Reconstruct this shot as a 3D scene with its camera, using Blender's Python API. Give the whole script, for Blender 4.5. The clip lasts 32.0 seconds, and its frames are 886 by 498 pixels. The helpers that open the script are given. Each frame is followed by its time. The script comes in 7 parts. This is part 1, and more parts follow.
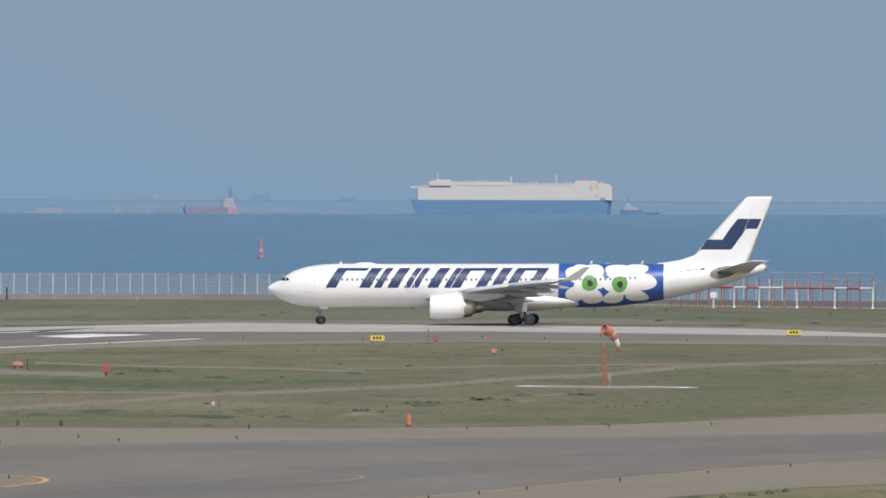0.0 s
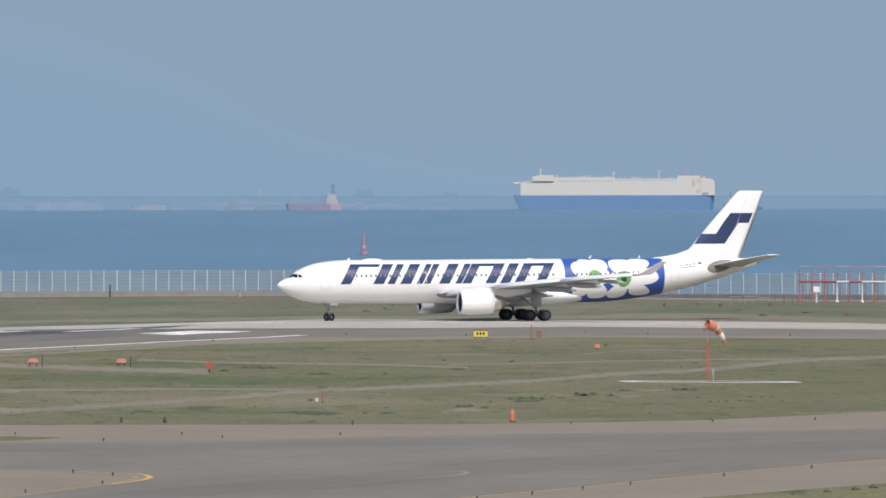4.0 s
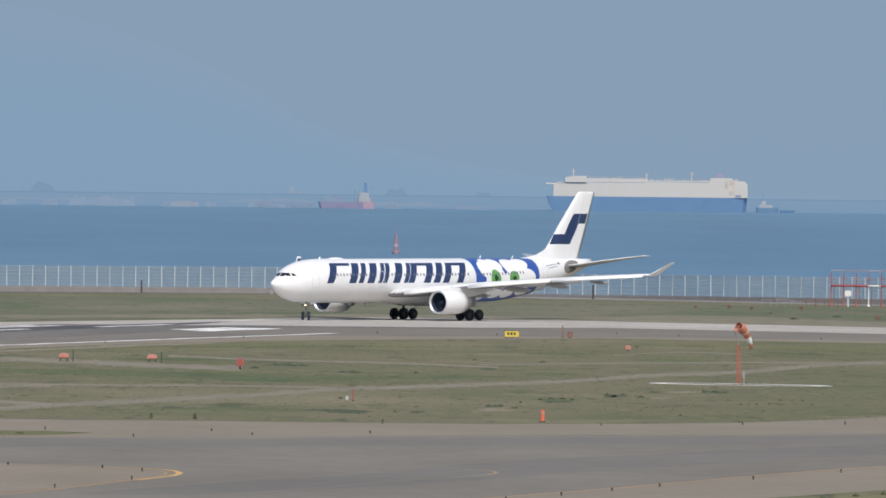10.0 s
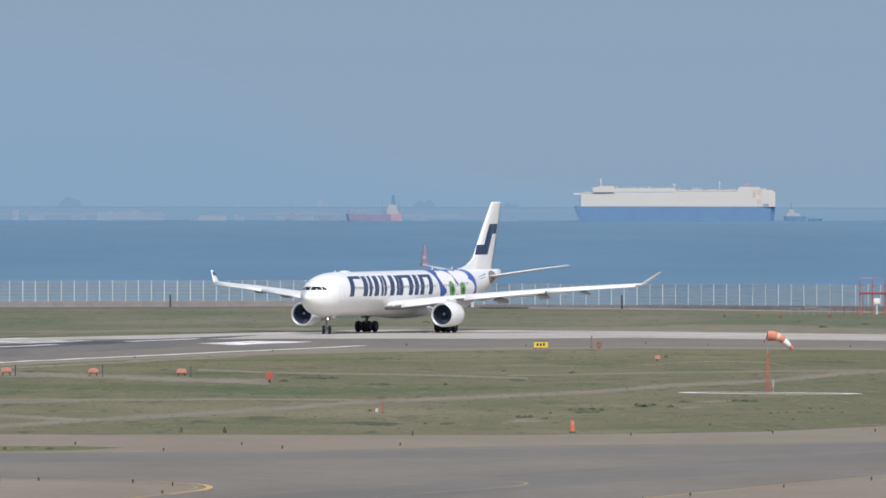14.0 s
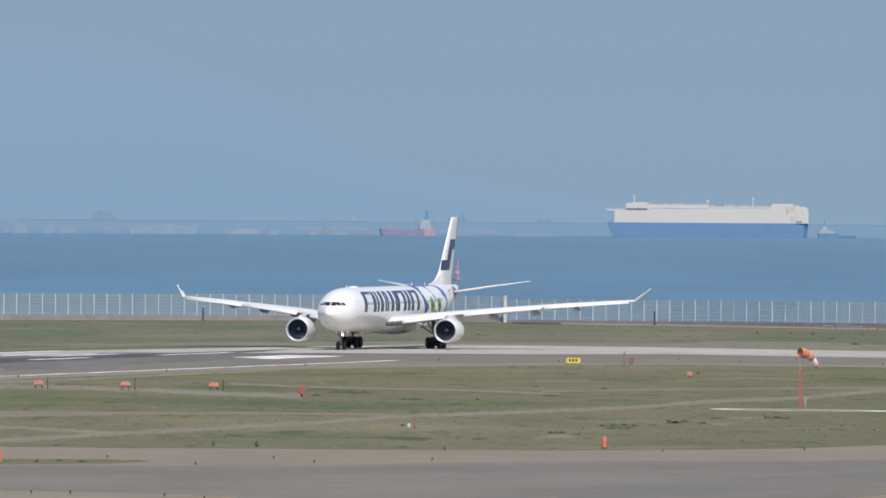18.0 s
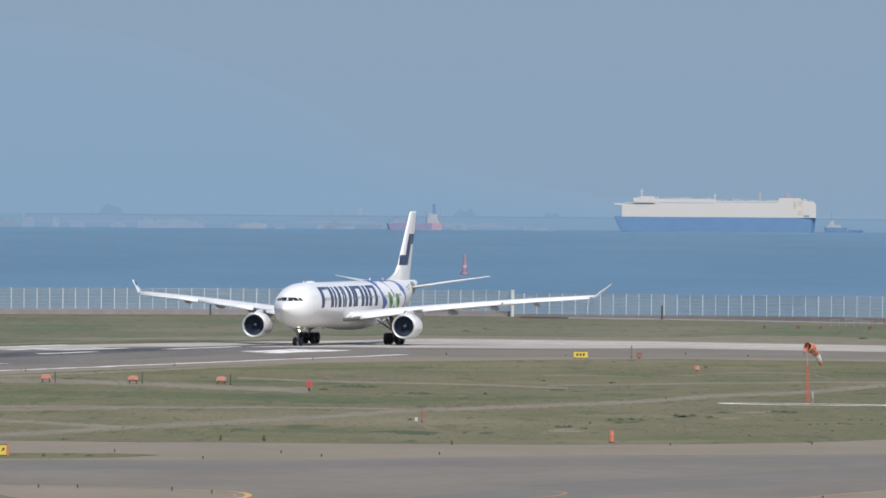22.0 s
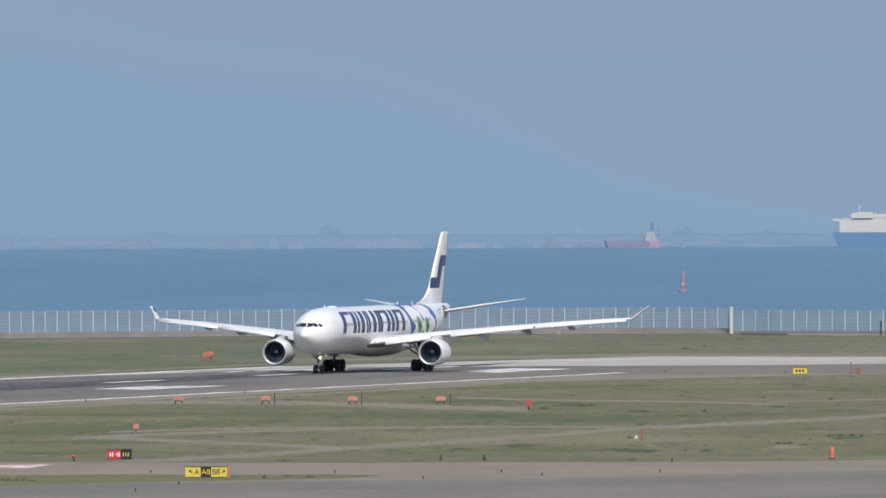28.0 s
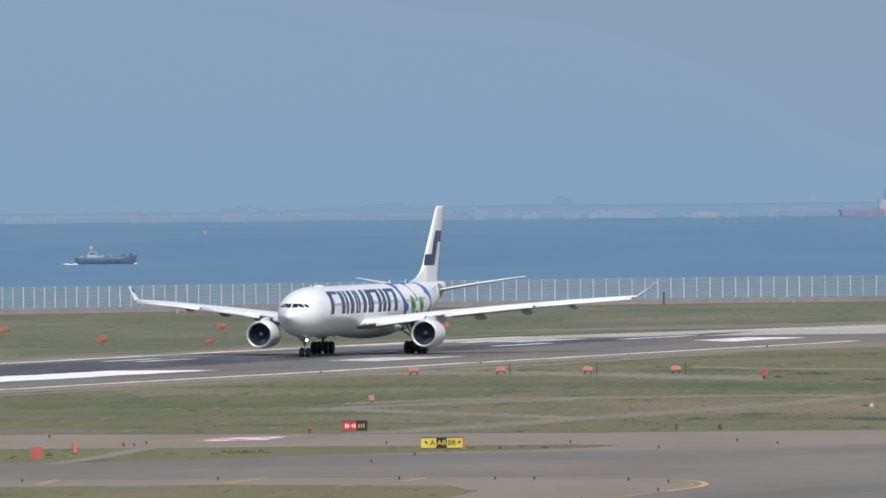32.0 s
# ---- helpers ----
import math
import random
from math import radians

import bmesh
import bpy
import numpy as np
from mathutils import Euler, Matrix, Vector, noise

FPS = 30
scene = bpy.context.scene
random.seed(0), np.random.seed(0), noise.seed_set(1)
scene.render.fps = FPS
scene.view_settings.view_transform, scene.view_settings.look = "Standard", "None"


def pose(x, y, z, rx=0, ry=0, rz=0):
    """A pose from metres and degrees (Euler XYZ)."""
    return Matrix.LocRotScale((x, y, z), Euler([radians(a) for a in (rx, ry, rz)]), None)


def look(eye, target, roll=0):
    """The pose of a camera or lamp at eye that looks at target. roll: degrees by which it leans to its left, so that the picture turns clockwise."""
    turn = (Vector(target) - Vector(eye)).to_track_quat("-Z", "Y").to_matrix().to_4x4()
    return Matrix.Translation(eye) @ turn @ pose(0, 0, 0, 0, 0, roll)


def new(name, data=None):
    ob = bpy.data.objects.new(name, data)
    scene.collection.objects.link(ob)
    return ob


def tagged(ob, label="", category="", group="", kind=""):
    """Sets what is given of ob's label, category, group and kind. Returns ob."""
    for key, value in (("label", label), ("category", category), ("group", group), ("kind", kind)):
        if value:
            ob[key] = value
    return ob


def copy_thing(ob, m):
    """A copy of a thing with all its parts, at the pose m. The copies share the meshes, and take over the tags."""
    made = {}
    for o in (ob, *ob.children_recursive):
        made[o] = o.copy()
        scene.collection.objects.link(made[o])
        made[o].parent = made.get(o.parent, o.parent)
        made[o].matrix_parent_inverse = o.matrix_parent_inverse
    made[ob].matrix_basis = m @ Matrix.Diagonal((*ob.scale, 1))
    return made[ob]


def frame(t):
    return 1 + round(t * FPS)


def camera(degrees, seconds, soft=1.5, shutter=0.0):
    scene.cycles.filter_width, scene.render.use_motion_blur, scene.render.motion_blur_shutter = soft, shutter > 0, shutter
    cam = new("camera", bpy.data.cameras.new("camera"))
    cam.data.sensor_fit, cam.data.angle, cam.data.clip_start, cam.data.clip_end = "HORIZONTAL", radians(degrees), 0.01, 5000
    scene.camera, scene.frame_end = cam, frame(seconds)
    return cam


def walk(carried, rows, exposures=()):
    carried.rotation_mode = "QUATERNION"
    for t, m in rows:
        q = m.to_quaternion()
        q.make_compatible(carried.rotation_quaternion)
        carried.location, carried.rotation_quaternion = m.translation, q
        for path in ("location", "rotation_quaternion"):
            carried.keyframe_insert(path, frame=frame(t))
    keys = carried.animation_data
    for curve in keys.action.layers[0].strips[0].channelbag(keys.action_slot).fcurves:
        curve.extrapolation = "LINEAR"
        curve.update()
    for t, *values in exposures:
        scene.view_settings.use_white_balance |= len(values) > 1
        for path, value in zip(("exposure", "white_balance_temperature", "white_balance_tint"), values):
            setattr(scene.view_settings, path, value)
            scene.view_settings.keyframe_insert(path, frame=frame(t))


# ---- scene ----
# One long-lens camera on a terrace 21 m above the airfield; y points away from it, x to its right.
EYE = (0.0, 0.0, 21.016)
cam = camera(3.2754, 32.0, soft=1.6)


def aim(az, el, roll):
    a, e = radians(az), radians(el)
    return look(EYE, (math.sin(a) * math.cos(e) * 1000, math.cos(a) * math.cos(e) * 1000, EYE[2] + math.sin(e) * 1000), roll)


# seconds, degrees to the right, degrees up, roll
walk(cam, [(t, aim(az, el, roll)) for t, az, el, roll in (
    (0.0, 0.5538, -0.3417, 0.168), (0.5, 0.4041, -0.437, 0.09), (1.0, 0.2983, -0.4972, -0.11), (1.5, 0.2634, -0.5109, -0.232), (2.0, 0.2641, -0.497, -0.187),
    (2.5, 0.2567, -0.4725, -0.247), (3.0, 0.2359, -0.4229, -0.235), (3.5, 0.2062, -0.3817, -0.055), (5.5, 0.0554, -0.2619, -0.155), (6.0, 0.0553, -0.2045, -0.16),
    (6.5, 0.0684, -0.1969, 0.105), (7.0, 0.0762, -0.2219, 0.276), (7.5, 0.0579, -0.2342, 0.336), (8.0, 0.0658, -0.2436, 0.359), (8.5, 0.0618, -0.248, 0.404),
    (9.0, -0.0042, -0.2848, 0.686), (9.5, 0.0546, -0.3332, 0.688), (10.0, 0.0547, -0.3604, 0.631), (10.5, 0.0718, -0.3733, 0.566), (11.0, 0.0472, -0.3723, 0.554),
    (11.5, 0.0569, -0.357, 0.586), (12.0, 0.0569, -0.3475, 0.535), (12.5, 0.0382, -0.3263, 0.354), (13.0, 0.009, -0.3121, 0.193), (13.5, -0.0046, -0.3202, 0.07),
    (14.0, -0.0501, -0.3182, 0.076), (14.5, -0.048, -0.3107, 0.103), (15.0, -0.0821, -0.2795, -0.026), (15.5, -0.0854, -0.2567, 0.156), (17.5, -0.147, -0.2395, 0.424),
    (18.0, -0.1724, -0.2629, 0.392), (18.5, -0.165, -0.2965, 0.284), (19.0, -0.1856, -0.2565, 0.378), (19.5, -0.169, -0.3056, 0.344), (20.0, -0.1552, -0.3055, 0.322),
    (20.5, -0.1382, -0.3169, 0.376), (21.0, -0.1883, -0.3072, 0.388), (21.5, -0.1993, -0.2711, 0.438), (22.0, -0.1997, -0.2845, 0.407), (22.5, -0.2297, -0.3351, 0.528),
    (23.0, -0.2533, -0.403, 0.517), (23.5, -0.3274, -0.4429, 0.512), (24.0, -0.3548, -0.4598, 0.426), (24.5, -0.3643, -0.4763, 0.482), (25.0, -0.4682, -0.4627, 0.38),
    (25.5, -0.6301, -0.4229, 0.326), (27.5, -0.9199, -0.2425, -0.049), (28.0, -1.0064, -0.2166, -0.184), (28.5, -1.0928, -0.2133, -0.286), (29.0, -1.1587, -0.2213, -0.303),
    (29.5, -1.2072, -0.2287, -0.232), (30.0, -1.3015, -0.2299, -0.306), (30.5, -1.4313, -0.2228, -0.39), (31.0, -1.6, -0.2256, -0.507), (31.5, -1.7264, -0.2586, -0.556),
    (32.0, -1.8732, -0.3215, -0.582),
)], exposures=((0, -0.14, 6640, 10), (1, -0.05, 6690, 10), (2, -0.03, 6700, 10), (3.5, -0.02, 6680, 10), (6, -0.06, 6650, 10), (7, -0.11, 6640, 10), (8, -0.06, 6650, 10), (9, -0.10, 6640, 10), (10, -0.10, 6630, 10), (11, -0.06, 6620, 10), (13, 0.0, 6580, 10), (24, -0.02, 6560, 10), (28, -0.03, 6500, 10), (32, -0.04, 6500, 10)))

# ---- light ----
SUN_TO = Vector((0.16, -0.60, 0.78)).normalized()
world = bpy.data.worlds.new("hazy_sky")
scene.world = world
world.use_nodes = True
wn = world.node_tree.nodes
sky = wn.new("ShaderNodeTexSky")
sky.sky_type = "NISHITA"
sky.sun_disc = False
sky.sun_elevation = math.asin(SUN_TO.z)
sky.sun_rotation = math.atan2(SUN_TO.x, SUN_TO.y)
sky.dust_density = 3.0
world.node_tree.links.new(sky.outputs[0], wn["Background"].inputs[0])
wn["Background"].inputs[1].default_value = 0.125
sun = new("sun", bpy.data.lights.new("sun", "SUN"))
sun.data.energy, sun.data.angle, sun.data.color = 2.95, radians(0.8), (1.0, 0.985, 0.96)
sun.matrix_world = look(SUN_TO * 100, (0, 0, 0))
scene.view_settings.exposure = 0.0


# ---- materials ----
def lin(r, g, b):
    return tuple((v / 12.92 if v <= 0.04045 else ((v + 0.055) / 1.055) ** 2.4) for v in (r / 255, g / 255, b / 255)) + (1.0,)


def material(name, colour, rough=0.6, metal=0.0, vary=0.12, scale=3.0, stretch=(1, 1, 1), bump=0.0, coat=0.0, second=None, fine=0.4, each=0.0):
    """Principled surface, its colour varied by a coarse and a fine noise; second: a colour that shows in patches; each: variation from piece to piece."""
    m = bpy.data.materials.new(name)
    m.use_nodes = True
    n, l = m.node_tree.nodes, m.node_tree.links
    b = n["Principled BSDF"]
    tc, mp = n.new("ShaderNodeTexCoord"), n.new("ShaderNodeMapping")
    mp.inputs["Scale"].default_value = stretch
    l.new(tc.outputs["Object"], mp.inputs[0])
    big, small = n.new("ShaderNodeTexNoise"), n.new("ShaderNodeTexNoise")
    big.inputs["Scale"].default_value, small.inputs["Scale"].default_value = scale, scale * 9
    big.inputs["Detail"].default_value, small.inputs["Detail"].default_value = 5, 4
    for t in (big, small):
        l.new(mp.outputs[0], t.inputs["Vector"])
    both = n.new("ShaderNodeMix")
    both.inputs[0].default_value = fine
    l.new(big.outputs[0], both.inputs[2])
    l.new(small.outputs[0], both.inputs[3])
    ramp = n.new("ShaderNodeValToRGB")
    c = Vector(colour[:3])
    lo, hi = c * (1 - vary), (Vector(second[:3]) if second else c * (1 + vary))
    ramp.color_ramp.elements[0].position, ramp.color_ramp.elements[1].position = 0.36, 0.64
    ramp.color_ramp.elements[0].color, ramp.color_ramp.elements[1].color = (*lo, 1), (*hi, 1)
    l.new(both.outputs[0], ramp.inputs[0])
    out = ramp.outputs[0]
    if each:
        info, hsv, rng = n.new("ShaderNodeObjectInfo"), n.new("ShaderNodeHueSaturation"), n.new("ShaderNodeMapRange")
        rng.inputs[3].default_value, rng.inputs[4].default_value = 1 - each, 1 + each
        l.new(info.outputs["Random"], rng.inputs[0])
        l.new(rng.outputs[0], hsv.inputs["Value"])
        l.new(out, hsv.inputs["Color"])
        out = hsv.outputs[0]
    l.new(out, b.inputs["Base Color"])
    b.inputs["Roughness"].default_value, b.inputs["Metallic"].default_value = rough, metal
    b.inputs["Coat Weight"].default_value = coat
    if bump:
        bm_ = n.new("ShaderNodeBump")
        bm_.inputs["Strength"].default_value = bump
        l.new(small.outputs[0], bm_.inputs["Height"])
        l.new(bm_.outputs[0], b.inputs["Normal"])
    return m


def turf(name, green, dry, bare):
    """Mown airfield grass: long green and dry streaks, thin pale bare streaks, fine grain."""
    m = bpy.data.materials.new(name)
    m.use_nodes = True
    n, l = m.node_tree.nodes, m.node_tree.links
    b = n["Principled BSDF"]
    b.inputs["Roughness"].default_value = 0.95
    tc = n.new("ShaderNodeTexCoord")

    def streak(sx, sy, lo, hi, detail=4, off=0.0):
        mp, t, r = n.new("ShaderNodeMapping"), n.new("ShaderNodeTexNoise"), n.new("ShaderNodeMapRange")
        mp.inputs["Scale"].default_value, mp.inputs["Location"].default_value = (sx, sy, 1), (off, off, 0)
        t.inputs["Scale"].default_value, t.inputs["Detail"].default_value = 1.0, detail
        r.inputs[1].default_value, r.inputs[2].default_value = lo, hi
        l.new(tc.outputs["Object"], mp.inputs[0])
        l.new(mp.outputs[0], t.inputs["Vector"])
        l.new(t.outputs[0], r.inputs[0])
        return r.outputs[0]

    def blend(fac, a, c, mode="MIX"):
        x = n.new("ShaderNodeMix")
        x.data_type, x.blend_type = "RGBA", mode
        l.new(fac, x.inputs[0])
        for k, v in ((6, a), (7, c)):
            if isinstance(v, tuple):
                x.inputs[k].default_value = (*v, 1)
            else:
                l.new(v, x.inputs[k])
        return x.outputs[2]

    broad = streak(0.035, 0.010, 0.36, 0.60)
    thin = streak(0.11, 0.028, 0.36, 0.64, 6, 30.0)
    both = n.new("ShaderNodeMix")
    both.inputs[0].default_value = 0.45
    l.new(broad, both.inputs[2])
    l.new(thin, both.inputs[3])
    c = blend(both.outputs[0], green, dry)
    c = blend(streak(0.022, 0.008, 0.52, 0.70, 3, 210.0), c, tuple(a * 0.45 + b * 0.55 for a, b in zip(dry, bare)))
    c = blend(streak(0.05, 0.030, 0.60, 0.76, 6, 70.0), c, bare)
    c = blend(streak(0.16, 0.035, 0.58, 0.74, 5, 110.0), c, tuple(v * 0.72 for v in green))
    c = blend(streak(0.55, 0.060, 0.60, 0.70, 4, 150.0), c, tuple(v * 0.66 for v in green))
    c = blend(streak(0.45, 0.050, 0.60, 0.74, 5, 190.0), c, tuple(v * 1.22 for v in dry))
    grain = streak(1.9, 0.16, 0.25, 0.75, 5, 5.0)
    c = blend(grain, c, blend(grain, c, (0.74, 0.77, 0.70), "MULTIPLY"))
    l.new(c, b.inputs["Base Color"])
    return m


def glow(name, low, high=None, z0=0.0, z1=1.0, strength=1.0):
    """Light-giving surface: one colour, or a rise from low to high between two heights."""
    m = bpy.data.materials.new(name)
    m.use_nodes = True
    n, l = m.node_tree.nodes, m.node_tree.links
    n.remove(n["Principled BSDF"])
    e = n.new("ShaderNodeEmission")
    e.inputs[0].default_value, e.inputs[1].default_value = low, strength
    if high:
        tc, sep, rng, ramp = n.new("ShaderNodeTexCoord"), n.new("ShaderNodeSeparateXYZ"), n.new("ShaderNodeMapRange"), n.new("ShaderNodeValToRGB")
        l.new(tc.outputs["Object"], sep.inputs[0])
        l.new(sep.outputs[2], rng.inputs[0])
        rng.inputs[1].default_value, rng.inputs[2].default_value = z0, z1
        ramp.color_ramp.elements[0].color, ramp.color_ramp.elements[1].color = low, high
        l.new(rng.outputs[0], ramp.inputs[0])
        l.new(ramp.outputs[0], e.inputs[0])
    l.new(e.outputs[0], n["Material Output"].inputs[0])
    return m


M = {}
M["grass"] = turf("dry_grass", (0.1024, 0.111, 0.0484), (0.1615, 0.142, 0.0823), (0.2246, 0.194, 0.1230))
M["grass_near"] = turf("yellowing_grass", (0.1369, 0.132, 0.0576), (0.2078, 0.178, 0.0893), (0.2541, 0.215, 0.1210))
M["grass_far"] = turf("green_grass", (0.084, 0.116, 0.052), (0.142, 0.134, 0.088), (0.200, 0.178, 0.128))
M["grass_green"] = turf("lush_grass", (0.0788, 0.104, 0.0404), (0.1084, 0.120, 0.0517), (0.1497, 0.144, 0.0752))
M["grass_dark"] = turf("dark_weedy_grass", (0.0433, 0.064, 0.0276), (0.0630, 0.082, 0.0380), (0.0936, 0.10, 0.0532))
M["grass_fresh"] = turf("fresh_green_weeds", (0.060, 0.098, 0.034), (0.086, 0.116, 0.046), (0.13, 0.132, 0.066))
M["grass_yellow"] = turf("yellow_green_grass", (0.1162, 0.124, 0.0470), (0.1556, 0.146, 0.0696), (0.2019, 0.182, 0.1053))
M["tuft"] = material("grass_tuft", (0.125, 0.135, 0.08), 0.95, vary=0.35, scale=0.05, second=(0.16, 0.145, 0.085), fine=0.5)
M["clump"] = material("green_weeds", (0.068, 0.082, 0.042), 0.95, vary=0.25, scale=0.4, second=(0.10, 0.112, 0.058), fine=0.5)
M["straw"] = material("dry_straw", (0.20, 0.175, 0.11), 0.95, vary=0.2, scale=0.08, second=(0.26, 0.23, 0.16), fine=0.5)
M["dirt_edge"] = material("thin_trodden_grass", (0.176, 0.160, 0.112), 0.95, vary=0.14, scale=1.0, stretch=(0.3, 0.05, 1))
M["dirt"] = material("bare_earth", (0.205, 0.181, 0.139), 0.95, vary=0.16, scale=1.0, stretch=(0.2, 0.04, 1))
M["asphalt"] = material("worn_asphalt", (0.172, 0.155, 0.132), 0.9, vary=0.13, scale=1.0, stretch=(0.06, 0.02, 1), fine=0.35)
M["asphalt_dark"] = material("newer_asphalt", (0.152, 0.142, 0.126), 0.9, vary=0.12, scale=1.0, stretch=(0.05, 0.02, 1), fine=0.35)
M["shoulder"] = material("paved_shoulder", (0.218, 0.186, 0.144), 0.92, vary=0.09, scale=1.0, stretch=(0.08, 0.03, 1))
M["concrete"] = material("pale_concrete", (0.39, 0.364, 0.332), 0.9, vary=0.16, scale=1.0, stretch=(0.12, 0.05, 1), fine=0.55)
M["rubber"] = material("rubbered_asphalt", (0.044, 0.047, 0.055), 0.85, vary=0.3, scale=1.0, stretch=(0.12, 0.012, 1), second=(0.108, 0.107, 0.108))
M["rubber_worn"] = material("rubber_greyed_asphalt", (0.132, 0.126, 0.119), 0.88, vary=0.2, scale=1.0, stretch=(0.10, 0.014, 1), second=(0.168, 0.155, 0.137))
M["paint_white"] = material("worn_white_paint", (0.80, 0.80, 0.79), 0.8, vary=0.05, scale=1.0, stretch=(0.5, 0.12, 1), second=(0.62, 0.61, 0.59), fine=0.6)
M["paint_bright"] = material("fresh_white_paint", (0.86, 0.86, 0.86), 0.8, vary=0.04, scale=1.0, stretch=(0.3, 0.08, 1), second=(0.76, 0.755, 0.745))
M["paint_yellow"] = material("faded_yellow_paint", (0.44, 0.29, 0.15), 0.85, vary=0.12, scale=1.0, stretch=(0.3, 0.05, 1), second=(0.36, 0.255, 0.145))
M["paint_fresh_yellow"] = material("fresh_yellow_paint", (0.58, 0.36, 0.13), 0.85, vary=0.1, scale=1.0, stretch=(0.3, 0.05, 1))
M["paint_worn"] = material("worn_pale_paint", (0.30, 0.262, 0.222), 0.85, vary=0.12, scale=1.0, stretch=(0.4, 0.05, 1), second=(0.215, 0.195, 0.175))
M["light_body"] = material("dark_weathered_light_housing", (0.045, 0.04, 0.034), 0.7, vary=0.2, scale=2.0)
M["paint_pink"] = material("faded_red_paint", (0.50, 0.20, 0.19), 0.85, vary=0.15, scale=1.0, stretch=(0.6, 0.2, 1), second=(0.52, 0.36, 0.33))
M["sea"] = material("sea_water", (0.088, 0.188, 0.295), 0.45, vary=0.10, scale=1.0, stretch=(0.02, 0.004, 1), second=(0.099, 0.207, 0.317), bump=0.05)
M["seawall"] = material("seawall_concrete", (0.245, 0.23, 0.228), 0.9, vary=0.12, scale=0.4)
M["coping"] = material("pale_coping_concrete", (0.27, 0.258, 0.25), 0.9, vary=0.12, scale=0.4)
M["edge_strip"] = material("dark_edge_strip", (0.075, 0.07, 0.058), 0.95, vary=0.25, scale=0.3)
M["wall_foot"] = material("worn_wall_foot", (0.115, 0.108, 0.098), 0.95, vary=0.25, scale=0.2)
M["gravel"] = material("dark_gravel", (0.022, 0.02, 0.02), 0.95, vary=0.3, scale=0.5)
M["post"] = material("galvanised_post", (0.54, 0.605, 0.63), 0.5, 0.2, vary=0.06, scale=2.0, each=0.08)
M["cream_post"] = material("cream_post_paint", (0.56, 0.585, 0.56), 0.7, vary=0.08, scale=2.0)
M["wire"] = material("galvanised_wire", (0.36, 0.44, 0.50), 0.5, 0.3, vary=0.06, scale=2.0)
M["mesh"] = material("weathered_wire_mesh", (0.275, 0.305, 0.292), 0.6, 0.1, vary=0.08, scale=0.5)
M["orange"] = material("orange_red_paint", (0.60, 0.145, 0.075), 0.6, vary=0.12, scale=2.0, each=0.08)
M["sock_orange"] = material("faded_sock_cloth", (0.60, 0.195, 0.115), 0.8, vary=0.14, scale=1.5, second=(0.62, 0.27, 0.19))
M["sock_pale"] = material("bleached_sock_cloth", (0.66, 0.45, 0.39), 0.8, vary=0.1, scale=2.0)
M["redsign"] = material("sign_red", (0.50, 0.035, 0.05), 0.6, vary=0.06, scale=2.0)
M["salmon"] = material("weathered_orange_paint", (0.52, 0.225, 0.175), 0.7, vary=0.12, scale=2.0, each=0.06)
M["redbox"] = material("dark_red_paint", (0.38, 0.095, 0.08), 0.7, vary=0.15, scale=2.0)
M["red"] = material("signal_red_paint", (0.48, 0.095, 0.10), 0.6, vary=0.12, scale=2.0, each=0.08)
M["faded"] = material("faded_orange_paint", (0.40, 0.135, 0.095), 0.7, vary=0.15, scale=2.0, each=0.15)
M["white"] = material("white_paint", (0.78, 0.78, 0.78), 0.55, vary=0.05, scale=2.0)
M["yellow"] = material("sign_yellow", (0.64, 0.51, 0.085), 0.6, vary=0.05, scale=2.0)
M["black"] = material("matt_black", (0.018, 0.018, 0.02), 0.7, vary=0.2, scale=2.0)
M["grey"] = material("grey_metal", (0.32, 0.33, 0.34), 0.5, 0.4, vary=0.1, scale=2.0)
M["darkgrey"] = material("dark_grey_metal", (0.06, 0.062, 0.066), 0.6, 0.2, vary=0.15, scale=2.0)
M["skin"] = material("white_aircraft_paint", (0.80, 0.81, 0.82), 0.3, vary=0.025, scale=0.35, coat=0.35)
M["belly"] = material("light_grey_aircraft_paint", (0.72, 0.73, 0.75), 0.38, vary=0.05, scale=0.4, coat=0.2)
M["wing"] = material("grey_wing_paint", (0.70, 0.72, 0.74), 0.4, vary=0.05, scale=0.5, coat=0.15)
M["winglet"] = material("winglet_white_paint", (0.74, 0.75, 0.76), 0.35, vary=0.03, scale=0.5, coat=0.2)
# grey underside paint, darkened further to stand for shade under the wing
M["wing_low"] = material("shaded_grey_wing_underside", (0.34, 0.355, 0.38), 0.55, vary=0.08, scale=0.5)
# tailplane white lowered to grey, imitating the shade below it
M["tail_low"] = material("shaded_tailplane_underside", (0.62, 0.63, 0.65), 0.5, vary=0.06, scale=0.5)
M["navy"] = material("navy_livery_paint", (0.019, 0.04, 0.115), 0.35, vary=0.06, scale=0.6, coat=0.3)
M["blue"] = material("bright_blue_livery_paint", (0.028, 0.09, 0.36), 0.35, vary=0.05, scale=0.5, coat=0.3)
M["green"] = material("green_livery_paint", (0.125, 0.345, 0.09), 0.4, vary=0.06, scale=0.8, coat=0.2)
M["green_dark"] = material("dark_green_livery_paint", (0.015, 0.05, 0.012), 0.4, vary=0.06, scale=0.8)
M["decal_white"] = material("white_livery_paint", (0.82, 0.82, 0.83), 0.35, vary=0.02, scale=0.8, coat=0.3)
M["window"] = material("dark_window_glass", (0.02, 0.022, 0.028), 0.12, vary=0.1, scale=2.0, coat=0.5)
M["cabin"] = material("cabin_window_glass", (0.12, 0.135, 0.17), 0.3, vary=0.1, scale=2.0)
M["line"] = material("grey_panel_line", (0.64, 0.65, 0.67), 0.5, vary=0.05, scale=1.0)
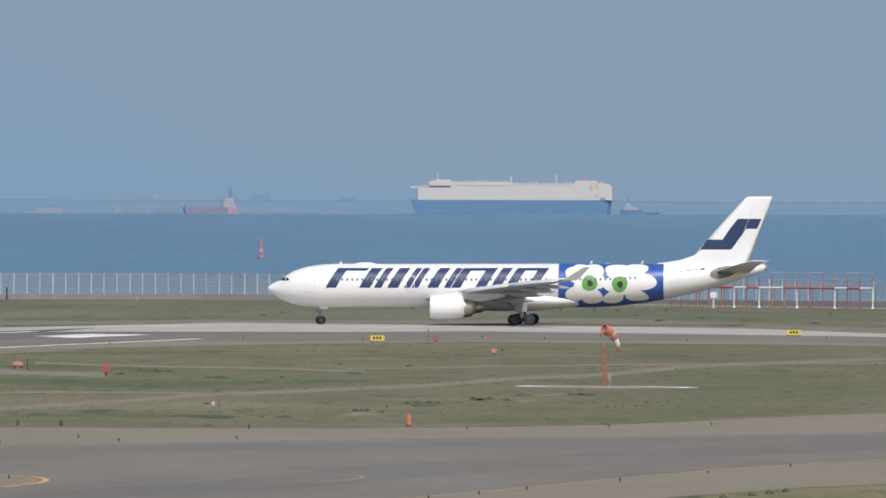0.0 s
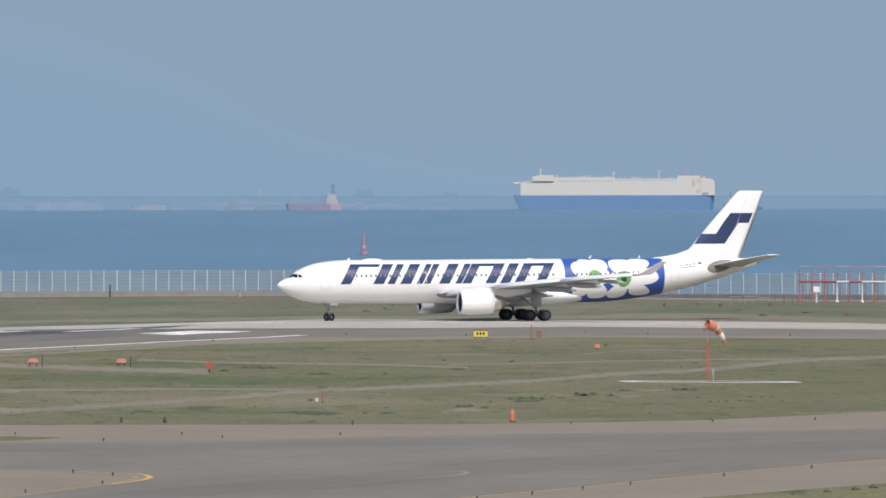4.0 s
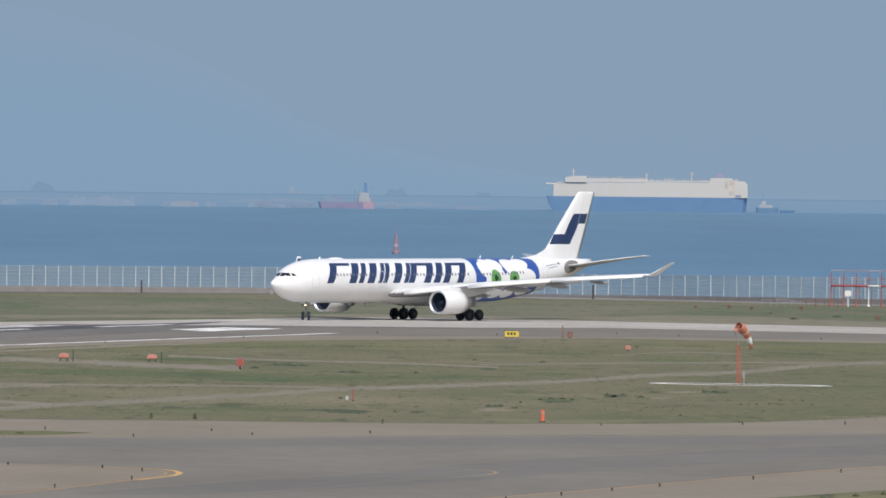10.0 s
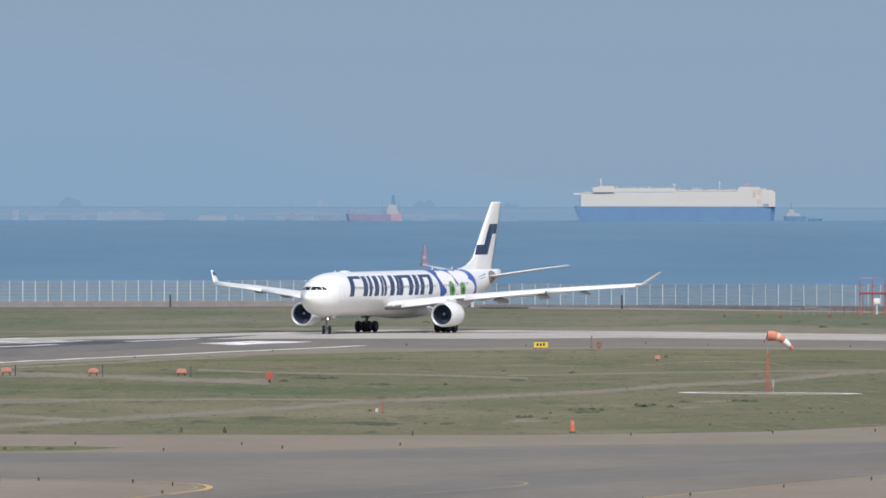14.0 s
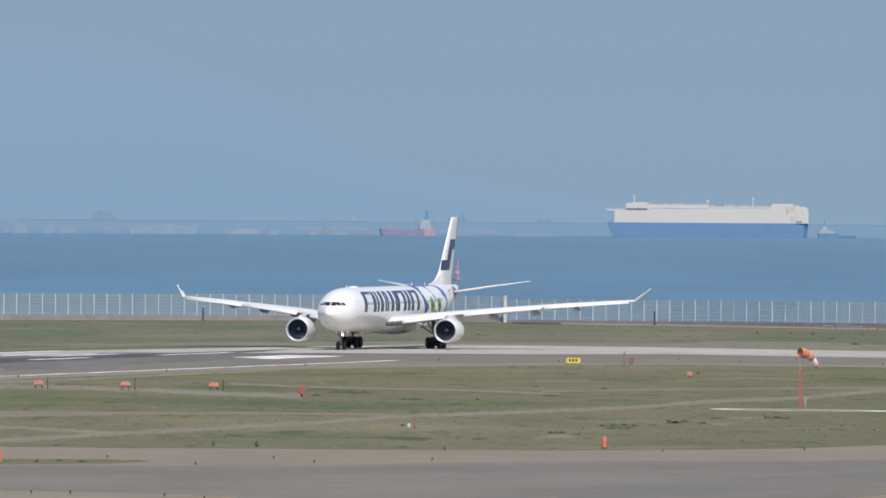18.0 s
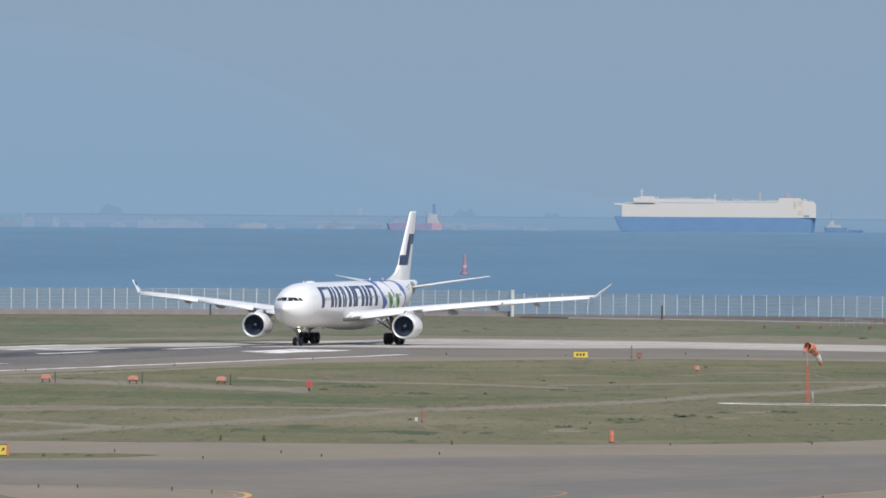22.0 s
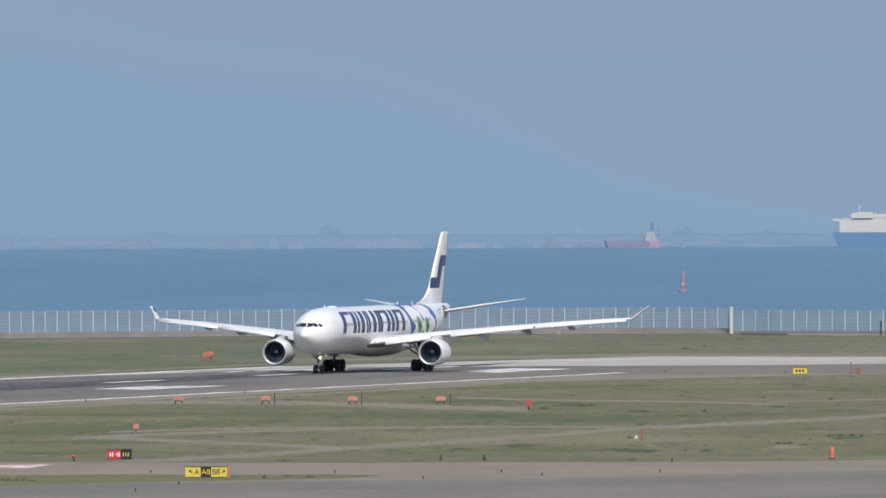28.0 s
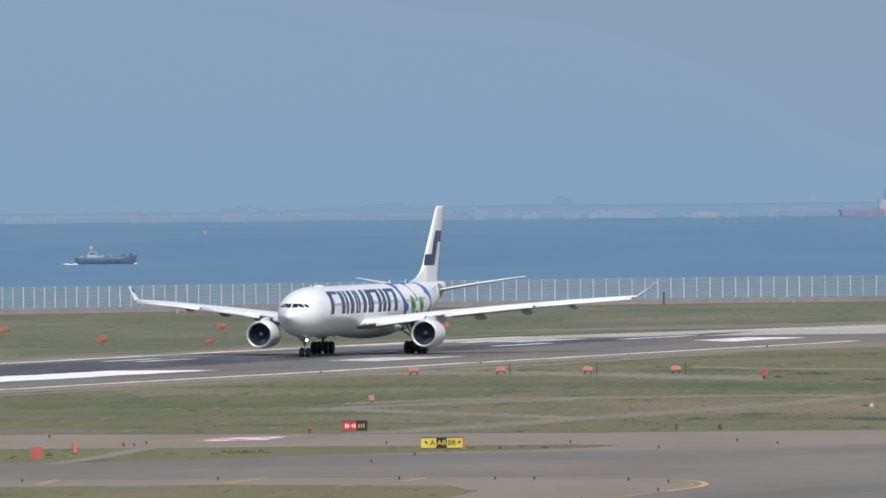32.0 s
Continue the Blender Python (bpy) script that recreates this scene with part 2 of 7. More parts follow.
M["lip"] = material("polished_intake_lip", (0.80, 0.81, 0.83), 0.42, 0.9, vary=0.04, scale=1.0)
M["hot"] = material("bare_exhaust_metal", (0.55, 0.52, 0.49), 0.4, 0.85, vary=0.15, scale=1.5)
M["fan"] = material("dark_titanium_fan", (0.034, 0.052, 0.09), 0.55, 0.0, vary=0.2, scale=2.0)
# black rubber with a blue tint of distance haze in its colour
M["tyre"] = material("hazed_black_tyre_rubber", (0.024, 0.034, 0.052), 0.85, vary=0.2, scale=3.0)
M["hub"] = material("grey_wheel_hub", (0.09, 0.09, 0.095), 0.5, 0.4, vary=0.1, scale=3.0)
M["seal"] = material("worn_grey_seal_plate", (0.20, 0.19, 0.18), 0.6, vary=0.2, scale=1.0)
M["strut"] = material("grey_gear_strut", (0.30, 0.30, 0.31), 0.45, 0.1, vary=0.1, scale=2.0)
M["lamp"] = glow("landing_light_glow", (1.0, 0.78, 0.52, 1), strength=10.0)
M["sky"] = glow("hazy_sky_glow", lin(138, 164, 190), lin(142, 162, 184), 0.0, 150.0)
# ship and buoy paints: bay haze is mixed into these base colours
M["ship_white"] = material("ship_hazed_white_paint", (0.53, 0.525, 0.515), 0.7, vary=0.04, scale=0.3, second=(0.52, 0.49, 0.455))
M["ship_blue"] = material("ship_hazed_blue_hull", (0.108, 0.212, 0.362), 0.6, vary=0.05, scale=0.2)
M["ship_red"] = material("ship_hazed_red_hull", (0.232, 0.235, 0.345), 0.7, vary=0.08, scale=0.3)
M["boat_cream"] = material("boat_hazed_cream_paint", (0.34, 0.40, 0.45), 0.7, vary=0.1, scale=1.0)
M["ship_dark"] = material("ship_hazed_dark_hull", (0.075, 0.125, 0.19), 0.6, vary=0.15, scale=0.5)
M["ship_pink"] = material("ship_hazed_red_paint", (0.37, 0.275, 0.35), 0.7, vary=0.06, scale=0.3)
M["ship_funnel"] = material("ship_funnel_hazed_blue", (0.12, 0.225, 0.36), 0.7, vary=0.06, scale=0.3)
M["ship_cream"] = material("ship_hazed_cream_paint", (0.33, 0.36, 0.40), 0.7, vary=0.06, scale=0.3)
M["buoy_red"] = material("buoy_hazed_red_paint", (0.25, 0.185, 0.24), 0.7, vary=0.12, scale=1.0)
M["buoy_pale"] = material("buoy_hazed_pale_band", (0.36, 0.33, 0.38), 0.7, vary=0.1, scale=1.0)
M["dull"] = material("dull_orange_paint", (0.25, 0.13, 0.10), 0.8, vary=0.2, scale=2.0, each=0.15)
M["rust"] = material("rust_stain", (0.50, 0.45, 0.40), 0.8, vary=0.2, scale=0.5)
# harbour walls, paled and blued in colour for the haze
M["haze_white"] = material("hazed_pale_harbour_wall", (0.228, 0.30, 0.392), 0.9, vary=0.08, scale=0.25, second=(0.205, 0.285, 0.385), each=0.06)
M["haze_pale"] = material("hazed_bright_harbour_wall", (0.29, 0.335, 0.40), 0.9, vary=0.08, scale=0.25, second=(0.225, 0.295, 0.385))
M["haze_grey"] = material("hazed_grey_harbour_wall", (0.206, 0.288, 0.392), 0.9, vary=0.06, scale=0.25, second=(0.222, 0.297, 0.392), each=0.05)
# far land is self-lit, with the bay haze mixed into each colour
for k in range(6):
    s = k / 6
    M["hill_%d" % k] = glow("far_hill_haze_glow", lin(134 + 5.5 * s, 164 + 1.5 * s, 193 - 1.0 * s), lin(139 + 2.5 * s, 165 - 1.5 * s, 191 - 2.0 * s), 8.0, 80.0)
M["shore"] = glow("far_shore_haze_glow", lin(127, 156, 186), lin(129, 159, 188), 2.0, 7.0)
M["shore_line"] = glow("far_breakwater_haze_glow", lin(125, 153, 183))
M["far_wood"] = glow("far_wooded_knoll_haze_glow", lin(129, 158, 187), lin(126, 156, 184), 4.0, 11.0)
M["far_pale"] = glow("far_pale_walls_haze_glow", lin(140, 163, 189), lin(148, 168, 190), 5.0, 9.5)
M["far_sand"] = glow("far_sandy_shore_haze_glow", lin(138, 160, 187))
M["far_block"] = glow("far_grey_blocks_haze_glow", lin(133, 160, 188), lin(138, 162, 188), 4.0, 10.0)


# ---- mesh tools ----
def box(bm, x0, x1, y0, y1, z0, z1):
    v = [bm.verts.new(p) for p in ((x0, y0, z0), (x1, y0, z0), (x1, y1, z0), (x0, y1, z0), (x0, y0, z1), (x1, y0, z1), (x1, y1, z1), (x0, y1, z1))]
    for f in ((0, 3, 2, 1), (4, 5, 6, 7), (0, 1, 5, 4), (1, 2, 6, 5), (2, 3, 7, 6), (3, 0, 4, 7)):
        bm.faces.new([v[i] for i in f])


def loft(bm, rings, closed=True, caps=True):
    """Faces between rings of points; caps close the first and the last."""
    vs = [[bm.verts.new(p) for p in r] for r in rings]
    n = len(rings[0])
    for a, b in zip(vs, vs[1:]):
        for i in range(n if closed else n - 1):
            j = (i + 1) % n
            bm.faces.new((a[i], a[j], b[j], b[i]))
    if caps and closed:
        bm.faces.new(vs[0][::-1])
        bm.faces.new(vs[-1])
    return vs


def rod(bm, a, b, r0, r1=None, n=8):
    """A round bar from a to b."""
    a, b = Vector(a), Vector(b)
    r1 = r0 if r1 is None else r1
    q = (b - a).to_track_quat("Z", "Y")
    ring = [Vector((math.cos(2 * math.pi * i / n), math.sin(2 * math.pi * i / n), 0)) for i in range(n)]
    loft(bm, [[a + q @ (v * r0) for v in ring], [b + q @ (v * r1) for v in ring]])


def lathe(bm, profile, axis="Y", n=32, at=(0, 0, 0), caps=False):
    """Turns (radius, along) pairs about an axis."""
    at = Vector(at)
    rings = []
    for r, d in profile:
        ring = []
        for i in range(n):
            c, s = math.cos(2 * math.pi * i / n) * r, math.sin(2 * math.pi * i / n) * r
            ring.append(at + (Vector((c, d, s)) if axis == "Y" else Vector((c, s, d)) if axis == "Z" else Vector((d, c, s))))
        rings.append(ring)
    loft(bm, rings, caps=caps)


def mesh_of(name, bm, mat, smooth=False):
    bmesh.ops.recalc_face_normals(bm, faces=bm.faces)
    me = bpy.data.meshes.new(name)
    bm.to_mesh(me)
    bm.free()
    me.materials.append(M[mat])
    if smooth:
        me.shade_smooth()
    return me


def part(name, bm, mat, parent=None, label="", smooth=False):
    ob = new(name, mesh_of(name, bm, mat, smooth))
    if parent:
        ob.parent = parent
    return tagged(ob, label)


def single(name, bm, mat, label, category, group="", kind="", smooth=False):
    return tagged(part(name, bm, mat, smooth=smooth), label, category, group, kind)


def thing(name, label, category, x=0, y=0, z=0, rz=0, group="", kind=""):
    ob = new(name)
    ob.matrix_basis = pose(x, y, z, 0, 0, rz)
    return tagged(ob, label, category, group, kind)


def sheet(points, z, jag=0.0, step=6.0):
    """A flat polygon, its outline roughened by jag metres."""
    bm = bmesh.new()
    out = []
    rnd = random.Random(len(points) * 7 + int(points[0][0]))
    for (x0, y0), (x1, y1) in zip(points, points[1:] + points[:1]):
        n = max(1, int(math.hypot(x1 - x0, y1 - y0) / step)) if jag else 1
        for i in range(n):
            t = i / n
            k = jag if i else 0
            out.append((x0 + (x1 - x0) * t + rnd.uniform(-k, k) * 0.3, y0 + (y1 - y0) * t + rnd.uniform(-k, k)))
    f = bm.faces.new([bm.verts.new((x, y, z * 0.2)) for x, y in out])
    f.normal_update()
    if f.normal.z < 0:
        f.normal_flip()
        f.normal_update()
    bmesh.ops.triangulate(bm, faces=[f])
    return bm


def smooth_line(points, per=8):
    """A Catmull-Rom line through the points."""
    p = [Vector(q) for q in points]
    p = [p[0] * 2 - p[1]] + p + [p[-1] * 2 - p[-2]]
    out = []
    for a, b, c, d in zip(p, p[1:], p[2:], p[3:]):
        for i in range(per):
            t = i / per
            out.append(0.5 * ((2 * b) + (c - a) * t + (2 * a - 5 * b + 4 * c - d) * t * t + (3 * b - a - 3 * c + d) * t ** 3))
    return out + [p[-2]]


def ribbon(points, width, z, jag=0.0, taper=False):
    """A flat band along a line in the plan; taper: narrowing to both ends."""
    pts = smooth_line([(x, y, 0) for x, y in points])
    z *= 0.2
    bm = bmesh.new()
    rnd = random.Random(int(points[0][1]))
    prev = None
    for i, p in enumerate(pts):
        d = (pts[min(i + 1, len(pts) - 1)] - pts[max(i - 1, 0)]).normalized()
        n = Vector((d.y, -d.x, 0)) * width / 2
        k = 1 + rnd.uniform(-jag, jag)
        if taper:
            k *= 0.04 + math.sin(math.pi * i / (len(pts) - 1)) ** 0.6
        k2 = k * (1 + rnd.uniform(-jag, jag))
        pair = bm.verts.new((p.x - n.x * k, p.y - n.y * k, z)), bm.verts.new((p.x + n.x * k2, p.y + n.y * k2, z))
        if prev:
            bm.faces.new((prev[0], prev[1], pair[1], pair[0]))
        prev = pair
    return bm


# ---- ground, sea, distance ----
VA = radians(13.68)
U, N = Vector((math.sin(VA), math.cos(VA))), Vector((math.cos(VA), -math.sin(VA)))


def rw(along, across):
    """Plan point from metres along and across the runway."""
    p = U * along + N * across
    return (p.x, p.y)


FENCE = [(-330, 2030), (-160, 2167), (-134, 2194), (-93, 2226), (-52, 2253), (-13, 2264), (25, 2242), (60, 2198), (110, 2135), (300, 1985)]

bm = sheet([(-3000, -2600), (3000, -2600), (3000, 1985)] + [(x, y + 4) for x, y in FENCE[::-1]] + [(-3000, 2030)], 0.0)
tagged(part("ground", bm, "grass"), "rough airfield grass, dry and green in streaks", "grass", kind="structure")

bm = sheet([rw(1300, -560), rw(1300, -500), rw(1770, -500)] + [(-8, 1958), (22, 1944), (70, 1850), (300, 1800), (300, 1983), (110, 2133), (60, 2196), (25, 2240), (-13, 2262), (-52, 2251), (-93, 2224), (-134, 2192), (-160, 2165), (-330, 2028), (-330, 1600)], 0.012)
tagged(part("far_grass", bm, "grass_far"), "green mown grass strip behind the runway", "grass", kind="structure")


def sea_z(y):
    return -3.0 + (y - 2330.0) * 0.00225


bm = bmesh.new()
rings = [[(x, y, sea_z(y)) for x in (-3000, -1500, -450, 0, 450, 1500, 3000)] for y in (2030, 2330, 2800, 3400, 4100, 4905)]
loft(bm, rings, closed=False, caps=False)
tagged(part("water", bm, "sea"), "calm blue bay under haze", "sea", kind="structure")

bm = bmesh.new()
loft(bm, [[(x, 4960, -10) for x in (-1200, 1200)], [(x, 4960, 420) for x in (-1200, 1200)]], closed=False, caps=False)
tagged(part("sky_backdrop", bm, "sky"), "pale blue-grey hazy sky low over the bay", "sky", kind="structure")

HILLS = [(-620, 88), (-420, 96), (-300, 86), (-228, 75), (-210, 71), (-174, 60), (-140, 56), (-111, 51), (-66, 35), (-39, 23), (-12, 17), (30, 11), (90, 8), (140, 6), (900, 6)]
for k in range(6):  # one ridge six times, haze in its glowing colour, each paler
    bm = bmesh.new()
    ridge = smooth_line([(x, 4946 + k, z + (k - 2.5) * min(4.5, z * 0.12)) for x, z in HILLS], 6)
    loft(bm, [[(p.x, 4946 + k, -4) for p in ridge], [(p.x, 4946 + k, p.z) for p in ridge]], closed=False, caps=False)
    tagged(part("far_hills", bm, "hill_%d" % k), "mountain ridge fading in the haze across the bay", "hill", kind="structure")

# ---- pavements ----
def paved(name, points, z, mat, label, category="pavement", jag=0.0):
    return tagged(part(name, sheet(points, z, jag), mat), label, category, kind="structure")


paved("runway_shoulder", [rw(900, -424), rw(1560, -424), rw(1620, -424), (-20, 1698), (-10, 1716), (3, 1738), (19, 1757), (52, 1742), (66, 1728), (140, 1690), (320, 1650), (320, 1800), (70, 1856), (56, 1905), (21, 1944), (-8, 1960), rw(1860, -475), rw(1700, -496), rw(900, -496)], 0.03, "shoulder", "pale weathered paved shoulder of the runway", jag=0.5)
paved("runway", [rw(900, -430), rw(1640, -430), rw(1700, -429), (2, 1762), (8, 1768), (30, 1775), (66, 1752), (320, 1680), (320, 1765), (60, 1832), (20, 1868), (-10, 1880), (-22, 1860), rw(1770, -489.5), rw(900, -489.5)], 0.05, "asphalt", "grey grooved asphalt runway", "runway")
paved("runway_entry", [rw(1700, -488), (-20, 1850), (5, 1852), (21, 1866), (56, 1832), (90, 1795), (320, 1760), (320, 1796), (70, 1852), (56, 1901), (21, 1939), (-8, 1953), rw(1880, -473), rw(1790, -488.5)], 0.06, "concrete", "pale concrete entry from the taxiway to the runway end", "runway")
paved("worn_runway_strip", [rw(900, -486.5), rw(1600, -486.5), rw(1720, -484), (-43, 1842), (-22, 1849), (-5, 1850), (6, 1850), (4, 1837), (-14, 1832), (-26, 1823), rw(1730, -450), rw(1640, -444), rw(1560, -441), rw(900, -440)], 0.066, "rubber_worn", "runway asphalt greyed by rubber", "runway", jag=1.5)
paved("rubber_streak_far", [rw(900, -486), rw(1560, -484), rw(1640, -478), rw(1660, -470), rw(1560, -459), rw(900, -457)], 0.07, "rubber", "dark rubber streak left by landing wheels", "runway", jag=1.2)
paved("rubber_streak_near", [rw(1020, -457), rw(1500, -458), rw(1700, -462), rw(1800, -466), rw(1830, -470), rw(1700, -474), rw(1600, -472), rw(1020, -470)], 0.075, "rubber", "dark rubber streak along the runway centre", "runway", jag=0.6)


def painted(name, a0, a1, c0, c1, label, mat="paint_white", z=0.09, jag=0.35):
    """A painted bar on the runway, by metres along and across it."""
    bm, prev, n = bmesh.new(), None, max(6, int((a1 - a0) / 4))
    rnd, shift = random.Random(int(a0 - c0)), 0.0
    for i in range(n + 1):
        a = a0 + (a1 - a0) * i / n
        shift = shift * 0.5 + rnd.uniform(-jag, jag) * 0.7
        lo, hi = rw(a, min(c0, c1) + shift + rnd.uniform(-jag, jag) * 0.3), rw(a, max(c0, c1) + shift)
        pair = bm.verts.new((*hi, z * 0.2)), bm.verts.new((*lo, z * 0.2))
        if prev:
            bm.faces.new((prev[0], pair[0], pair[1], prev[1]))
        prev = pair
    bmesh.ops.recalc_face_normals(bm, faces=bm.faces)
    return tagged(part(name, bm, mat), label, "marking", kind="structure")


painted("runway_side_stripe", 900, 1728, -432.1, -430.7, "worn white runway side stripe", jag=0.5)
painted("runway_side_stripe", 900, 1790, -489.6, -487.8, "worn white runway side stripe", jag=0.5)
painted("runway_aiming_mark", 1436, 1518, -458, -446.6, "broad white aiming point mark", "paint_bright", jag=0.8)
painted("runway_aiming_mark", 1450, 1512, -475.5, -466, "broad white aiming point mark, blackened by rubber", z=0.06)
for k, c in enumerate((-446.4, -449.3, -452.2)):
    painted("runway_touchdown_mark", 1579 + 3 * k, 1612 - 2 * k, c - 2.0, c, "white touchdown zone bar")
    painted("runway_threshold_mark", 1729 + 6 * k, 1764 + 2 * k, c - 2.4, c, "white runway threshold bar", "paint_bright", jag=0.6)
for a0, a1, c in ((1586, 1608, -475.0), (1590, 1610, -479.5), (1637, 1660, -466.6)):
    painted("runway_touchdown_mark", a0, a1, c - 1.4, c, "white touchdown zone bar, worn")
for a0, a1, c in ((1735, 1765, -473.6), (1737, 1765, -476.6), (1733, 1760, -479.8), (1700, 1726, -466.6), (1757, 1790, -466.4)):
    painted("runway_threshold_mark", a0, a1, c - 1.6, c, "white runway threshold bar, worn")
tagged(part("entry_edge_line", ribbon([(-30, 1888), (-12, 1920), (6, 1928), (22, 1919), (40, 1900)], 1.6, 0.09, 0.6), "paint_white"), "worn pale line along the runway entry", "marking", kind="structure")
tagged(part("entry_edge_line", ribbon([(2, 1905), (20, 1899), (38, 1885)], 1.4, 0.09, 0.6), "paint_white"), "worn pale line on the runway entry", "marking", kind="structure")

# parallel taxiway
paved("taxiway_shoulder", [(-320, 1225), (-74, 1213), (-52, 1203), (-28, 1196), (5, 1197), (15, 1204), (24, 1214), (33, 1236), (41, 1259), (60, 1300), (320, 1700), (320, 1180), (60, 1040), (32.4, 987), (22, 953), (18.6, 942), (11.9, 903), (8.8, 890.9), (6.2, 881.3), (3.5, 870.7), (1.8, 862.3), (0.5, 849.8), (0.1, 841), (-10, 790), (-60, 600), (-320, 400), (-320, 1080)], 0.03, "shoulder", "pale beige taxiway shoulder", jag=0.35)
paved("taxiway", [(-320, 1105), (-67, 1092), (-48, 1113), (-28, 1121), (-12.6, 1131), (6, 1153), (24, 1162), (60, 1205), (320, 1500), (320, 1290), (60, 1130), (35, 1064), (24, 1026), (10.4, 968), (-0.2, 925), (-9.9, 889), (-14, 864), (-22, 820), (-60, 700), (-320, 500), (-320, 870), (-33, 906), (-24, 940), (-18.6, 978), (-15.6, 1002), (-18, 1017), (-24, 1027), (-36, 1033), (-62, 1034), (-320, 1045)], 0.05, "asphalt", "grey asphalt parallel taxiway", "taxiway")
paved("taxiway_lane", [(-320, 1100), (-67, 1088), (-48, 1108), (-12.6, 1125), (24, 1154), (60, 1195), (320, 1470), (320, 1440), (60, 1165), (24, 1126), (-10, 1098), (-40, 1078), (-67, 1062), (-320, 1075)], 0.06, "asphalt_dark", "darker asphalt lane of the taxiway", "taxiway", jag=0.8)
paved("taxiway_lane", [(-14, 940), (-2, 972), (10, 1018), (26, 1075), (60, 1160), (60, 1195), (24, 1108), (5, 1052), (-6, 1000), (-22, 940)], 0.062, "asphalt_dark", "darker asphalt lane of the taxiway", "taxiway", jag=0.8)

paved("grass_island", [(-140, 1012), (-62.5, 1014), (-47.6, 1015), (-36.9, 1008), (-33, 1007), (-31, 992), (-30.2, 989), (-30.9, 977), (-33, 960), (-35, 952), (-140, 925)], 0.055, "grass_yellow", "green grass island between the taxiways", "grass", jag=0.9)
paved("grass_island", [(-140, 1165), (-71, 1150), (-60, 1148), (-45.5, 1150), (-36.5, 1147), (-28, 1147), (-24.5, 1142), (-27.5, 1131), (-35.8, 1124), (-44.5, 1115.5), (-51, 1105), (-56.6, 1097.5), (-61.8, 1094), (-67.2, 1093.5), (-140, 1103)], 0.075, "grass_yellow", "narrow grass island beside the taxiway", "grass", jag=0.9)
tagged(part("worn_crossing", ribbon([(-63.6, 1090), (-61.6, 1110), (-60.6, 1130), (-59.4, 1152)], 1.6, 0.10, 0.2), "shoulder"), "worn paved strip across the grass island", "pavement", kind="structure")


def line(points, width, mat="paint_yellow", label="faded yellow taxiway edge line", z=0.085):
    tagged(part("taxiway_line", ribbon(points, width, z, 0.1), mat), label, "marking", kind="structure")


paved("near_grass", [(19.0, 940), (11.8, 904), (8.0, 890), (5.2, 880), (2.6, 870), (0.8, 862), (-0.6, 849), (-1.2, 840), (-12, 790), (-40, 660), (60, 660), (90, 900), (90, 1060), (62, 1036), (33.6, 985), (23, 951)], 0.02, "grass_near", "yellowing grass beside the taxiway", "grass", jag=0.5)
line([(-120, 1036), (-62, 1033), (-37, 1030), (-26.4, 1025), (-19.5, 1018), (-17.0, 1013), (-16.15, 1007), (-15.95, 1001), (-16.3, 994), (-17.6, 985), (-19.4, 975), (-24.3, 943), (-33.4, 908), (-60, 840)], 0.32)
line([(-21, 1020), (-19.0, 1017), (-17.0, 1013), (-16.15, 1007), (-15.95, 1001), (-16.3, 994), (-17.3, 987), (-18.2, 981)], 0.42, "paint_fresh_yellow", "yellow taxiway line, brighter at the bend", 0.097)
line([(-37, 1027.5), (-26.4, 1022.5), (-20.0, 1015.5), (-17.8, 1011), (-17.0, 1006), (-16.8, 1001), (-17.1, 994), (-18.4, 984), (-20.0, 974), (-24.8, 944), (-33.8, 909)], 0.16, z=0.091)
line([(-13.4, 822), (-14.3, 836), (-14.7, 844), (-14.75, 850), (-14.5, 857.3), (-14.0, 865), (-13.1, 873.5), (-11.6, 880.8), (-9.2, 891.3), (-7.0, 898.8), (-5.3, 904), (-0.3, 924), (4.9, 945), (12.1, 973), (24, 1024), (35.3, 1063), (60, 1128)], 0.4)
line([(-14.2, 836), (-14.7, 844), (-14.75, 850), (-14.5, 857.3), (-14.0, 865), (-13.1, 873.5), (-11.6, 880.8)], 0.3, "paint_fresh_yellow", "yellow taxiway line, brighter at the bend", 0.097)
line([(-13.6, 832), (-14.25, 843.6), (-14.35, 848), (-14.2, 854.4), (-13.8, 861.9), (-12.8, 870), (-11.2, 879)], 0.14, "paint_fresh_yellow", "yellow taxiway line, brighter at the bend", 0.091)
line([(-30, 880), (-21.9, 911.8), (-18.7, 918), (-15.6, 930.2), (-12.4, 942.3), (-9.0, 954.6), (-5.6, 969), (-2.1, 986), (1.5, 998.4)], 0.17, "paint_worn", "thin pale worn taxiway centre line")
line([(-20.5, 948), (-16.2, 965), (-12.8, 979.7), (-9.4, 993), (-5.8, 1001), (2, 1030), (20, 1085)], 0.13, "paint_worn", "thin pale worn taxiway centre line")
line([(-2.1, 986), (1.5, 998.4), (3.6, 1006), (4.5, 1013), (4.55, 1018), (3.9, 1022), (2.6, 1024.5)], 0.24)
line([(-61, 1174), (-57, 1187), (-50, 1200)], 0.6)
for pts in ([(-60.2, 1020), (-60.1, 1028), (-59.9, 1036)], [(-47.9, 1018.5), (-46.9, 1027), (-46.0, 1035)], [(-36.2, 1020), (-35.6, 1026), (-35.0, 1031)]):
    line(pts, 0.75, label="orange-yellow taxiway mark")
paved("holding_mark", [(-57.4, 1174), (-51.9, 1176.5), (-51.0, 1193), (-56.2, 1191.5)], 0.07, "paint_pink", "faded red painted holding sign on the pavement", "marking", jag=0.9)
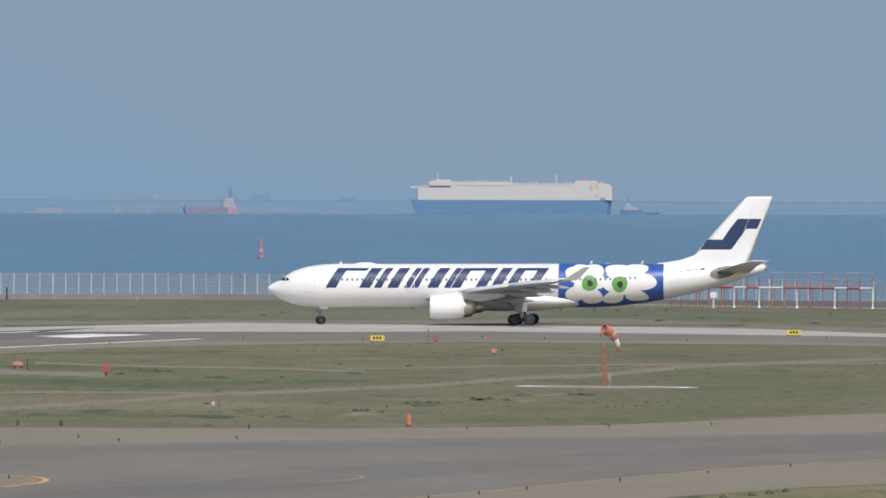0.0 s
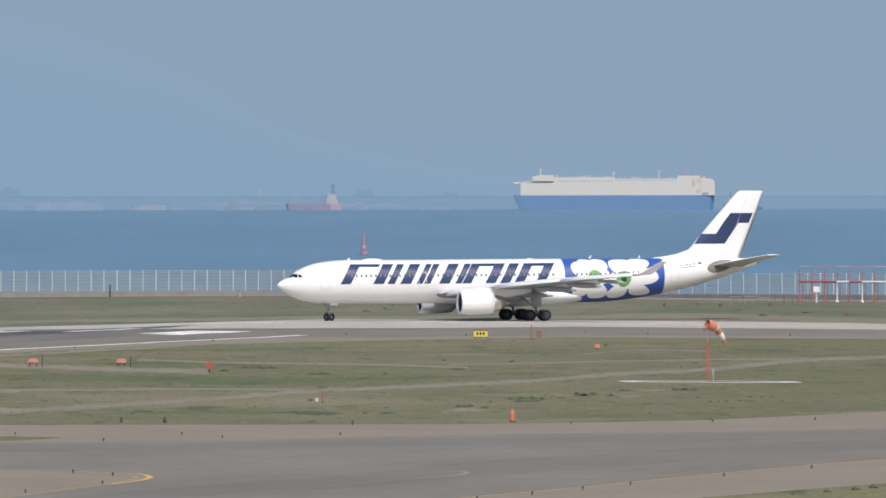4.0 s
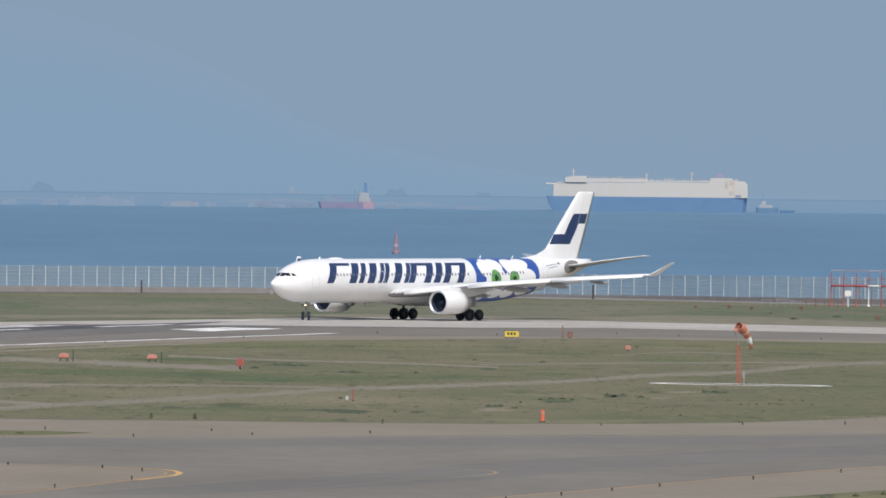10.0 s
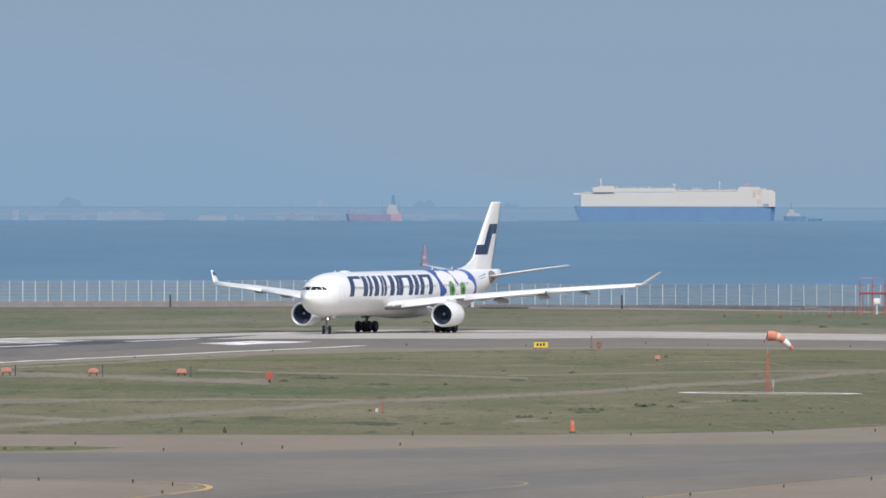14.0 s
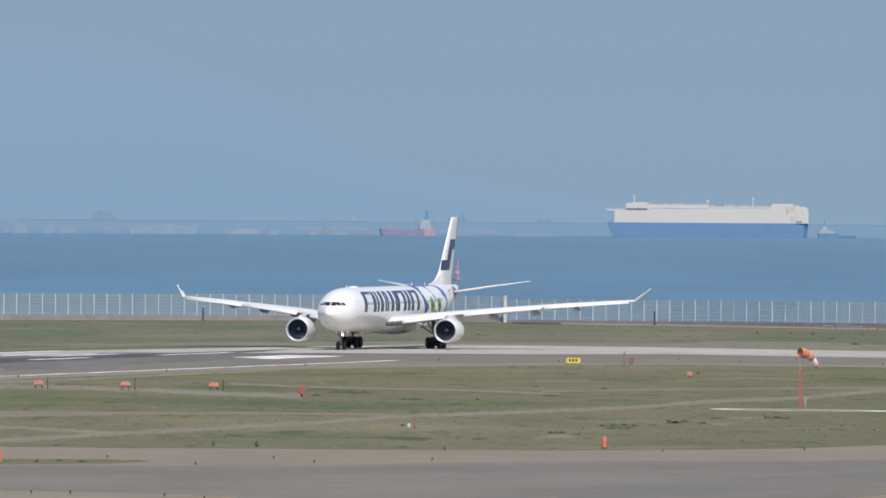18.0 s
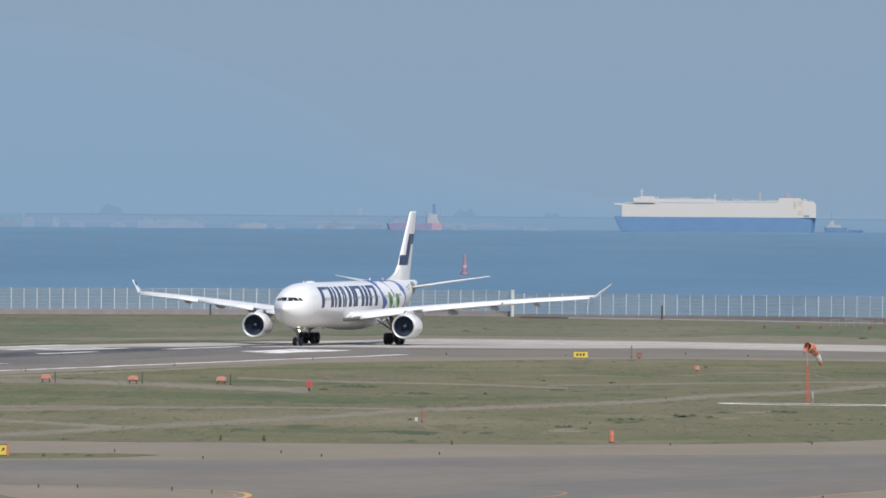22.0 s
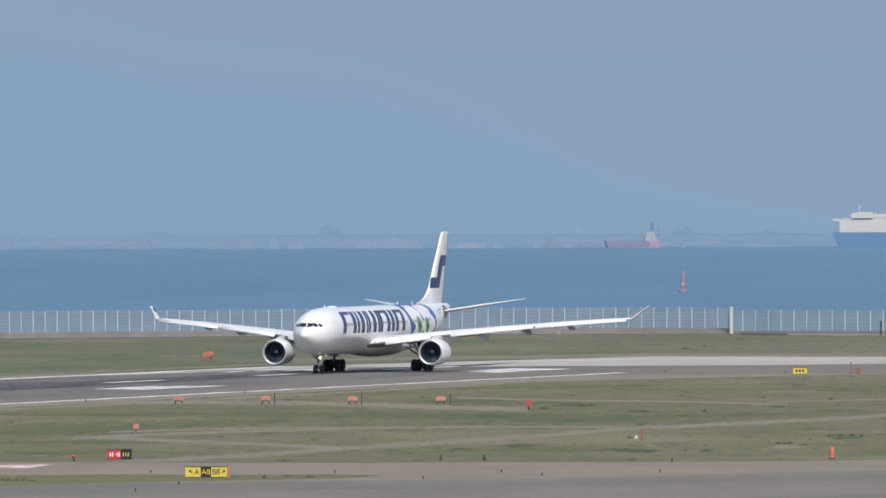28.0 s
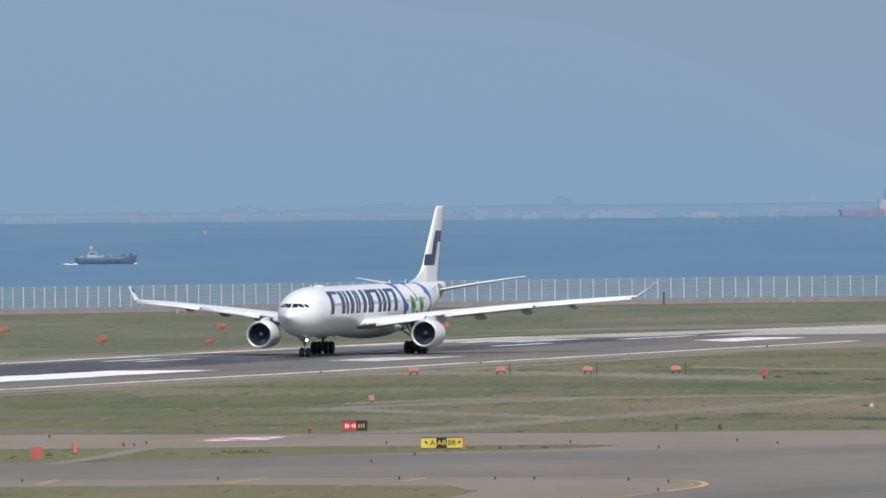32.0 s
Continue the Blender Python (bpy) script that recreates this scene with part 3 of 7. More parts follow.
for x, y, w in ((-55.8, 1178, 2.0), (-54.2, 1186, 2.8), (-53.0, 1181, 1.8), (-52.0, 1189, 1.2)):
    paved("holding_mark_bar", [(x - w * 0.5, y - 2.2), (x + w * 0.4, y - 1.8), (x + w * 0.6, y + 2.2), (x - w * 0.3, y + 1.8)], 0.076, "paint_white", "faded white bar on the painted holding sign", "marking", jag=0.6)

def streak(points, width, z, seed, taper=True):
    """A flat streak with a ragged outline, its width taken along y; taper: narrowing to both ends."""
    pts, rnd, bm, prev = smooth_line([(x, y, 0) for x, y in points], 12), random.Random(seed), bmesh.new(), None
    for i, p in enumerate(pts):
        k = width / 2 * ((0.03 + math.sin(math.pi * i / (len(pts) - 1)) ** 0.6) if taper else 1.0)
        up, low = k * rnd.uniform(0.55, 1.2), k * rnd.uniform(0.55, 1.2)
        pair = bm.verts.new((p.x, p.y - low, z)), bm.verts.new((p.x, p.y + up, z))
        if prev:
            bm.faces.new((prev[0], pair[0], pair[1], prev[1]))
        prev = pair
    return bm


tagged(part("pavement_edge", ribbon([(-120, 1217), (-74, 1213.5), (-52, 1203.8), (-36, 1198.8), (-26, 1196.6)], 2.2, 0.05, 0.25), "edge_strip"), "thin dark strip along the edge of the pavement", "soil", kind="structure")
for a0, a1, c, w in ((1420, 1640, -419.5, 14.0), (1560, 1730, -422, 10.0), (1300, 1460, -420.5, 10.0)):
    tagged(part("bare_verge", streak([rw(a0 + (a1 - a0) * k / 6, c) for k in range(7)], w, 0.0045, int(a0)), "dirt"), "bare pale verge beside the runway shoulder", "verge", kind="structure")
# bare tracks in the grass
def track(i, pts, w):
    """A bare track with thin trodden grass along it; w: its width along y."""
    tagged(part("trodden_verge", streak(pts, w * 1.7, 0.0035 + 0.0005 * (i % 6), i, w < 7), "dirt_edge"), "thin trodden grass along the track", "grass", kind="structure")
    tagged(part("dirt_track", streak(pts, w * 0.85, 0.0068 + 0.0005 * (i % 6), i + 50, w < 7), "dirt"), "pale bare-earth track through the grass", "path", kind="structure")


track(0, [(-70, 1110), (-44, 1205), (-36.4, 1236), (-28.2, 1271), (-17.1, 1314), (-7.8, 1363), (-1.2, 1381), (6.5, 1405), (14.4, 1432), (20.1, 1464), (30.4, 1499), (36.5, 1536), (43.4, 1568), (70, 1640)], 17)
track(1, [(-95, 1560), (-60, 1546), (-43.6, 1536), (-33.6, 1519), (-26.7, 1500), (-17.8, 1487)], 22)
track(2, [(-53, 1352), (-47, 1364), (-40.4, 1372), (-27.9, 1372), (-18, 1377), (-8, 1372)], 8)
track(3, [(-54.5, 1316), (-52.2, 1329), (-45.6, 1345), (-39.6, 1357), (-33, 1366)], 11)
track(4, [(-55, 1322), (-51.8, 1320), (-45.2, 1303), (-36, 1280), (-30, 1262)], 12)
track(5, [(-26.2, 1571), (-17.4, 1551), (-8.9, 1541), (-1.3, 1532), (7, 1512)], 9)
track(6, [(19.9, 1620), (25.5, 1639), (28.5, 1644), (32.8, 1633), (34.8, 1588), (36.4, 1556)], 6)
track(7, [(5, 1530), (25, 1560), (50, 1580), (80, 1600)], 8)
track(8, [(21, 1366), (23, 1372), (24.9, 1374)], 4)
track(9, [(18.6, 1332), (20, 1337), (21.5, 1341)], 3.5)
track(10, [(4.2, 1264), (5.5, 1271), (6.9, 1276)], 3.5)


def greener(i, pts, w, m):
    tagged(part("grass_patch", streak(pts, w, 0.001 + 0.0005 * (i % 5), i), m), "greener streak in the rough grass", "grass", kind="structure")


greener(0, [(-75, 1462), (-42.7, 1455), (-34.8, 1452), (-24, 1440), (-16, 1432), (-8.2, 1430), (-1.2, 1442), (8, 1450)], 44, "grass_green")
greener(1, [(-26, 1239), (-19.7, 1251), (-16.4, 1255), (-11.8, 1251), (-9, 1252)], 22, "grass_green")
greener(2, [(-10.2, 1250), (-7.2, 1254), (-4.2, 1246)], 12, "grass_dark")
greener(3, [(-16.2, 1514), (-13.7, 1514), (-11.2, 1505)], 9, "grass_dark")
greener(4, [(-9.1, 1472), (-7.5, 1471), (-5.8, 1469)], 4, "grass_dark")
greener(5, [(-4.2, 1577), (-3, 1575), (-2, 1573)], 9, "grass_dark")
greener(6, [(-17.3, 1490), (-16.6, 1490), (-16, 1489)], 9, "grass_dark")
greener(7, [(-46, 1559), (-42, 1560), (-38.5, 1558)], 7, "grass_dark")
greener(8, [(8.8, 1319), (10.9, 1322), (13, 1319)], 14, "grass_green")
greener(9, [(15.1, 1335), (16.3, 1339), (17.5, 1341)], 11, "grass_dark")
greener(10, [(19.3, 1367), (20, 1368), (20.8, 1367)], 5, "grass_dark")
greener(11, [(24.1, 1370), (25.5, 1369), (27.1, 1367)], 8, "grass_green")
greener(12, [(6.8, 1365), (7.7, 1366), (8.6, 1366)], 9, "grass_green")
greener(13, [(-1.4, 1249), (-0.7, 1251), (0, 1252)], 9, "grass_dark")
greener(14, [(35.5, 1650), (39, 1641), (43.3, 1632)], 8, "grass_dark")
greener(15, [(34.2, 1486), (35.6, 1489), (37, 1492)], 7, "grass_dark")
greener(16, [(22.3, 1457), (25, 1460), (28.4, 1461)], 9, "grass_green")
greener(17, [(-62, 1290), (-54, 1300), (-47, 1296)], 16, "grass_green")
greener(18, [(-44, 1630), (-20, 1650), (10, 1672)], 18, "grass_green")
greener(19, [(-60, 1242), (-48, 1250), (-40, 1243)], 12, "grass_green")
greener(20, [(42, 1560), (56, 1585), (72, 1590)], 20, "grass_green")
greener(21, [(-150, 2040), (-100, 2085), (-50, 2110), (0, 2120), (60, 2080)], 60, "grass_green")
for k, (x0, x1, y, w, m) in enumerate(((9.3, 12.9, 1319, 24, "grass_fresh"), (7.2, 8.8, 1360, 26, "grass_green"), (10.0, 12.2, 1308, 9, "grass_dark"), (4.9, 6.4, 1280, 11, "grass_dark"), (15.4, 16.6, 1344, 15, "grass_dark"), (16.6, 17.5, 1348, 10, "grass_dark"), (19.5, 20.6, 1364, 8, "grass_dark"),
                                         (18.1, 18.9, 1335, 14, "grass_fresh"), (24.2, 26.8, 1369, 14, "grass_dark"), (10.5, 16.9, 1623, 34, "grass_green"), (21.0, 29.7, 1575, 40, "grass_green"), (5.1, 6.8, 1500, 18, "grass_dark"), (8.7, 14.9, 1472, 22, "grass_green"), (-17.2, -16.2, 1491, 12, "grass_dark"),
                                         (-15.9, -11.4, 1512, 14, "grass_dark"), (-8.5, -6.0, 1469, 12, "grass_dark"), (-18.9, -10.5, 1410, 18, "grass_fresh"), (-21.6, -19.7, 1258, 12, "grass_dark"), (-8.2, -4.5, 1247, 20, "grass_dark"), (-31.4, -18.8, 1545, 24, "grass_green"))):
    xm = (x0 + x1) / 2
    greener(30 + k, [(x0, y - 2), (xm - (x1 - x0) * 0.2, y + 1), (xm + (x1 - x0) * 0.2, y - 1), (x1, y + 2)], w, m)
for k, (x0, x1, y, w) in enumerate(((3.6, 7.5, 1259, 9), (19.0, 21.3, 1331, 6), (21.4, 24.2, 1365, 8), (18.5, 21.8, 1615, 8), (4.2, 6.6, 1266, 5))):
    tagged(part("dry_streak", streak([(x0, y - 3), ((x0 + x1) / 2, y), (x1, y + 4)], w, 0.0042, 90 + k), "straw"), "pale dry streak in the rough grass", "grass", kind="structure")
greener(58, [(-125, 1375), (-105, 1392), (-85, 1385), (-68, 1374), (-56, 1378), (-46, 1400), (-38, 1418)], 84, "grass_green")
greener(59, [(-110, 1478), (-92, 1480), (-76, 1492), (-60, 1512), (-48, 1538)], 34, "grass_yellow")
greener(63, [(-110, 1268), (-92, 1270), (-76, 1262), (-62, 1270), (-50, 1266)], 34, "grass_yellow")
greener(56, [(-62, 1585), (-40, 1618), (-20, 1655), (-8, 1678), (4, 1690)], 60, "grass_yellow")
greener(57, [(20, 1700), (45, 1690), (75, 1668)], 40, "grass_yellow")
# bare and dry ground behind the runway, and along the foot of the seawall
paved("bare_verge", [(-60, 1930), (-30, 1968), (-11, 1992), (10, 1986), (25, 1994), (31, 2022), (40, 2016), (47, 2000), (57, 1965), (68, 1925), (110, 1880), (110, 1850), (68, 1850), (50, 1905), (20, 1935), (-8, 1950), (-50, 1905)], 0.018, "dirt_edge", "thin brown grass and bare soil behind the runway end", "verge", jag=8.0)
for a0, a1, c, w in ((1300, 1560, -500, 12.0), (1500, 1740, -501, 14.0), (1690, 1860, -497, 16.0)):
    tagged(part("bare_verge", streak([rw(a0 + (a1 - a0) * k / 6, c) for k in range(7)], w, 0.005, int(a0) + 3), "dirt_edge"), "thin brown verge behind the runway shoulder", "verge", kind="structure")
for k in range(4):
    run = [(x, y - 46) for x, y in FENCE[1 + 2 * k:4 + 2 * k]]
    tagged(part("dry_strip", streak(run, 44, 0.0036 + 0.0004 * k, 140 + k, False), "grass"), "dry olive grass before the seawall", "grass", kind="structure")
ring = [(28.7 + 7.6 * math.cos(a), 1417 + 4.6 * math.sin(a) - 3.2 * math.cos(a)) for a in [i * math.pi / 12 for i in range(25)]]
tagged(part("windsock_circle", ribbon(ring, 1.6, 0.055), "paint_bright"), "white ring painted round the windsock", "marking", kind="structure")

# ---- seawall and fence ----
fence_line = [Vector((p.x, p.y)) for p in smooth_line([(x, y, 0) for x, y in FENCE[1:-1]], 10)]


def post_places(lo, hi):
    """Plan points of the fence posts: two metres apart, so closer in x where the fence turns away."""
    def gap(x):
        return float(np.interp(x, [-150, -121, -105, -94, -66, -40, 20, 60], [1.32, 1.484, 1.58, 1.67, 1.83, 1.875, 1.84, 1.76]))
    xs, x = [-62.93], -62.93
    while x < hi:
        x += gap(x)
        xs.append(x)
    x = xs[0]
    while x > lo:
        x -= gap(x)
        xs.append(x)
    line_x = [p.x for p in fence_line]
    line_y = [p.y for p in fence_line]
    return [(x, float(np.interp(x, line_x, line_y))) for x in sorted(xs)]


def along_fence(step, lo, hi):
    """Points one step apart along the fence, with the direction there, for x between lo and hi."""
    out, left = [], 0.0
    for a, b in zip(fence_line, fence_line[1:]):
        d = abs(b.x - a.x)
        while left <= d:
            p = a + (b - a) * left / d
            if lo <= p.x <= hi:
                out.append((p, (b - a).normalized()))
            left += step
        left -= d
    return out


STEP_X = 2.3


def wall_top(x):
    """The seawall and its fence step down past the stout post, then rise again slowly."""
    return 0.78 if x < STEP_X else float(np.interp(x, [STEP_X, 20, 40, 56, 85], [0.36, 0.42, 0.58, 0.72, 0.85]))


wall = thing("seawall", "low grey concrete seawall with a worn apron at its foot", "wall", kind="structure")
bm = bmesh.new()
for run in ([p for p in fence_line if p.x < STEP_X] + [Vector((STEP_X, 2259.6))], [Vector((STEP_X, 2259.6))] + [p for p in fence_line if p.x > STEP_X]):
    side = -0.01 if run[0].x < STEP_X - 1 else 0.01
    loft(bm, [[(p.x, p.y - 0.3, -3.2), (p.x, p.y - 0.3, wall_top(p.x + side)), (p.x, p.y + 0.5, wall_top(p.x + side) + 0.04), (p.x, p.y + 0.9, -3.2)] for p in run])
part("wall_body", bm, "seawall", wall)
bm = bmesh.new()
for run in ([p for p in fence_line if p.x < STEP_X - 0.1], [p for p in fence_line if p.x > STEP_X + 0.1]):
    loft(bm, [[(p.x, p.y - 0.33, wall_top(p.x) - 0.12), (p.x, p.y - 0.33, wall_top(p.x) + 0.05), (p.x, p.y + 0.6, wall_top(p.x) + 0.06), (p.x, p.y + 0.6, wall_top(p.x) - 0.16)] for p in run])
part("wall_coping", bm, "coping", wall, "pale concrete coping")
# the foot of the wall: worn concrete apron, with dark gravel beside the stout post
line_x, line_y = [p.x for p in fence_line], [p.y for p in fence_line]
for name, lo, hi, m, label in (("apron_strip", line_x[0], 3.4, "wall_foot", "dull strip of worn concrete and soil"), ("gravel_strip", 3.4, 10.4, "gravel", "dark gravel strip"), ("apron_strip", 10.4, line_x[-1], "seawall", "worn concrete apron")):
    bm, n = bmesh.new(), max(4, int((hi - lo) / 4))
    rows = []
    for i in range(n + 1):
        x = lo + (hi - lo) * i / n
        y = float(np.interp(x, line_x, line_y))
        rows.append([(x, y - 19 + 3 * math.sin(x * 0.9), 0.02), (x, y - 0.3, 0.022)])
    loft(bm, rows, closed=False, caps=False)
    part(name, bm, m, wall, label)

fence = thing("fence", "tall galvanised wire fence along the seawall", "fence", kind="structure")
bm = bmesh.new()
rod(bm, (0, 0, -0.1), (0, 0, 3.02), 0.085, 0.08, 6)
rod(bm, (0, 0, 3.02), (0, 0, 3.10), 0.11, 0.06, 6)
post_mesh = mesh_of("fence_post", bm, "post")
for x, y in post_places(-150, 85):
    ob = new("fence_post", post_mesh)
    ob.parent = fence
    ob.matrix_basis = pose(x + random.uniform(-0.03, 0.03), y, wall_top(x), random.uniform(-0.6, 0.6), random.uniform(-0.8, 0.8), 0)
for lo, hi in ((-150, STEP_X), (STEP_X, 85)):
    pts = along_fence(5.0, lo, hi)
    for z in (0.3, 0.8, 1.3, 1.8, 2.3, 2.75, 3.0):
        bm = bmesh.new()
        for (a, _), (b, _) in zip(pts, pts[1:]):
            rod(bm, (a.x, a.y, wall_top(a.x) + z), (b.x, b.y, wall_top(b.x) + z), 0.032, 0.032, 4)
        part("fence_wire", bm, "wire", fence)

pts = along_fence(0.156, -150, 85)
verts, faces = [], []
for p, d in pts:
    n = len(verts)
    for z in (0.08, 2.98):
        z += wall_top(p.x)
        half = 0.031 if p.x < STEP_X else 0.029
        verts += [(p.x - half, p.y, z), (p.x + half, p.y, z), (p.x, p.y + 0.02, z)]
    faces += [(n, n + 1, n + 4, n + 3), (n + 1, n + 2, n + 5, n + 4), (n + 2, n, n + 3, n + 5)]
me = bpy.data.meshes.new("wire_mesh")
me.from_pydata(verts, [], faces)
me.materials.append(M["mesh"])
ob = new("wire_mesh", me)
ob.parent = fence
tagged(ob, "", "", kind="stuff")

for x, y, h, label in ((-41.6, 2252, 1.7, "black marker post before the seawall"), (23.8, 2230, 1.9, "black marker post before the seawall")):
    bm = bmesh.new()
    rod(bm, (x, y, 0), (x, y, h), 0.13, 0.11, 8)
    rod(bm, (x, y, h), (x, y, h + 0.1), 0.17, 0.17, 8)
    single("marker_post", bm, "darkgrey", label, "post")
gate = thing("fence_corner_post", "stout white post where the fence line steps", "post", 2.3, 2258, 0)
bm = bmesh.new()
rod(bm, (0, 0, 0), (0, 0, 3.8), 0.27, 0.26, 10)
part("shaft", bm, "cream_post", gate)
bm = bmesh.new()
rod(bm, (0, 0, 3.8), (0, 0, 3.92), 0.34, 0.3, 10)
part("cap", bm, "cream_post", gate)
for x, y in ((-109.3, 2190), (-22.8, 2252)):
    bm = bmesh.new()
    lathe(bm, [(0.0, 0.6), (0.22, 0.55), (0.3, 0.35), (0.32, 0.0)], "Z", 10, (x, y, 0))
    single("boundary_stone", bm, "seawall", "small pale domed boundary stone before the seawall", "boundary stone", smooth=True)

# ---- edge lights ----
bm = bmesh.new()
rod(bm, (0, 0, 0), (0, 0, 0.04), 0.09, 0.09, 8)
rod(bm, (0, 0, 0.04), (0, 0, 0.14), 0.03, 0.03, 6)
lathe(bm, [(0.0, 0.30), (0.05, 0.29), (0.08, 0.22), (0.08, 0.13), (0.0, 0.13)], "Z", 8)
for v in bm.verts:
    v.co *= 0.78
light_mesh = mesh_of("edge_light", bm, "light_body")
LIGHTS = ((-38.8, 1119), (-28.6, 1163), (-21.5, 1138), (-16.1, 1163), (-12.9, 1149), (-4.2, 1161), (-3.4, 1203), (13.6, 1206), (24.8, 1215), (33.1, 1224),
          (-31.9, 929), (-36.9, 1034), (-27.8, 1031), (-21.4, 1025), (-18.6, 1016), (-18.8, 991), (-23.1, 965), (-26.6, 949), (-9.1, 888), (-5.5, 901), (-0.3, 922),
          (4.9, 944), (8.4, 958), (11.7, 972), (14.9, 986), (21.4, 1012), (27.8, 1037), (34.1, 1061), (-42.5, 1165), (-70.4, 1208), (-41, 1094), (-30.4, 1031), (-18.1, 1214), (-49.2, 1038), (-62.3, 1037))
for x, y in LIGHTS:
    ob = new("edge_light", light_mesh)
    ob.matrix_basis = pose(x * 0.991, y * 0.991, 0.01, 0, 0, x * 7)
    tagged(ob, "small dark taxiway edge light on a short stem", "edge light", "taxiway edge lights")
for a, c in ((1610, -427.5), (1670, -427.5), (1730, -427), (1550, -427.5), (1490, -427.5)):
    x, y = rw(a, c)
    ob = new("edge_light", light_mesh)
    ob.matrix_basis = pose(x, y, 0.01, 0, 0, x * 7)
    tagged(ob, "small dark runway edge light on a short stem", "edge light", "runway edge lights")
for x, y in ((22, 1800), (29, 1785), (36, 1812), (8, 1775), (45, 1770), (62, 1800)):
    ob = new("edge_light", light_mesh)
    ob.matrix_basis = pose(x, y, 0.01, 0, 0, x * 7)
    tagged(ob, "small dark edge light beside the runway entry", "edge light", "runway entry lights")

# ---- the airliner ----
# upper and lower outline of the nose: metres behind its tip, metres above the belly line
NOSE_TOP = smooth_line([(0.0, 2.31, 0), (0.15, 2.60, 0), (0.65, 2.94, 0), (1.35, 3.28, 0), (2.1, 3.80, 0), (3.0, 4.38, 0), (4.15, 4.83, 0), (5.5, 5.17, 0), (7.2, 5.38, 0), (9.0, 5.46, 0)], 6)
NOSE_LOW = smooth_line([(0.0, 2.31, 0), (0.15, 2.03, 0), (0.65, 1.64, 0), (1.3, 1.19, 0), (1.95, 0.84, 0), (3.0, 0.43, 0), (4.15, 0.17, 0), (5.5, 0.04, 0), (7.0, 0.0, 0), (9.0, 0.0, 0)], 6)


def fus(s):
    """Radius and centre height of the fuselage, s metres behind the nose."""
    if s < 9:
        hi = float(np.interp(s, [p.x for p in NOSE_TOP], [p.y for p in NOSE_TOP]))
        lo = float(np.interp(s, [p.x for p in NOSE_LOW], [p.y for p in NOSE_LOW]))
        return max((hi - lo) / 2, 0.004), 2.13 + (hi + lo) / 2
    if s > 40:
        t = (s - 40) / 22.2
        r = 0.42 + 2.31 * (1 - t ** 1.8)
        return r, 7.59 + 0.0045 * (s - 15) - 0.12 * t - r
    return 2.73, 4.86 + 0.0045 * max(0.0, s - 15)


NOSE = 32.04


def on_skin(s, v, off=0.012, side=-1):
    """A place on the fuselage skin: s behind the nose, v metres up the curve from its widest line."""
    r, zc = fus(s)
    a = v / max(r, 0.3)
    return (side * (r + off) * math.cos(a), NOSE - s, zc + (r + off) * math.sin(a))


def on_nose(x, z, side):
    """A place on the nose at a given distance from the centre plane and a given height."""
    lo, hi = 0.02, 9.0
    for _ in range(40):
        s = (lo + hi) / 2
        r, zc = fus(s)
        if r * r > x * x + (z - zc) ** 2:
            hi = s
        else:
            lo = s
    return (side * (x + 0.012), NOSE - s + 0.012, z + 0.012)


def on_side(s, z, side):
    """A place on the side of the nose: s behind the tip, at a given height."""
    r, zc = fus(s)
    return (side * (math.sqrt(max(r * r - (z - zc) ** 2, 0.0)) + 0.014), NOSE - s, z + 0.01)


def patch(bm, corners, place, n=6, m=4):
    """A four-sided patch with corners in (s, v), laid on a curved skin by place(s, v)."""
    a, b, c, d = [Vector(q) for q in corners]
    rows = []
    for i in range(n + 1):
        t = i / n
        p, q = a.lerp(b, t), d.lerp(c, t)
        rows.append([place(*p.lerp(q, j / m)) for j in range(m + 1)])
    loft(bm, rows, closed=False, caps=False)


plane = thing("airliner", "white twin-engine airliner with navy bars and a blue flower band", "aircraft", 0, 0, 0)

bm = bmesh.new()
stations = [0.005, 0.03, 0.08, 0.15, 0.3, 0.5, 0.7, 1.0, 1.3, 1.6, 1.9, 2.2, 2.5, 2.8, 3.2, 3.6, 4, 4.5, 5, 6, 7, 8, 9] + [9 + i * 1.55 for i in range(1, 21)] + [40 + i * 1.11 for i in range(0, 21)]
rings = []
for s in stations:
    r, zc = fus(s)
    rings.append([(r * math.cos(a), NOSE - s, zc + r * math.sin(a)) for a in [2 * math.pi * i / 48 for i in range(48)]])
loft(bm, rings)
fuselage = part("fuselage", bm, "skin", plane, "white fuselage", smooth=True)

bm = bmesh.new()
rings = []
for i in range(13):
    t = i / 12
    s, w = 19.2 + 21.5 * t, math.sin(math.pi * t) ** 0.5
    rings.append([((0.4 + 2.75 * w) * math.cos(a), NOSE - s, 3.0 + (0.05 + (1.25 if math.sin(a) < 0 else 1.5) * w) * math.sin(a)) for a in [2 * math.pi * k / 28 for k in range(28)]])
loft(bm, rings)
part("belly_fairing", bm, "belly", plane, "pale grey wing-root fairing under the fuselage", smooth=True)

bm = bmesh.new()
lathe(bm, [(0.28, -0.28), (0.32, -0.1), (0.35, 0.0), (0.34, 0.03), (0.2, 0.02)], "Y", 16, (0, NOSE - 62.2, 7.25))
part("tail_cone_outlet", bm, "strut", plane, "grey exhaust outlet at the tip of the tail cone", smooth=True)

# blue flower band round the rear fuselage
S0, S1 = 36.5, 49.6
bm = bmesh.new()
rings = []
for i in range(19):
    s = S0 + (S1 - S0) * i / 18
    r, zc = fus(s)
    rings.append([((r + 0.010) * math.cos(a), NOSE - s, zc + (r + 0.010) * math.sin(a)) for a in [2 * math.pi * k / 48 for k in range(48)]])
loft(bm, rings, caps=False)
band = part("livery_band", bm, "blue", plane, "bright blue band round the rear fuselage", smooth=True)


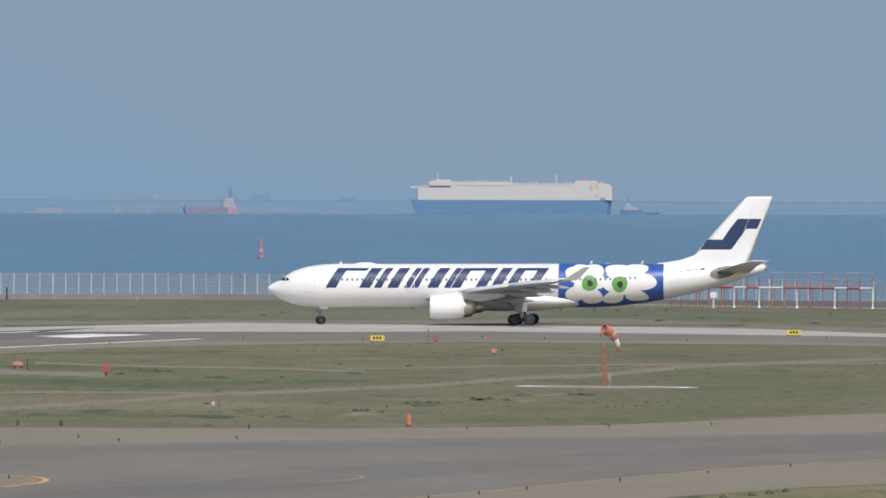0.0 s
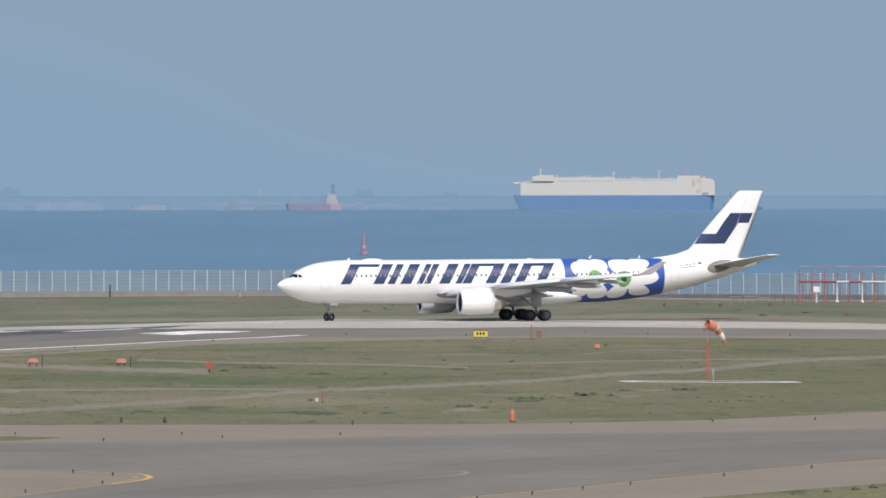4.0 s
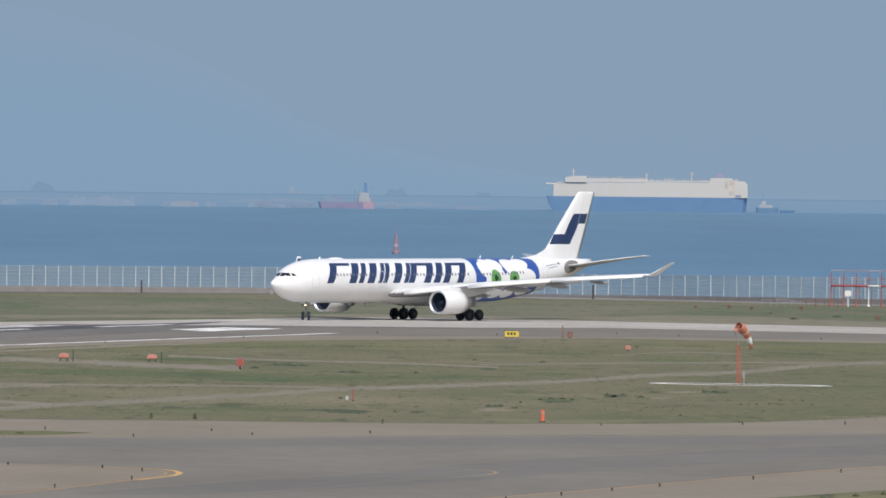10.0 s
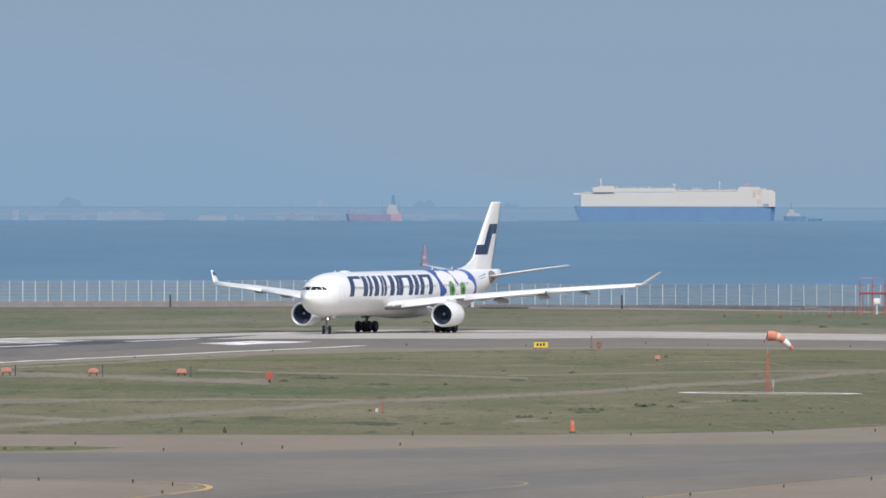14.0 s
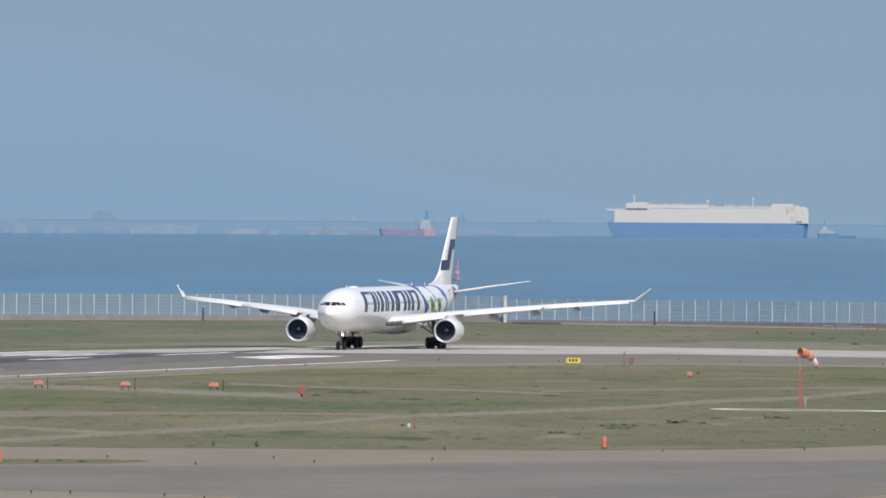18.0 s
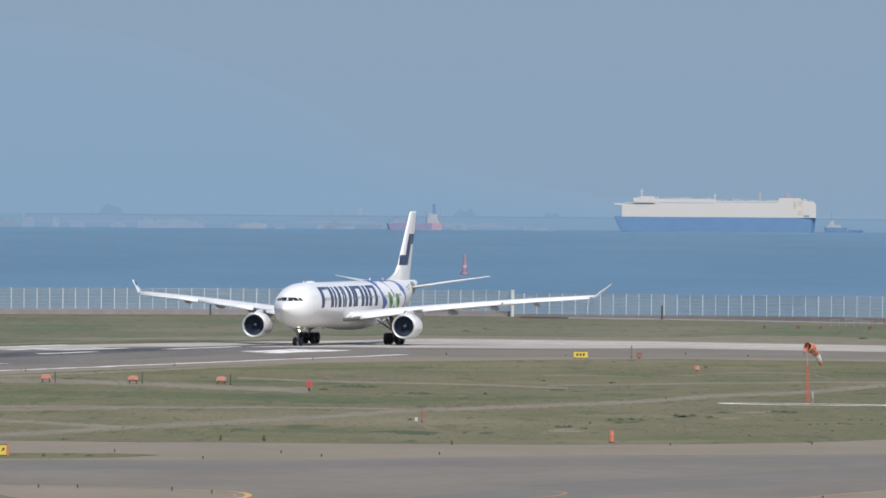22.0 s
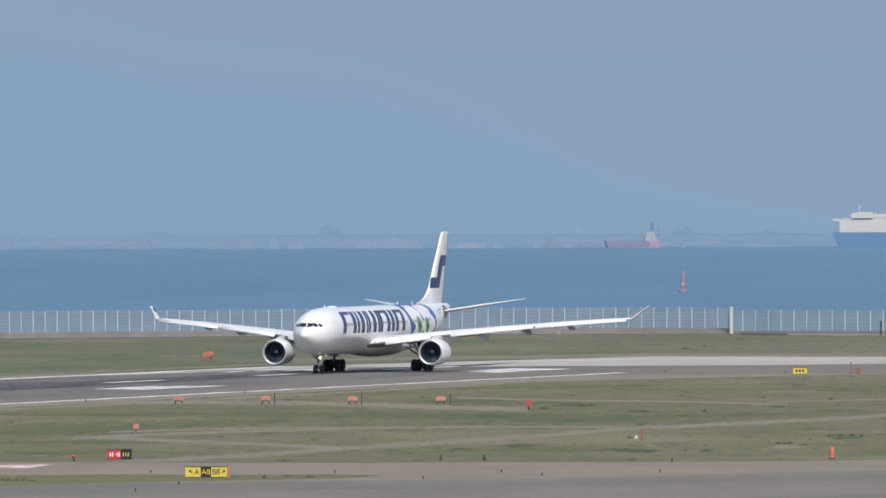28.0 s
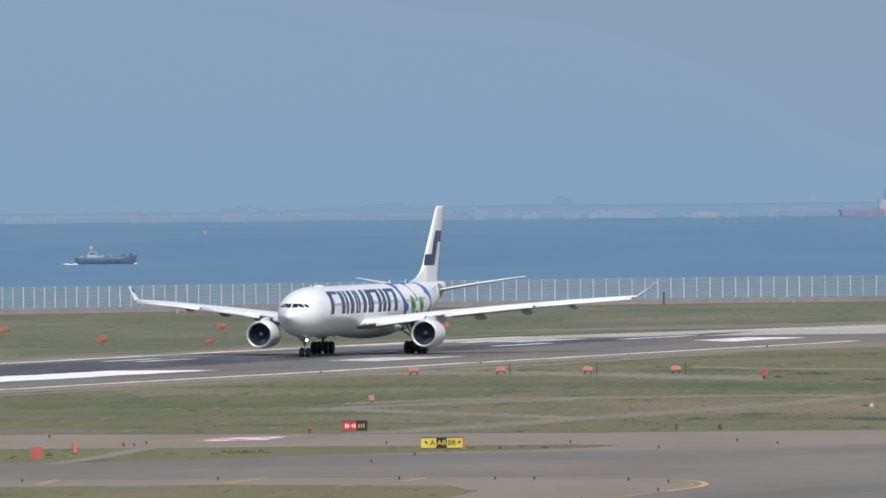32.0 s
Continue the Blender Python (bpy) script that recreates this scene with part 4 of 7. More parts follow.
def blob(bm, s, v, rs, rv, turn, side, off, wobble=0.0, n=28):
    """An oval painted on the skin."""
    rows = []
    for k in range(6):
        q = k / 5
        row = []
        for i in range(n):
            a = 2 * math.pi * i / n
            w = 1 + wobble * math.sin(3 * a + s)
            x, y = rs * q * w * math.cos(a), rv * q * w * math.sin(a)
            row.append(on_skin(s + x * math.cos(turn) - y * math.sin(turn), v + x * math.sin(turn) + y * math.cos(turn), off, side))
        rows.append(row)
    loft(bm, rows, caps=False)


FLOWERS = ((40.5, 0.33, ((-1.7, 1.35, 1.45, 1.2, 0.2), (-1.2, 2.1, 1.0, 1.05, 0.1), (0.35, 1.75, 1.3, 1.35, 0.0), (0.9, 0.2, 0.95, 1.0, 0.0), (0.25, -1.85, 1.3, 1.15, 0.1), (-1.9, -1.45, 1.22, 1.05, 0.5), (-0.5, -0.1, 1.6, 1.35, 0))),
           (44.25, 0.1, ((2.75, 0.05, 1.75, 1.05, -0.03), (1.9, 2.0, 1.5, 1.2, 0.1), (-0.45, 1.9, 1.45, 1.35, -0.1), (-1.15, 0.0, 1.05, 0.9, 0), (-0.85, -1.75, 1.38, 1.0, 0.45), (2.05, -1.75, 1.5, 0.88, -0.3), (0.75, 0.1, 1.75, 1.45, 0))))
for side in (-1, 1):
    for s, v, petals in FLOWERS:
        bm = bmesh.new()
        for k, (ds, dv, rs, rv, turn) in enumerate(petals):
            blob(bm, s + ds, v + dv, rs, rv, turn, side, 0.018 + 0.002 * k, 0.05)
        flower = part("livery_flower", bm, "decal_white", band, "large white painted flower", smooth=True)
        bm = bmesh.new()
        blob(bm, s - 0.1, v, 0.98, 1.02, 0, side, 0.042, 0.04)
        part("livery_flower_heart", bm, "green", band, "green flower heart", smooth=True)
        bm = bmesh.new()
        blob(bm, s - 0.05, v - 0.05, 0.36, 0.42, 0.4, side, 0.05, 0.08)
        part("livery_flower_eye", bm, "green_dark", band, "dark green flower eye", smooth=True)

# navy bars along the forward fuselage
LEAN = -0.56
V0, V1 = -0.25, 2.55


def slant(bm, s, w, v0, v1, side, off=0.014):
    patch(bm, [(s - LEAN * (v0 - V0), v0), (s - LEAN * (v1 - V0), v1), (s + w - LEAN * (v1 - V0), v1), (s + w - LEAN * (v0 - V0), v0)], lambda a, b: on_skin(a, b, off, side), 8, 2)


def flat(bm, s, w, v0, v1, side, off=0.016):
    patch(bm, [(s - LEAN * (v0 - V0), v0), (s - LEAN * (v1 - V0), v1), (s + w - LEAN * (v1 - V0), v1), (s + w - LEAN * (v0 - V0), v0)], lambda a, b: on_skin(a, b, off, side), 2, 6)


for side in (-1, 1):
    def bars(slants, tops):
        bm = bmesh.new()
        for s, w in slants:
            slant(bm, s - 0.08, w + 0.16, V0, V1, side)
        for s, w in tops:
            flat(bm, s, w, V1 - 0.5, V1, side)
        part("livery_bar", bm, "navy", fuselage, "slanting navy painted bars", smooth=True)
    bars([(7.5, 1.15)], [(8.65, 2.6)])
    bars([(11.7, 1.2)], [])
    bars([(13.55, 0.75), (15.2, 1.2), (17.3, 0.6)], [])
    bars([(18.25, 0.65), (20.2, 1.2), (22.3, 0.65)], [])
    bars([(23.2, 1.0), (26.2, 1.15)], [(24.2, 2.0)])
    bars([(28.1, 1.1)], [])
    bars([(29.95, 1.05), (32.7, 1.05)], [(31.0, 1.7)])

# cabin windows, doors, cockpit panes
bm = bmesh.new()
patch(bm, [(-0.115, -0.165), (-0.115, 0.165), (0.115, 0.165), (0.115, -0.165)], lambda a, b: (-2.75 * math.cos(b / 2.73) + 2.73, -a, 2.75 * math.sin(b / 2.73)), 1, 2)
pane_left = mesh_of("cabin_window", bm, "cabin")
for side in (-1, 1):
    s = 8.9
    while s < 46.5:
        if not (17.2 < s < 18.9 or 35.0 < s < 36.3):
            r, zc = fus(s)
            a = 0.78 / r
            ob = new("cabin_window", pane_left)
            ob.parent = fuselage
            ob.matrix_basis = Matrix.Translation((side * (r + 0.03) * math.cos(a), NOSE - s, zc + (r + 0.03) * math.sin(a))) @ Matrix.Rotation(-side * a if side < 0 else -a, 4, "Y") @ Matrix.Translation((0, 0, 0)) @ (Matrix.Identity(4) if side < 0 else Matrix.Rotation(math.pi, 4, "Z"))
        s += 0.62
    for s, w, v0, v1 in ((4.9, 1.1, -0.75, 1.25), (17.5, 1.0, -0.75, 1.25), (35.2, 0.9, -0.75, 1.1), (50.4, 1.0, -0.9, 1.0)):
        bm = bmesh.new()
        for a, b, c, d in ((s, s + 0.07, v0, v1), (s + w, s + w + 0.07, v0, v1), (s, s + w, v0, v0 + 0.07), (s, s + w, v1 - 0.07, v1)):
            patch(bm, [(a, c), (a, d), (b, d), (b, c)], lambda p, q: on_skin(p, q, 0.024, side), 6, 2)
        part("cabin_door", bm, "line", fuselage, "closed cabin door outlined in grey")
    for x0, x1, z0, z1, z2 in ((0.05, 0.66, 5.42, 5.86, 5.82),):
        bm = bmesh.new()
        patch(bm, [(x0, z0), (x0, z1), (x1, z2), (x1, z0)], lambda x, z: on_nose(x, z, side), 4, 5)
        part("cockpit_window", bm, "window", fuselage, "dark cockpit pane", smooth=True)
    for c in (((1.80, 5.45), (2.02, 5.83), (2.32, 5.85), (2.28, 5.42)), ((2.38, 5.42), (2.42, 5.84), (2.66, 5.76), (2.86, 5.48))):
        bm = bmesh.new()
        patch(bm, c, lambda s, z: on_side(s, z, side), 4, 5)
        part("cockpit_window", bm, "window", fuselage, "dark cockpit side pane", smooth=True)
    bm = bmesh.new()
    for s, w, v, h in ((51.6, 0.32, 1.08, 0.1), (52.05, 0.28, 1.08, 0.1), (52.5, 0.36, 1.06, 0.13), (53.0, 0.3, 1.06, 0.13), (53.45, 0.34, 1.06, 0.13), (54.2, 0.5, 1.0, 0.26), (51.7, 2.3, 0.76, 0.07)):
        patch(bm, [(s, v), (s, v + h), (s + w, v + h), (s + w, v)], lambda a, b: on_skin(a, b, 0.02, side), 1, 2)
    part("marking_bar", bm, "navy", fuselage, "small dark lettering bars on the rear fuselage")

for s, h, w in ((8.9, 0.26, 0.34), (40.2, 0.35, 0.35), (46.6, 0.35, 0.3)):
    bm = bmesh.new()
    r, zc = fus(s)
    loft(bm, [[(x, NOSE - s - y * w, zc + r - 0.1) for x, y in ((-0.04, 0), (0.04, 0), (0.03, 1), (-0.03, 1))], [(x, NOSE - s - 0.3 - y * w * 0.5, zc + r + h) for x, y in ((-0.02, 0), (0.02, 0), (0.02, 1), (-0.02, 1))]])
    part("blade_aerial", bm, "white", plane)
for s, h, w in ((14.6, 0.34, 0.42), (17.9, 0.30, 0.36)):
    bm = bmesh.new()
    r, zc = fus(s)
    loft(bm, [[(x, NOSE - s - y * w, zc - r + 0.1) for x, y in ((-0.04, 0), (0.04, 0), (0.03, 1), (-0.03, 1))], [(x, NOSE - s - 0.2 - y * w * 0.6, zc - r - h) for x, y in ((-0.02, 0), (0.02, 0), (0.02, 1), (-0.02, 1))]])
    part("belly_aerial", bm, "strut", plane, "small grey blade aerial under the belly")
bm = bmesh.new()
rings = []
for i in range(9):
    t = i / 8
    w = math.sin(math.pi * t) ** 0.6
    rings.append([((0.05 + 0.5 * w) * math.cos(a), NOSE - 10.8 - 2.9 * t, 7.54 + (0.02 + 0.22 * w) * math.sin(a)) for a in [math.pi * k / 8 for k in range(9)] + [math.pi * 1.5]])
loft(bm, rings)
part("satcom_dome", bm, "skin", plane, smooth=True)


# wings
def foil(le, chord, thick, n=9):
    """Upper then lower outline of a wing section in (s, z)."""
    out = []
    for i in range(n):
        x = (i / (n - 1)) ** 1.6
        out.append((le + chord * x, thick * 2.6 * (math.sqrt(x) * 0.62 - 0.25 * x - 0.37 * x * x) + 0.03 * thick))
    for i in range(n - 2, 0, -1):
        x = (i / (n - 1)) ** 1.6
        out.append((le + chord * x, -thick * 1.35 * (math.sqrt(x) * 0.62 - 0.25 * x - 0.37 * x * x)))
    return out


SPAN = ((1.2, 19.3, 11.6, 3.10, 1.45), (4.5, 21.4, 10.0, 3.55, 1.15), (9.4, 24.6, 7.7, 4.20, 0.85), (15.0, 28.45, 6.0, 4.82, 0.62), (22.0, 33.25, 4.2, 5.45, 0.48), (27.2, 36.85, 2.75, 5.82, 0.40), (28.65, 38.1, 2.1, 5.92, 0.34))
# the last number: how far the tip is tilted up
WINGLET = ((28.65, 38.1, 2.1, 5.92, 0.32, 0.0), (28.85, 38.5, 1.8, 6.02, 0.22, 0.6), (29.5, 39.6, 1.35, 6.72, 0.16, 0.75), (30.28, 40.9, 0.8, 7.5, 0.1, 0.75))


def wing_at(y):
    for a, b in zip(SPAN, SPAN[1:]):
        if y <= b[0]:
            t = (y - a[0]) / (b[0] - a[0])
            return [p + (q - p) * t for p, q in zip(a, b)]
    return list(SPAN[-1])


for side, word in ((-1, "left"), (1, "right")):
    bm = bmesh.new()
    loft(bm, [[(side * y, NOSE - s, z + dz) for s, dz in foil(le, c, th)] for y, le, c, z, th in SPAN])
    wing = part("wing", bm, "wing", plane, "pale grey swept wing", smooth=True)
    # downward faces take the darker grey: shade put in by face direction
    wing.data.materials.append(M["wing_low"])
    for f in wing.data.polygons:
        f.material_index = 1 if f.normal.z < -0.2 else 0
    bm = bmesh.new()
    loft(bm, [[(side * (y - dz * tilt), NOSE - s, z + dz * (1 - 0.4 * tilt)) for s, dz in foil(le, c, th)] for y, le, c, z, th, tilt in WINGLET])
    winglet = part("winglet", bm, "winglet", wing, "white upswept wing tip")
    bm = bmesh.new()
    bm.faces.new([bm.verts.new((side * (y - 0.09), NOSE - s, z + 0.09)) for y, s, z in ((29.55, 39.95, 6.78), (29.55, 40.8, 6.78), (30.0, 41.25, 7.22), (30.0, 40.6, 7.22))])
    part("winglet_mark", bm, "navy", wing, "small navy painted mark")
    bm = bmesh.new()
    lathe(bm, [(0.16, 0.0), (0.17, 0.05), (0.06, 0.09), (0.01, 0.1)], "Y", 10, (side * 3.1, NOSE - 20.35, 3.42))
    part("landing_light", bm, "lip", wing, "landing light lens in the wing root", smooth=True)
    # leading-edge slat, flaps, spoilers
    for y0, y1 in ((4.0, 8.6), (10.6, 19.0), (19.2, 28.4)):
        bm = bmesh.new()
        rows = []
        for k in range(4):
            y, le, c, z, th = wing_at(y0 + (y1 - y0) * k / 3)
            rows.append([(side * y, NOSE - (le - 0.35 + dx * c), z + dz * th - 0.16) for dx, dz in ((0.0, -0.15), (0.015, 0.12), (0.07, 0.42), (0.12, 0.5), (0.11, 0.36), (0.05, 0.1), (0.03, -0.2))])
        loft(bm, rows)
        part("slat", bm, "skin", wing, "white leading-edge slat", smooth=True)
    for y0, y1 in ((3.6, 8.9), (9.4, 19.5)):
        bm = bmesh.new()
        rows = []
        for k in range(4):
            y, le, c, z, th = wing_at(y0 + (y1 - y0) * k / 3)
            t0 = le + c
            rows.append([(side * y, NOSE - (t0 + dx), z + dz) for dx, dz in ((-0.9, 0.05), (-0.7, 0.12), (0.1, -0.08), (0.75, -0.34), (0.1, -0.22), (-0.7, -0.1))])
        loft(bm, rows)
        part("flap", bm, "belly", wing, "trailing-edge flap, partly lowered", smooth=True)
    for y in (7.3, 12.6, 17.3, 22.0):
        bm = bmesh.new()
        _, le, c, z, th = wing_at(y)
        rows = []
        for i in range(9):
            t = i / 8
            w = math.sin(math.pi * min(1, t * 0.92 + 0.04)) ** 0.6
            k = (0.24 if y < 20 else 0.17)
            rows.append([(side * y + k * w * math.cos(a), NOSE - (le + c * 0.45 + (c * 0.62 + 1.1) * t), z - 0.34 * th - 0.22 - 0.25 * t + (k * 1.5) * w * math.sin(a)) for a in [2 * math.pi * j / 10 for j in range(10)]])
        loft(bm, rows)
        part("flap_track_fairing", bm, "wing_low", wing, "grey flap track fairing", smooth=True)
    # engine
    ex, ez, s0 = side * 9.37, 2.30, 20.85
    bm = bmesh.new()
    lathe(bm, [(1.20, 0.26), (1.27, 0.08), (1.36, 0.0), (1.45, 0.08)], "Y", 40, (ex, NOSE - s0, ez))
    for v in bm.verts:
        v.co.y = 2 * (NOSE - s0) - v.co.y
    engine_lip = bm
    bm = bmesh.new()
    lathe(bm, [(1.45, -0.08), (1.51, -0.45), (1.54, -1.2), (1.53, -2.4), (1.46, -3.5), (1.34, -4.3), (1.31, -4.3), (1.18, -3.4)], "Y", 40, (ex, NOSE - s0, ez))
    engine = part("engine", bm, "skin", plane, "white engine nacelle", smooth=True)
    bm = bmesh.new()
    lathe(bm, [(1.20, -0.26), (1.20, -0.7), (1.22, -1.3)], "Y", 40, (ex, NOSE - s0, ez))
    part("intake_barrel", bm, "fan", engine, "dark intake duct", smooth=True)
    part("intake_lip", engine_lip, "lip", engine, "polished metal intake lip", smooth=True)
    bm = bmesh.new()
    lathe(bm, [(1.22, -1.2), (0.35, -1.1)], "Y", 40, (ex, NOSE - s0, ez))
    part("fan", bm, "fan", engine, "dark fan disc", smooth=True)
    bm = bmesh.new()
    lathe(bm, [(0.36, -1.1), (0.30, -0.85), (0.16, -0.6), (0.02, -0.5)], "Y", 16, (ex, NOSE - s0, ez), caps=True)
    part("fan_spinner", bm, "fan", engine, smooth=True)
    bm = bmesh.new()
    rod(bm, (ex + 0.05, NOSE - s0 - 0.72, ez + 0.06), (ex + 0.13, NOSE - s0 - 0.80, ez + 0.14), 0.035, 0.05, 6)
    part("spinner_mark", bm, "white", engine, "small white swirl on the spinner")
    bm = bmesh.new()
    bm.faces.new([bm.verts.new((r, d, w)) for r, w, d in ((0.34, -0.03, -0.1), (1.18, -0.10, -0.06), (1.18, 0.10, 0.06), (0.34, 0.03, 0.06))])
    blade_mesh = mesh_of("fan_blade", bm, "fan")
    for k in range(22):
        blade = new("fan_blade", blade_mesh)
        blade.parent = engine
        blade.matrix_basis = pose(ex, NOSE - s0 - 1.0, ez, 0, 360 * k / 22, 0)
    bm = bmesh.new()
    lathe(bm, [(1.0, -3.4), (1.02, -4.4), (0.92, -5.2), (0.72, -5.85), (0.68, -5.8), (0.5, -5.0)], "Y", 28, (ex, NOSE - s0, ez))
    part("exhaust_nozzle", bm, "hot", engine, "bare metal exhaust nozzle", smooth=True)
    bm = bmesh.new()
    lathe(bm, [(0.5, -5.0), (0.42, -5.9), (0.2, -6.5), (0.03, -6.8)], "Y", 20, (ex, NOSE - s0, ez), caps=True)
    part("exhaust_plug", bm, "hot", engine, smooth=True)
    bm = bmesh.new()
    rows = []
    for s, zt, zb, w in ((21.6, 3.9, 3.7, 0.05), (22.6, 4.05, 3.5, 0.2), (24.6, 4.2, 3.2, 0.26), (27.0, 4.2, 3.0, 0.26), (29.0, 4.1, 3.3, 0.16), (30.2, 4.0, 3.6, 0.05)):
        rows.append([(ex - w, NOSE - s, zb), (ex + w, NOSE - s, zb), (ex + w * 0.8, NOSE - s, zt), (ex - w * 0.8, NOSE - s, zt)])
    loft(bm, rows)
    part("pylon", bm, "belly", engine, "pale grey engine pylon")
    # tailplane
    bm = bmesh.new()
    loft(bm, [[(side * y, NOSE - s, z + dz) for s, dz in foil(le, c, th)] for y, le, c, z, th in ((0.6, 55.9, 4.4, 6.62, 0.40), (5.0, 57.9, 3.4, 7.38, 0.28), (9.7, 60.6, 2.0, 8.12, 0.14))])
    tailplane = part("tailplane", bm, "skin", plane, "pale swept tailplane", smooth=True)
    # faces turned down get the shaded tone in place of the white
    tailplane.data.materials.append(M["tail_low"])
    for f in tailplane.data.polygons:
        f.material_index = 1 if f.normal.z < -0.2 else 0
    bm = bmesh.new()
    blob(bm, 57.1, 0.35, 1.75, 0.8, 0.08, side, 0.02)
    part("tailplane_seal_plate", bm, "seal", fuselage, "worn grey plate at the tailplane root", smooth=True)

# fin
FIN = ((6.9, 51.7, 59.9, 0.36), (7.8, 52.5, 60.1, 0.34), (11.9, 56.0, 61.7, 0.22), (15.92, 59.65, 63.1, 0.12), (16.13, 60.05, 63.05, 0.08))


def fin_at(z):
    for a, b in zip(FIN, FIN[1:]):
        if z <= b[0]:
            t = (z - a[0]) / (b[0] - a[0])
            return [p + (q - p) * t for p, q in zip(a, b)]
    return list(FIN[-1])


def fin_skin(s, z, side, off=0.012):
    _, le, te, h = fin_at(z)
    f = min(max((s - le) / (te - le), 0.001), 0.999)
    return (side * (h * math.sin(math.pi * f ** 0.6) ** 0.8 + off), NOSE - s, z)


bm = bmesh.new()
rows = []
for z, le, te, h in FIN:
    prof = [i / 10 for i in range(11)]
    rows.append([fin_skin(le + (te - le) * f, z, 1, 0) for f in prof] + [fin_skin(le + (te - le) * f, z, -1, 0) for f in prof[-2:0:-1]])
loft(bm, rows)
fin = part("fin", bm, "skin", plane, "white tail fin", smooth=True)
bm = bmesh.new()
loft(bm, [[(-w, NOSE - s, 7.3), (w, NOSE - s, 7.3), (w * 0.6, NOSE - s - 0.3, z), (-w * 0.6, NOSE - s - 0.3, z)] for s, w, z in ((54.4, 0.32, 9.6), (53.0, 0.28, 8.75), (51.4, 0.2, 8.2), (49.8, 0.12, 7.92), (48.4, 0.05, 7.78))])
part("fin_fillet", bm, "skin", plane)
for side in (-1, 1):
    bm = bmesh.new()
    place = lambda s, z: fin_skin(s, z, side)
    patch(bm, [(54.1, 9.5), (55.0, 10.75), (57.0, 10.75), (58.0, 9.5)], place, 4, 6)
    patch(bm, [(56.9, 10.75), (57.8, 12.1), (59.85, 12.1), (58.0, 9.5)], place, 5, 4)
    patch(bm, [(57.8, 12.1), (58.8, 13.35), (61.75, 13.35), (61.2, 12.1)], place, 4, 6)
    part("fin_mark", bm, "navy", fin, "navy stepped ribbon painted on the fin", smooth=True)
    bm = bmesh.new()
    patch(bm, [(58.0, 7.9), (61.0, 15.6), (61.06, 15.6), (58.06, 7.9)], place, 10, 1)
    part("rudder_line", bm, "line", fin)


# landing gear
def wheel(r, w, parent, x, y, z):
    bm = bmesh.new()
    lathe(bm, [(r * 0.55, -w / 2), (r * 0.86, -w / 2), (r * 0.97, -w * 0.36), (r, -w * 0.15), (r, w * 0.15), (r * 0.97, w * 0.36), (r * 0.86, w / 2), (r * 0.55, w / 2), (r * 0.55, -w / 2)], "X", 28)
    tyre = part("wheel", bm, "tyre", parent, "black tyre", smooth=True)
    tyre.matrix_basis = pose(x, y, z)
    return tyre


def hub_of(tyre, r, w):
    bm = bmesh.new()
    lathe(bm, [(0.02, -w * 0.42), (r * 0.3, -w * 0.42), (r * 0.5, -w * 0.3), (r * 0.55, -w * 0.45), (r * 0.55, w * 0.45), (r * 0.5, w * 0.3), (r * 0.3, w * 0.42), (0.02, w * 0.42)], "X", 14)
    for k in range(5):
        a = 2 * math.pi * k / 5
        box(bm, -w * 0.46, w * 0.46, r * 0.4 * math.cos(a) - 0.05, r * 0.4 * math.cos(a) + 0.05, r * 0.4 * math.sin(a) - 0.05, r * 0.4 * math.sin(a) + 0.05)
    return bm


wheels = []
for side in (-1, 1):
    bm = bmesh.new()
    rod(bm, (side * 5.34, 0, 0.75), (side * 5.2, 0.2, 2.4), 0.17, 0.17, 10)
    rod(bm, (side * 5.2, 0.2, 2.1), (side * 5.0, 0.4, 3.8), 0.26, 0.26, 10)
    rod(bm, (side * 5.3, 0.1, 1.6), (side * 3.2, 0.3, 3.0), 0.09, 0.09, 8)
    rod(bm, (side * 5.3, 0.1, 1.5), (side * 4.9, 2.2, 3.2), 0.09, 0.09, 8)
    gear = part("main_gear", bm, "strut", plane, "pale main landing gear leg with bogie", smooth=True)
    bm = bmesh.new()
    rod(bm, (side * 5.34, -1.15, 0.72), (side * 5.34, 1.15, 0.72), 0.19, 0.19, 10)
    for y in (-0.99, 0.99):
        rod(bm, (side * 5.34 - 0.8, y, 0.7), (side * 5.34 + 0.8, y, 0.7), 0.1, 0.1, 8)
        for x in (-0.34, 0.34):
            rod(bm, (side * 5.34 + x - 0.1, y, 0.7), (side * 5.34 + x + 0.1, y, 0.7), 0.34, 0.34, 12)
    part("bogie_beam", bm, "darkgrey", gear, "dark bogie beam with brake packs", smooth=True)
    # door takes the darkened underside grey for the shade around the gear
    bm = bmesh.new()
    box(bm, side * 5.75 - 0.03, side * 5.75 + 0.03, -0.7, 0.8, 1.7, 3.5)
    part("gear_door", bm, "wing_low", gear, "landing gear door in shaded grey")
    for x in (-0.7, 0.7):
        for y in (-0.99, 0.99):
            w = wheel(0.70, 0.50, gear, side * 5.34 + x, y, 0.70)
            wheels.append((w, 0.70))
            hb = hub_of(w, 0.70, 0.50)
            for v in hb.verts:
                v.co += Vector((side * 5.34 + x, y, 0.70))
            part("wheel_hub", hb, "hub", gear)
NG = NOSE - 6.67
bm = bmesh.new()
rod(bm, (0, 0, 0.52), (0, 0.1, 1.5), 0.10, 0.10, 10)
rod(bm, (0, 0.1, 1.3), (0, 0.25, 2.7), 0.16, 0.16, 10)
rod(bm, (0, 0.1, 1.3), (0, 1.5, 2.5), 0.08, 0.08, 8)
rod(bm, (-0.5, 0, 0.52), (0.5, 0, 0.52), 0.07, 0.07, 8)
box(bm, -0.45, 0.45, 0.1, 0.28, 1.75, 1.95)
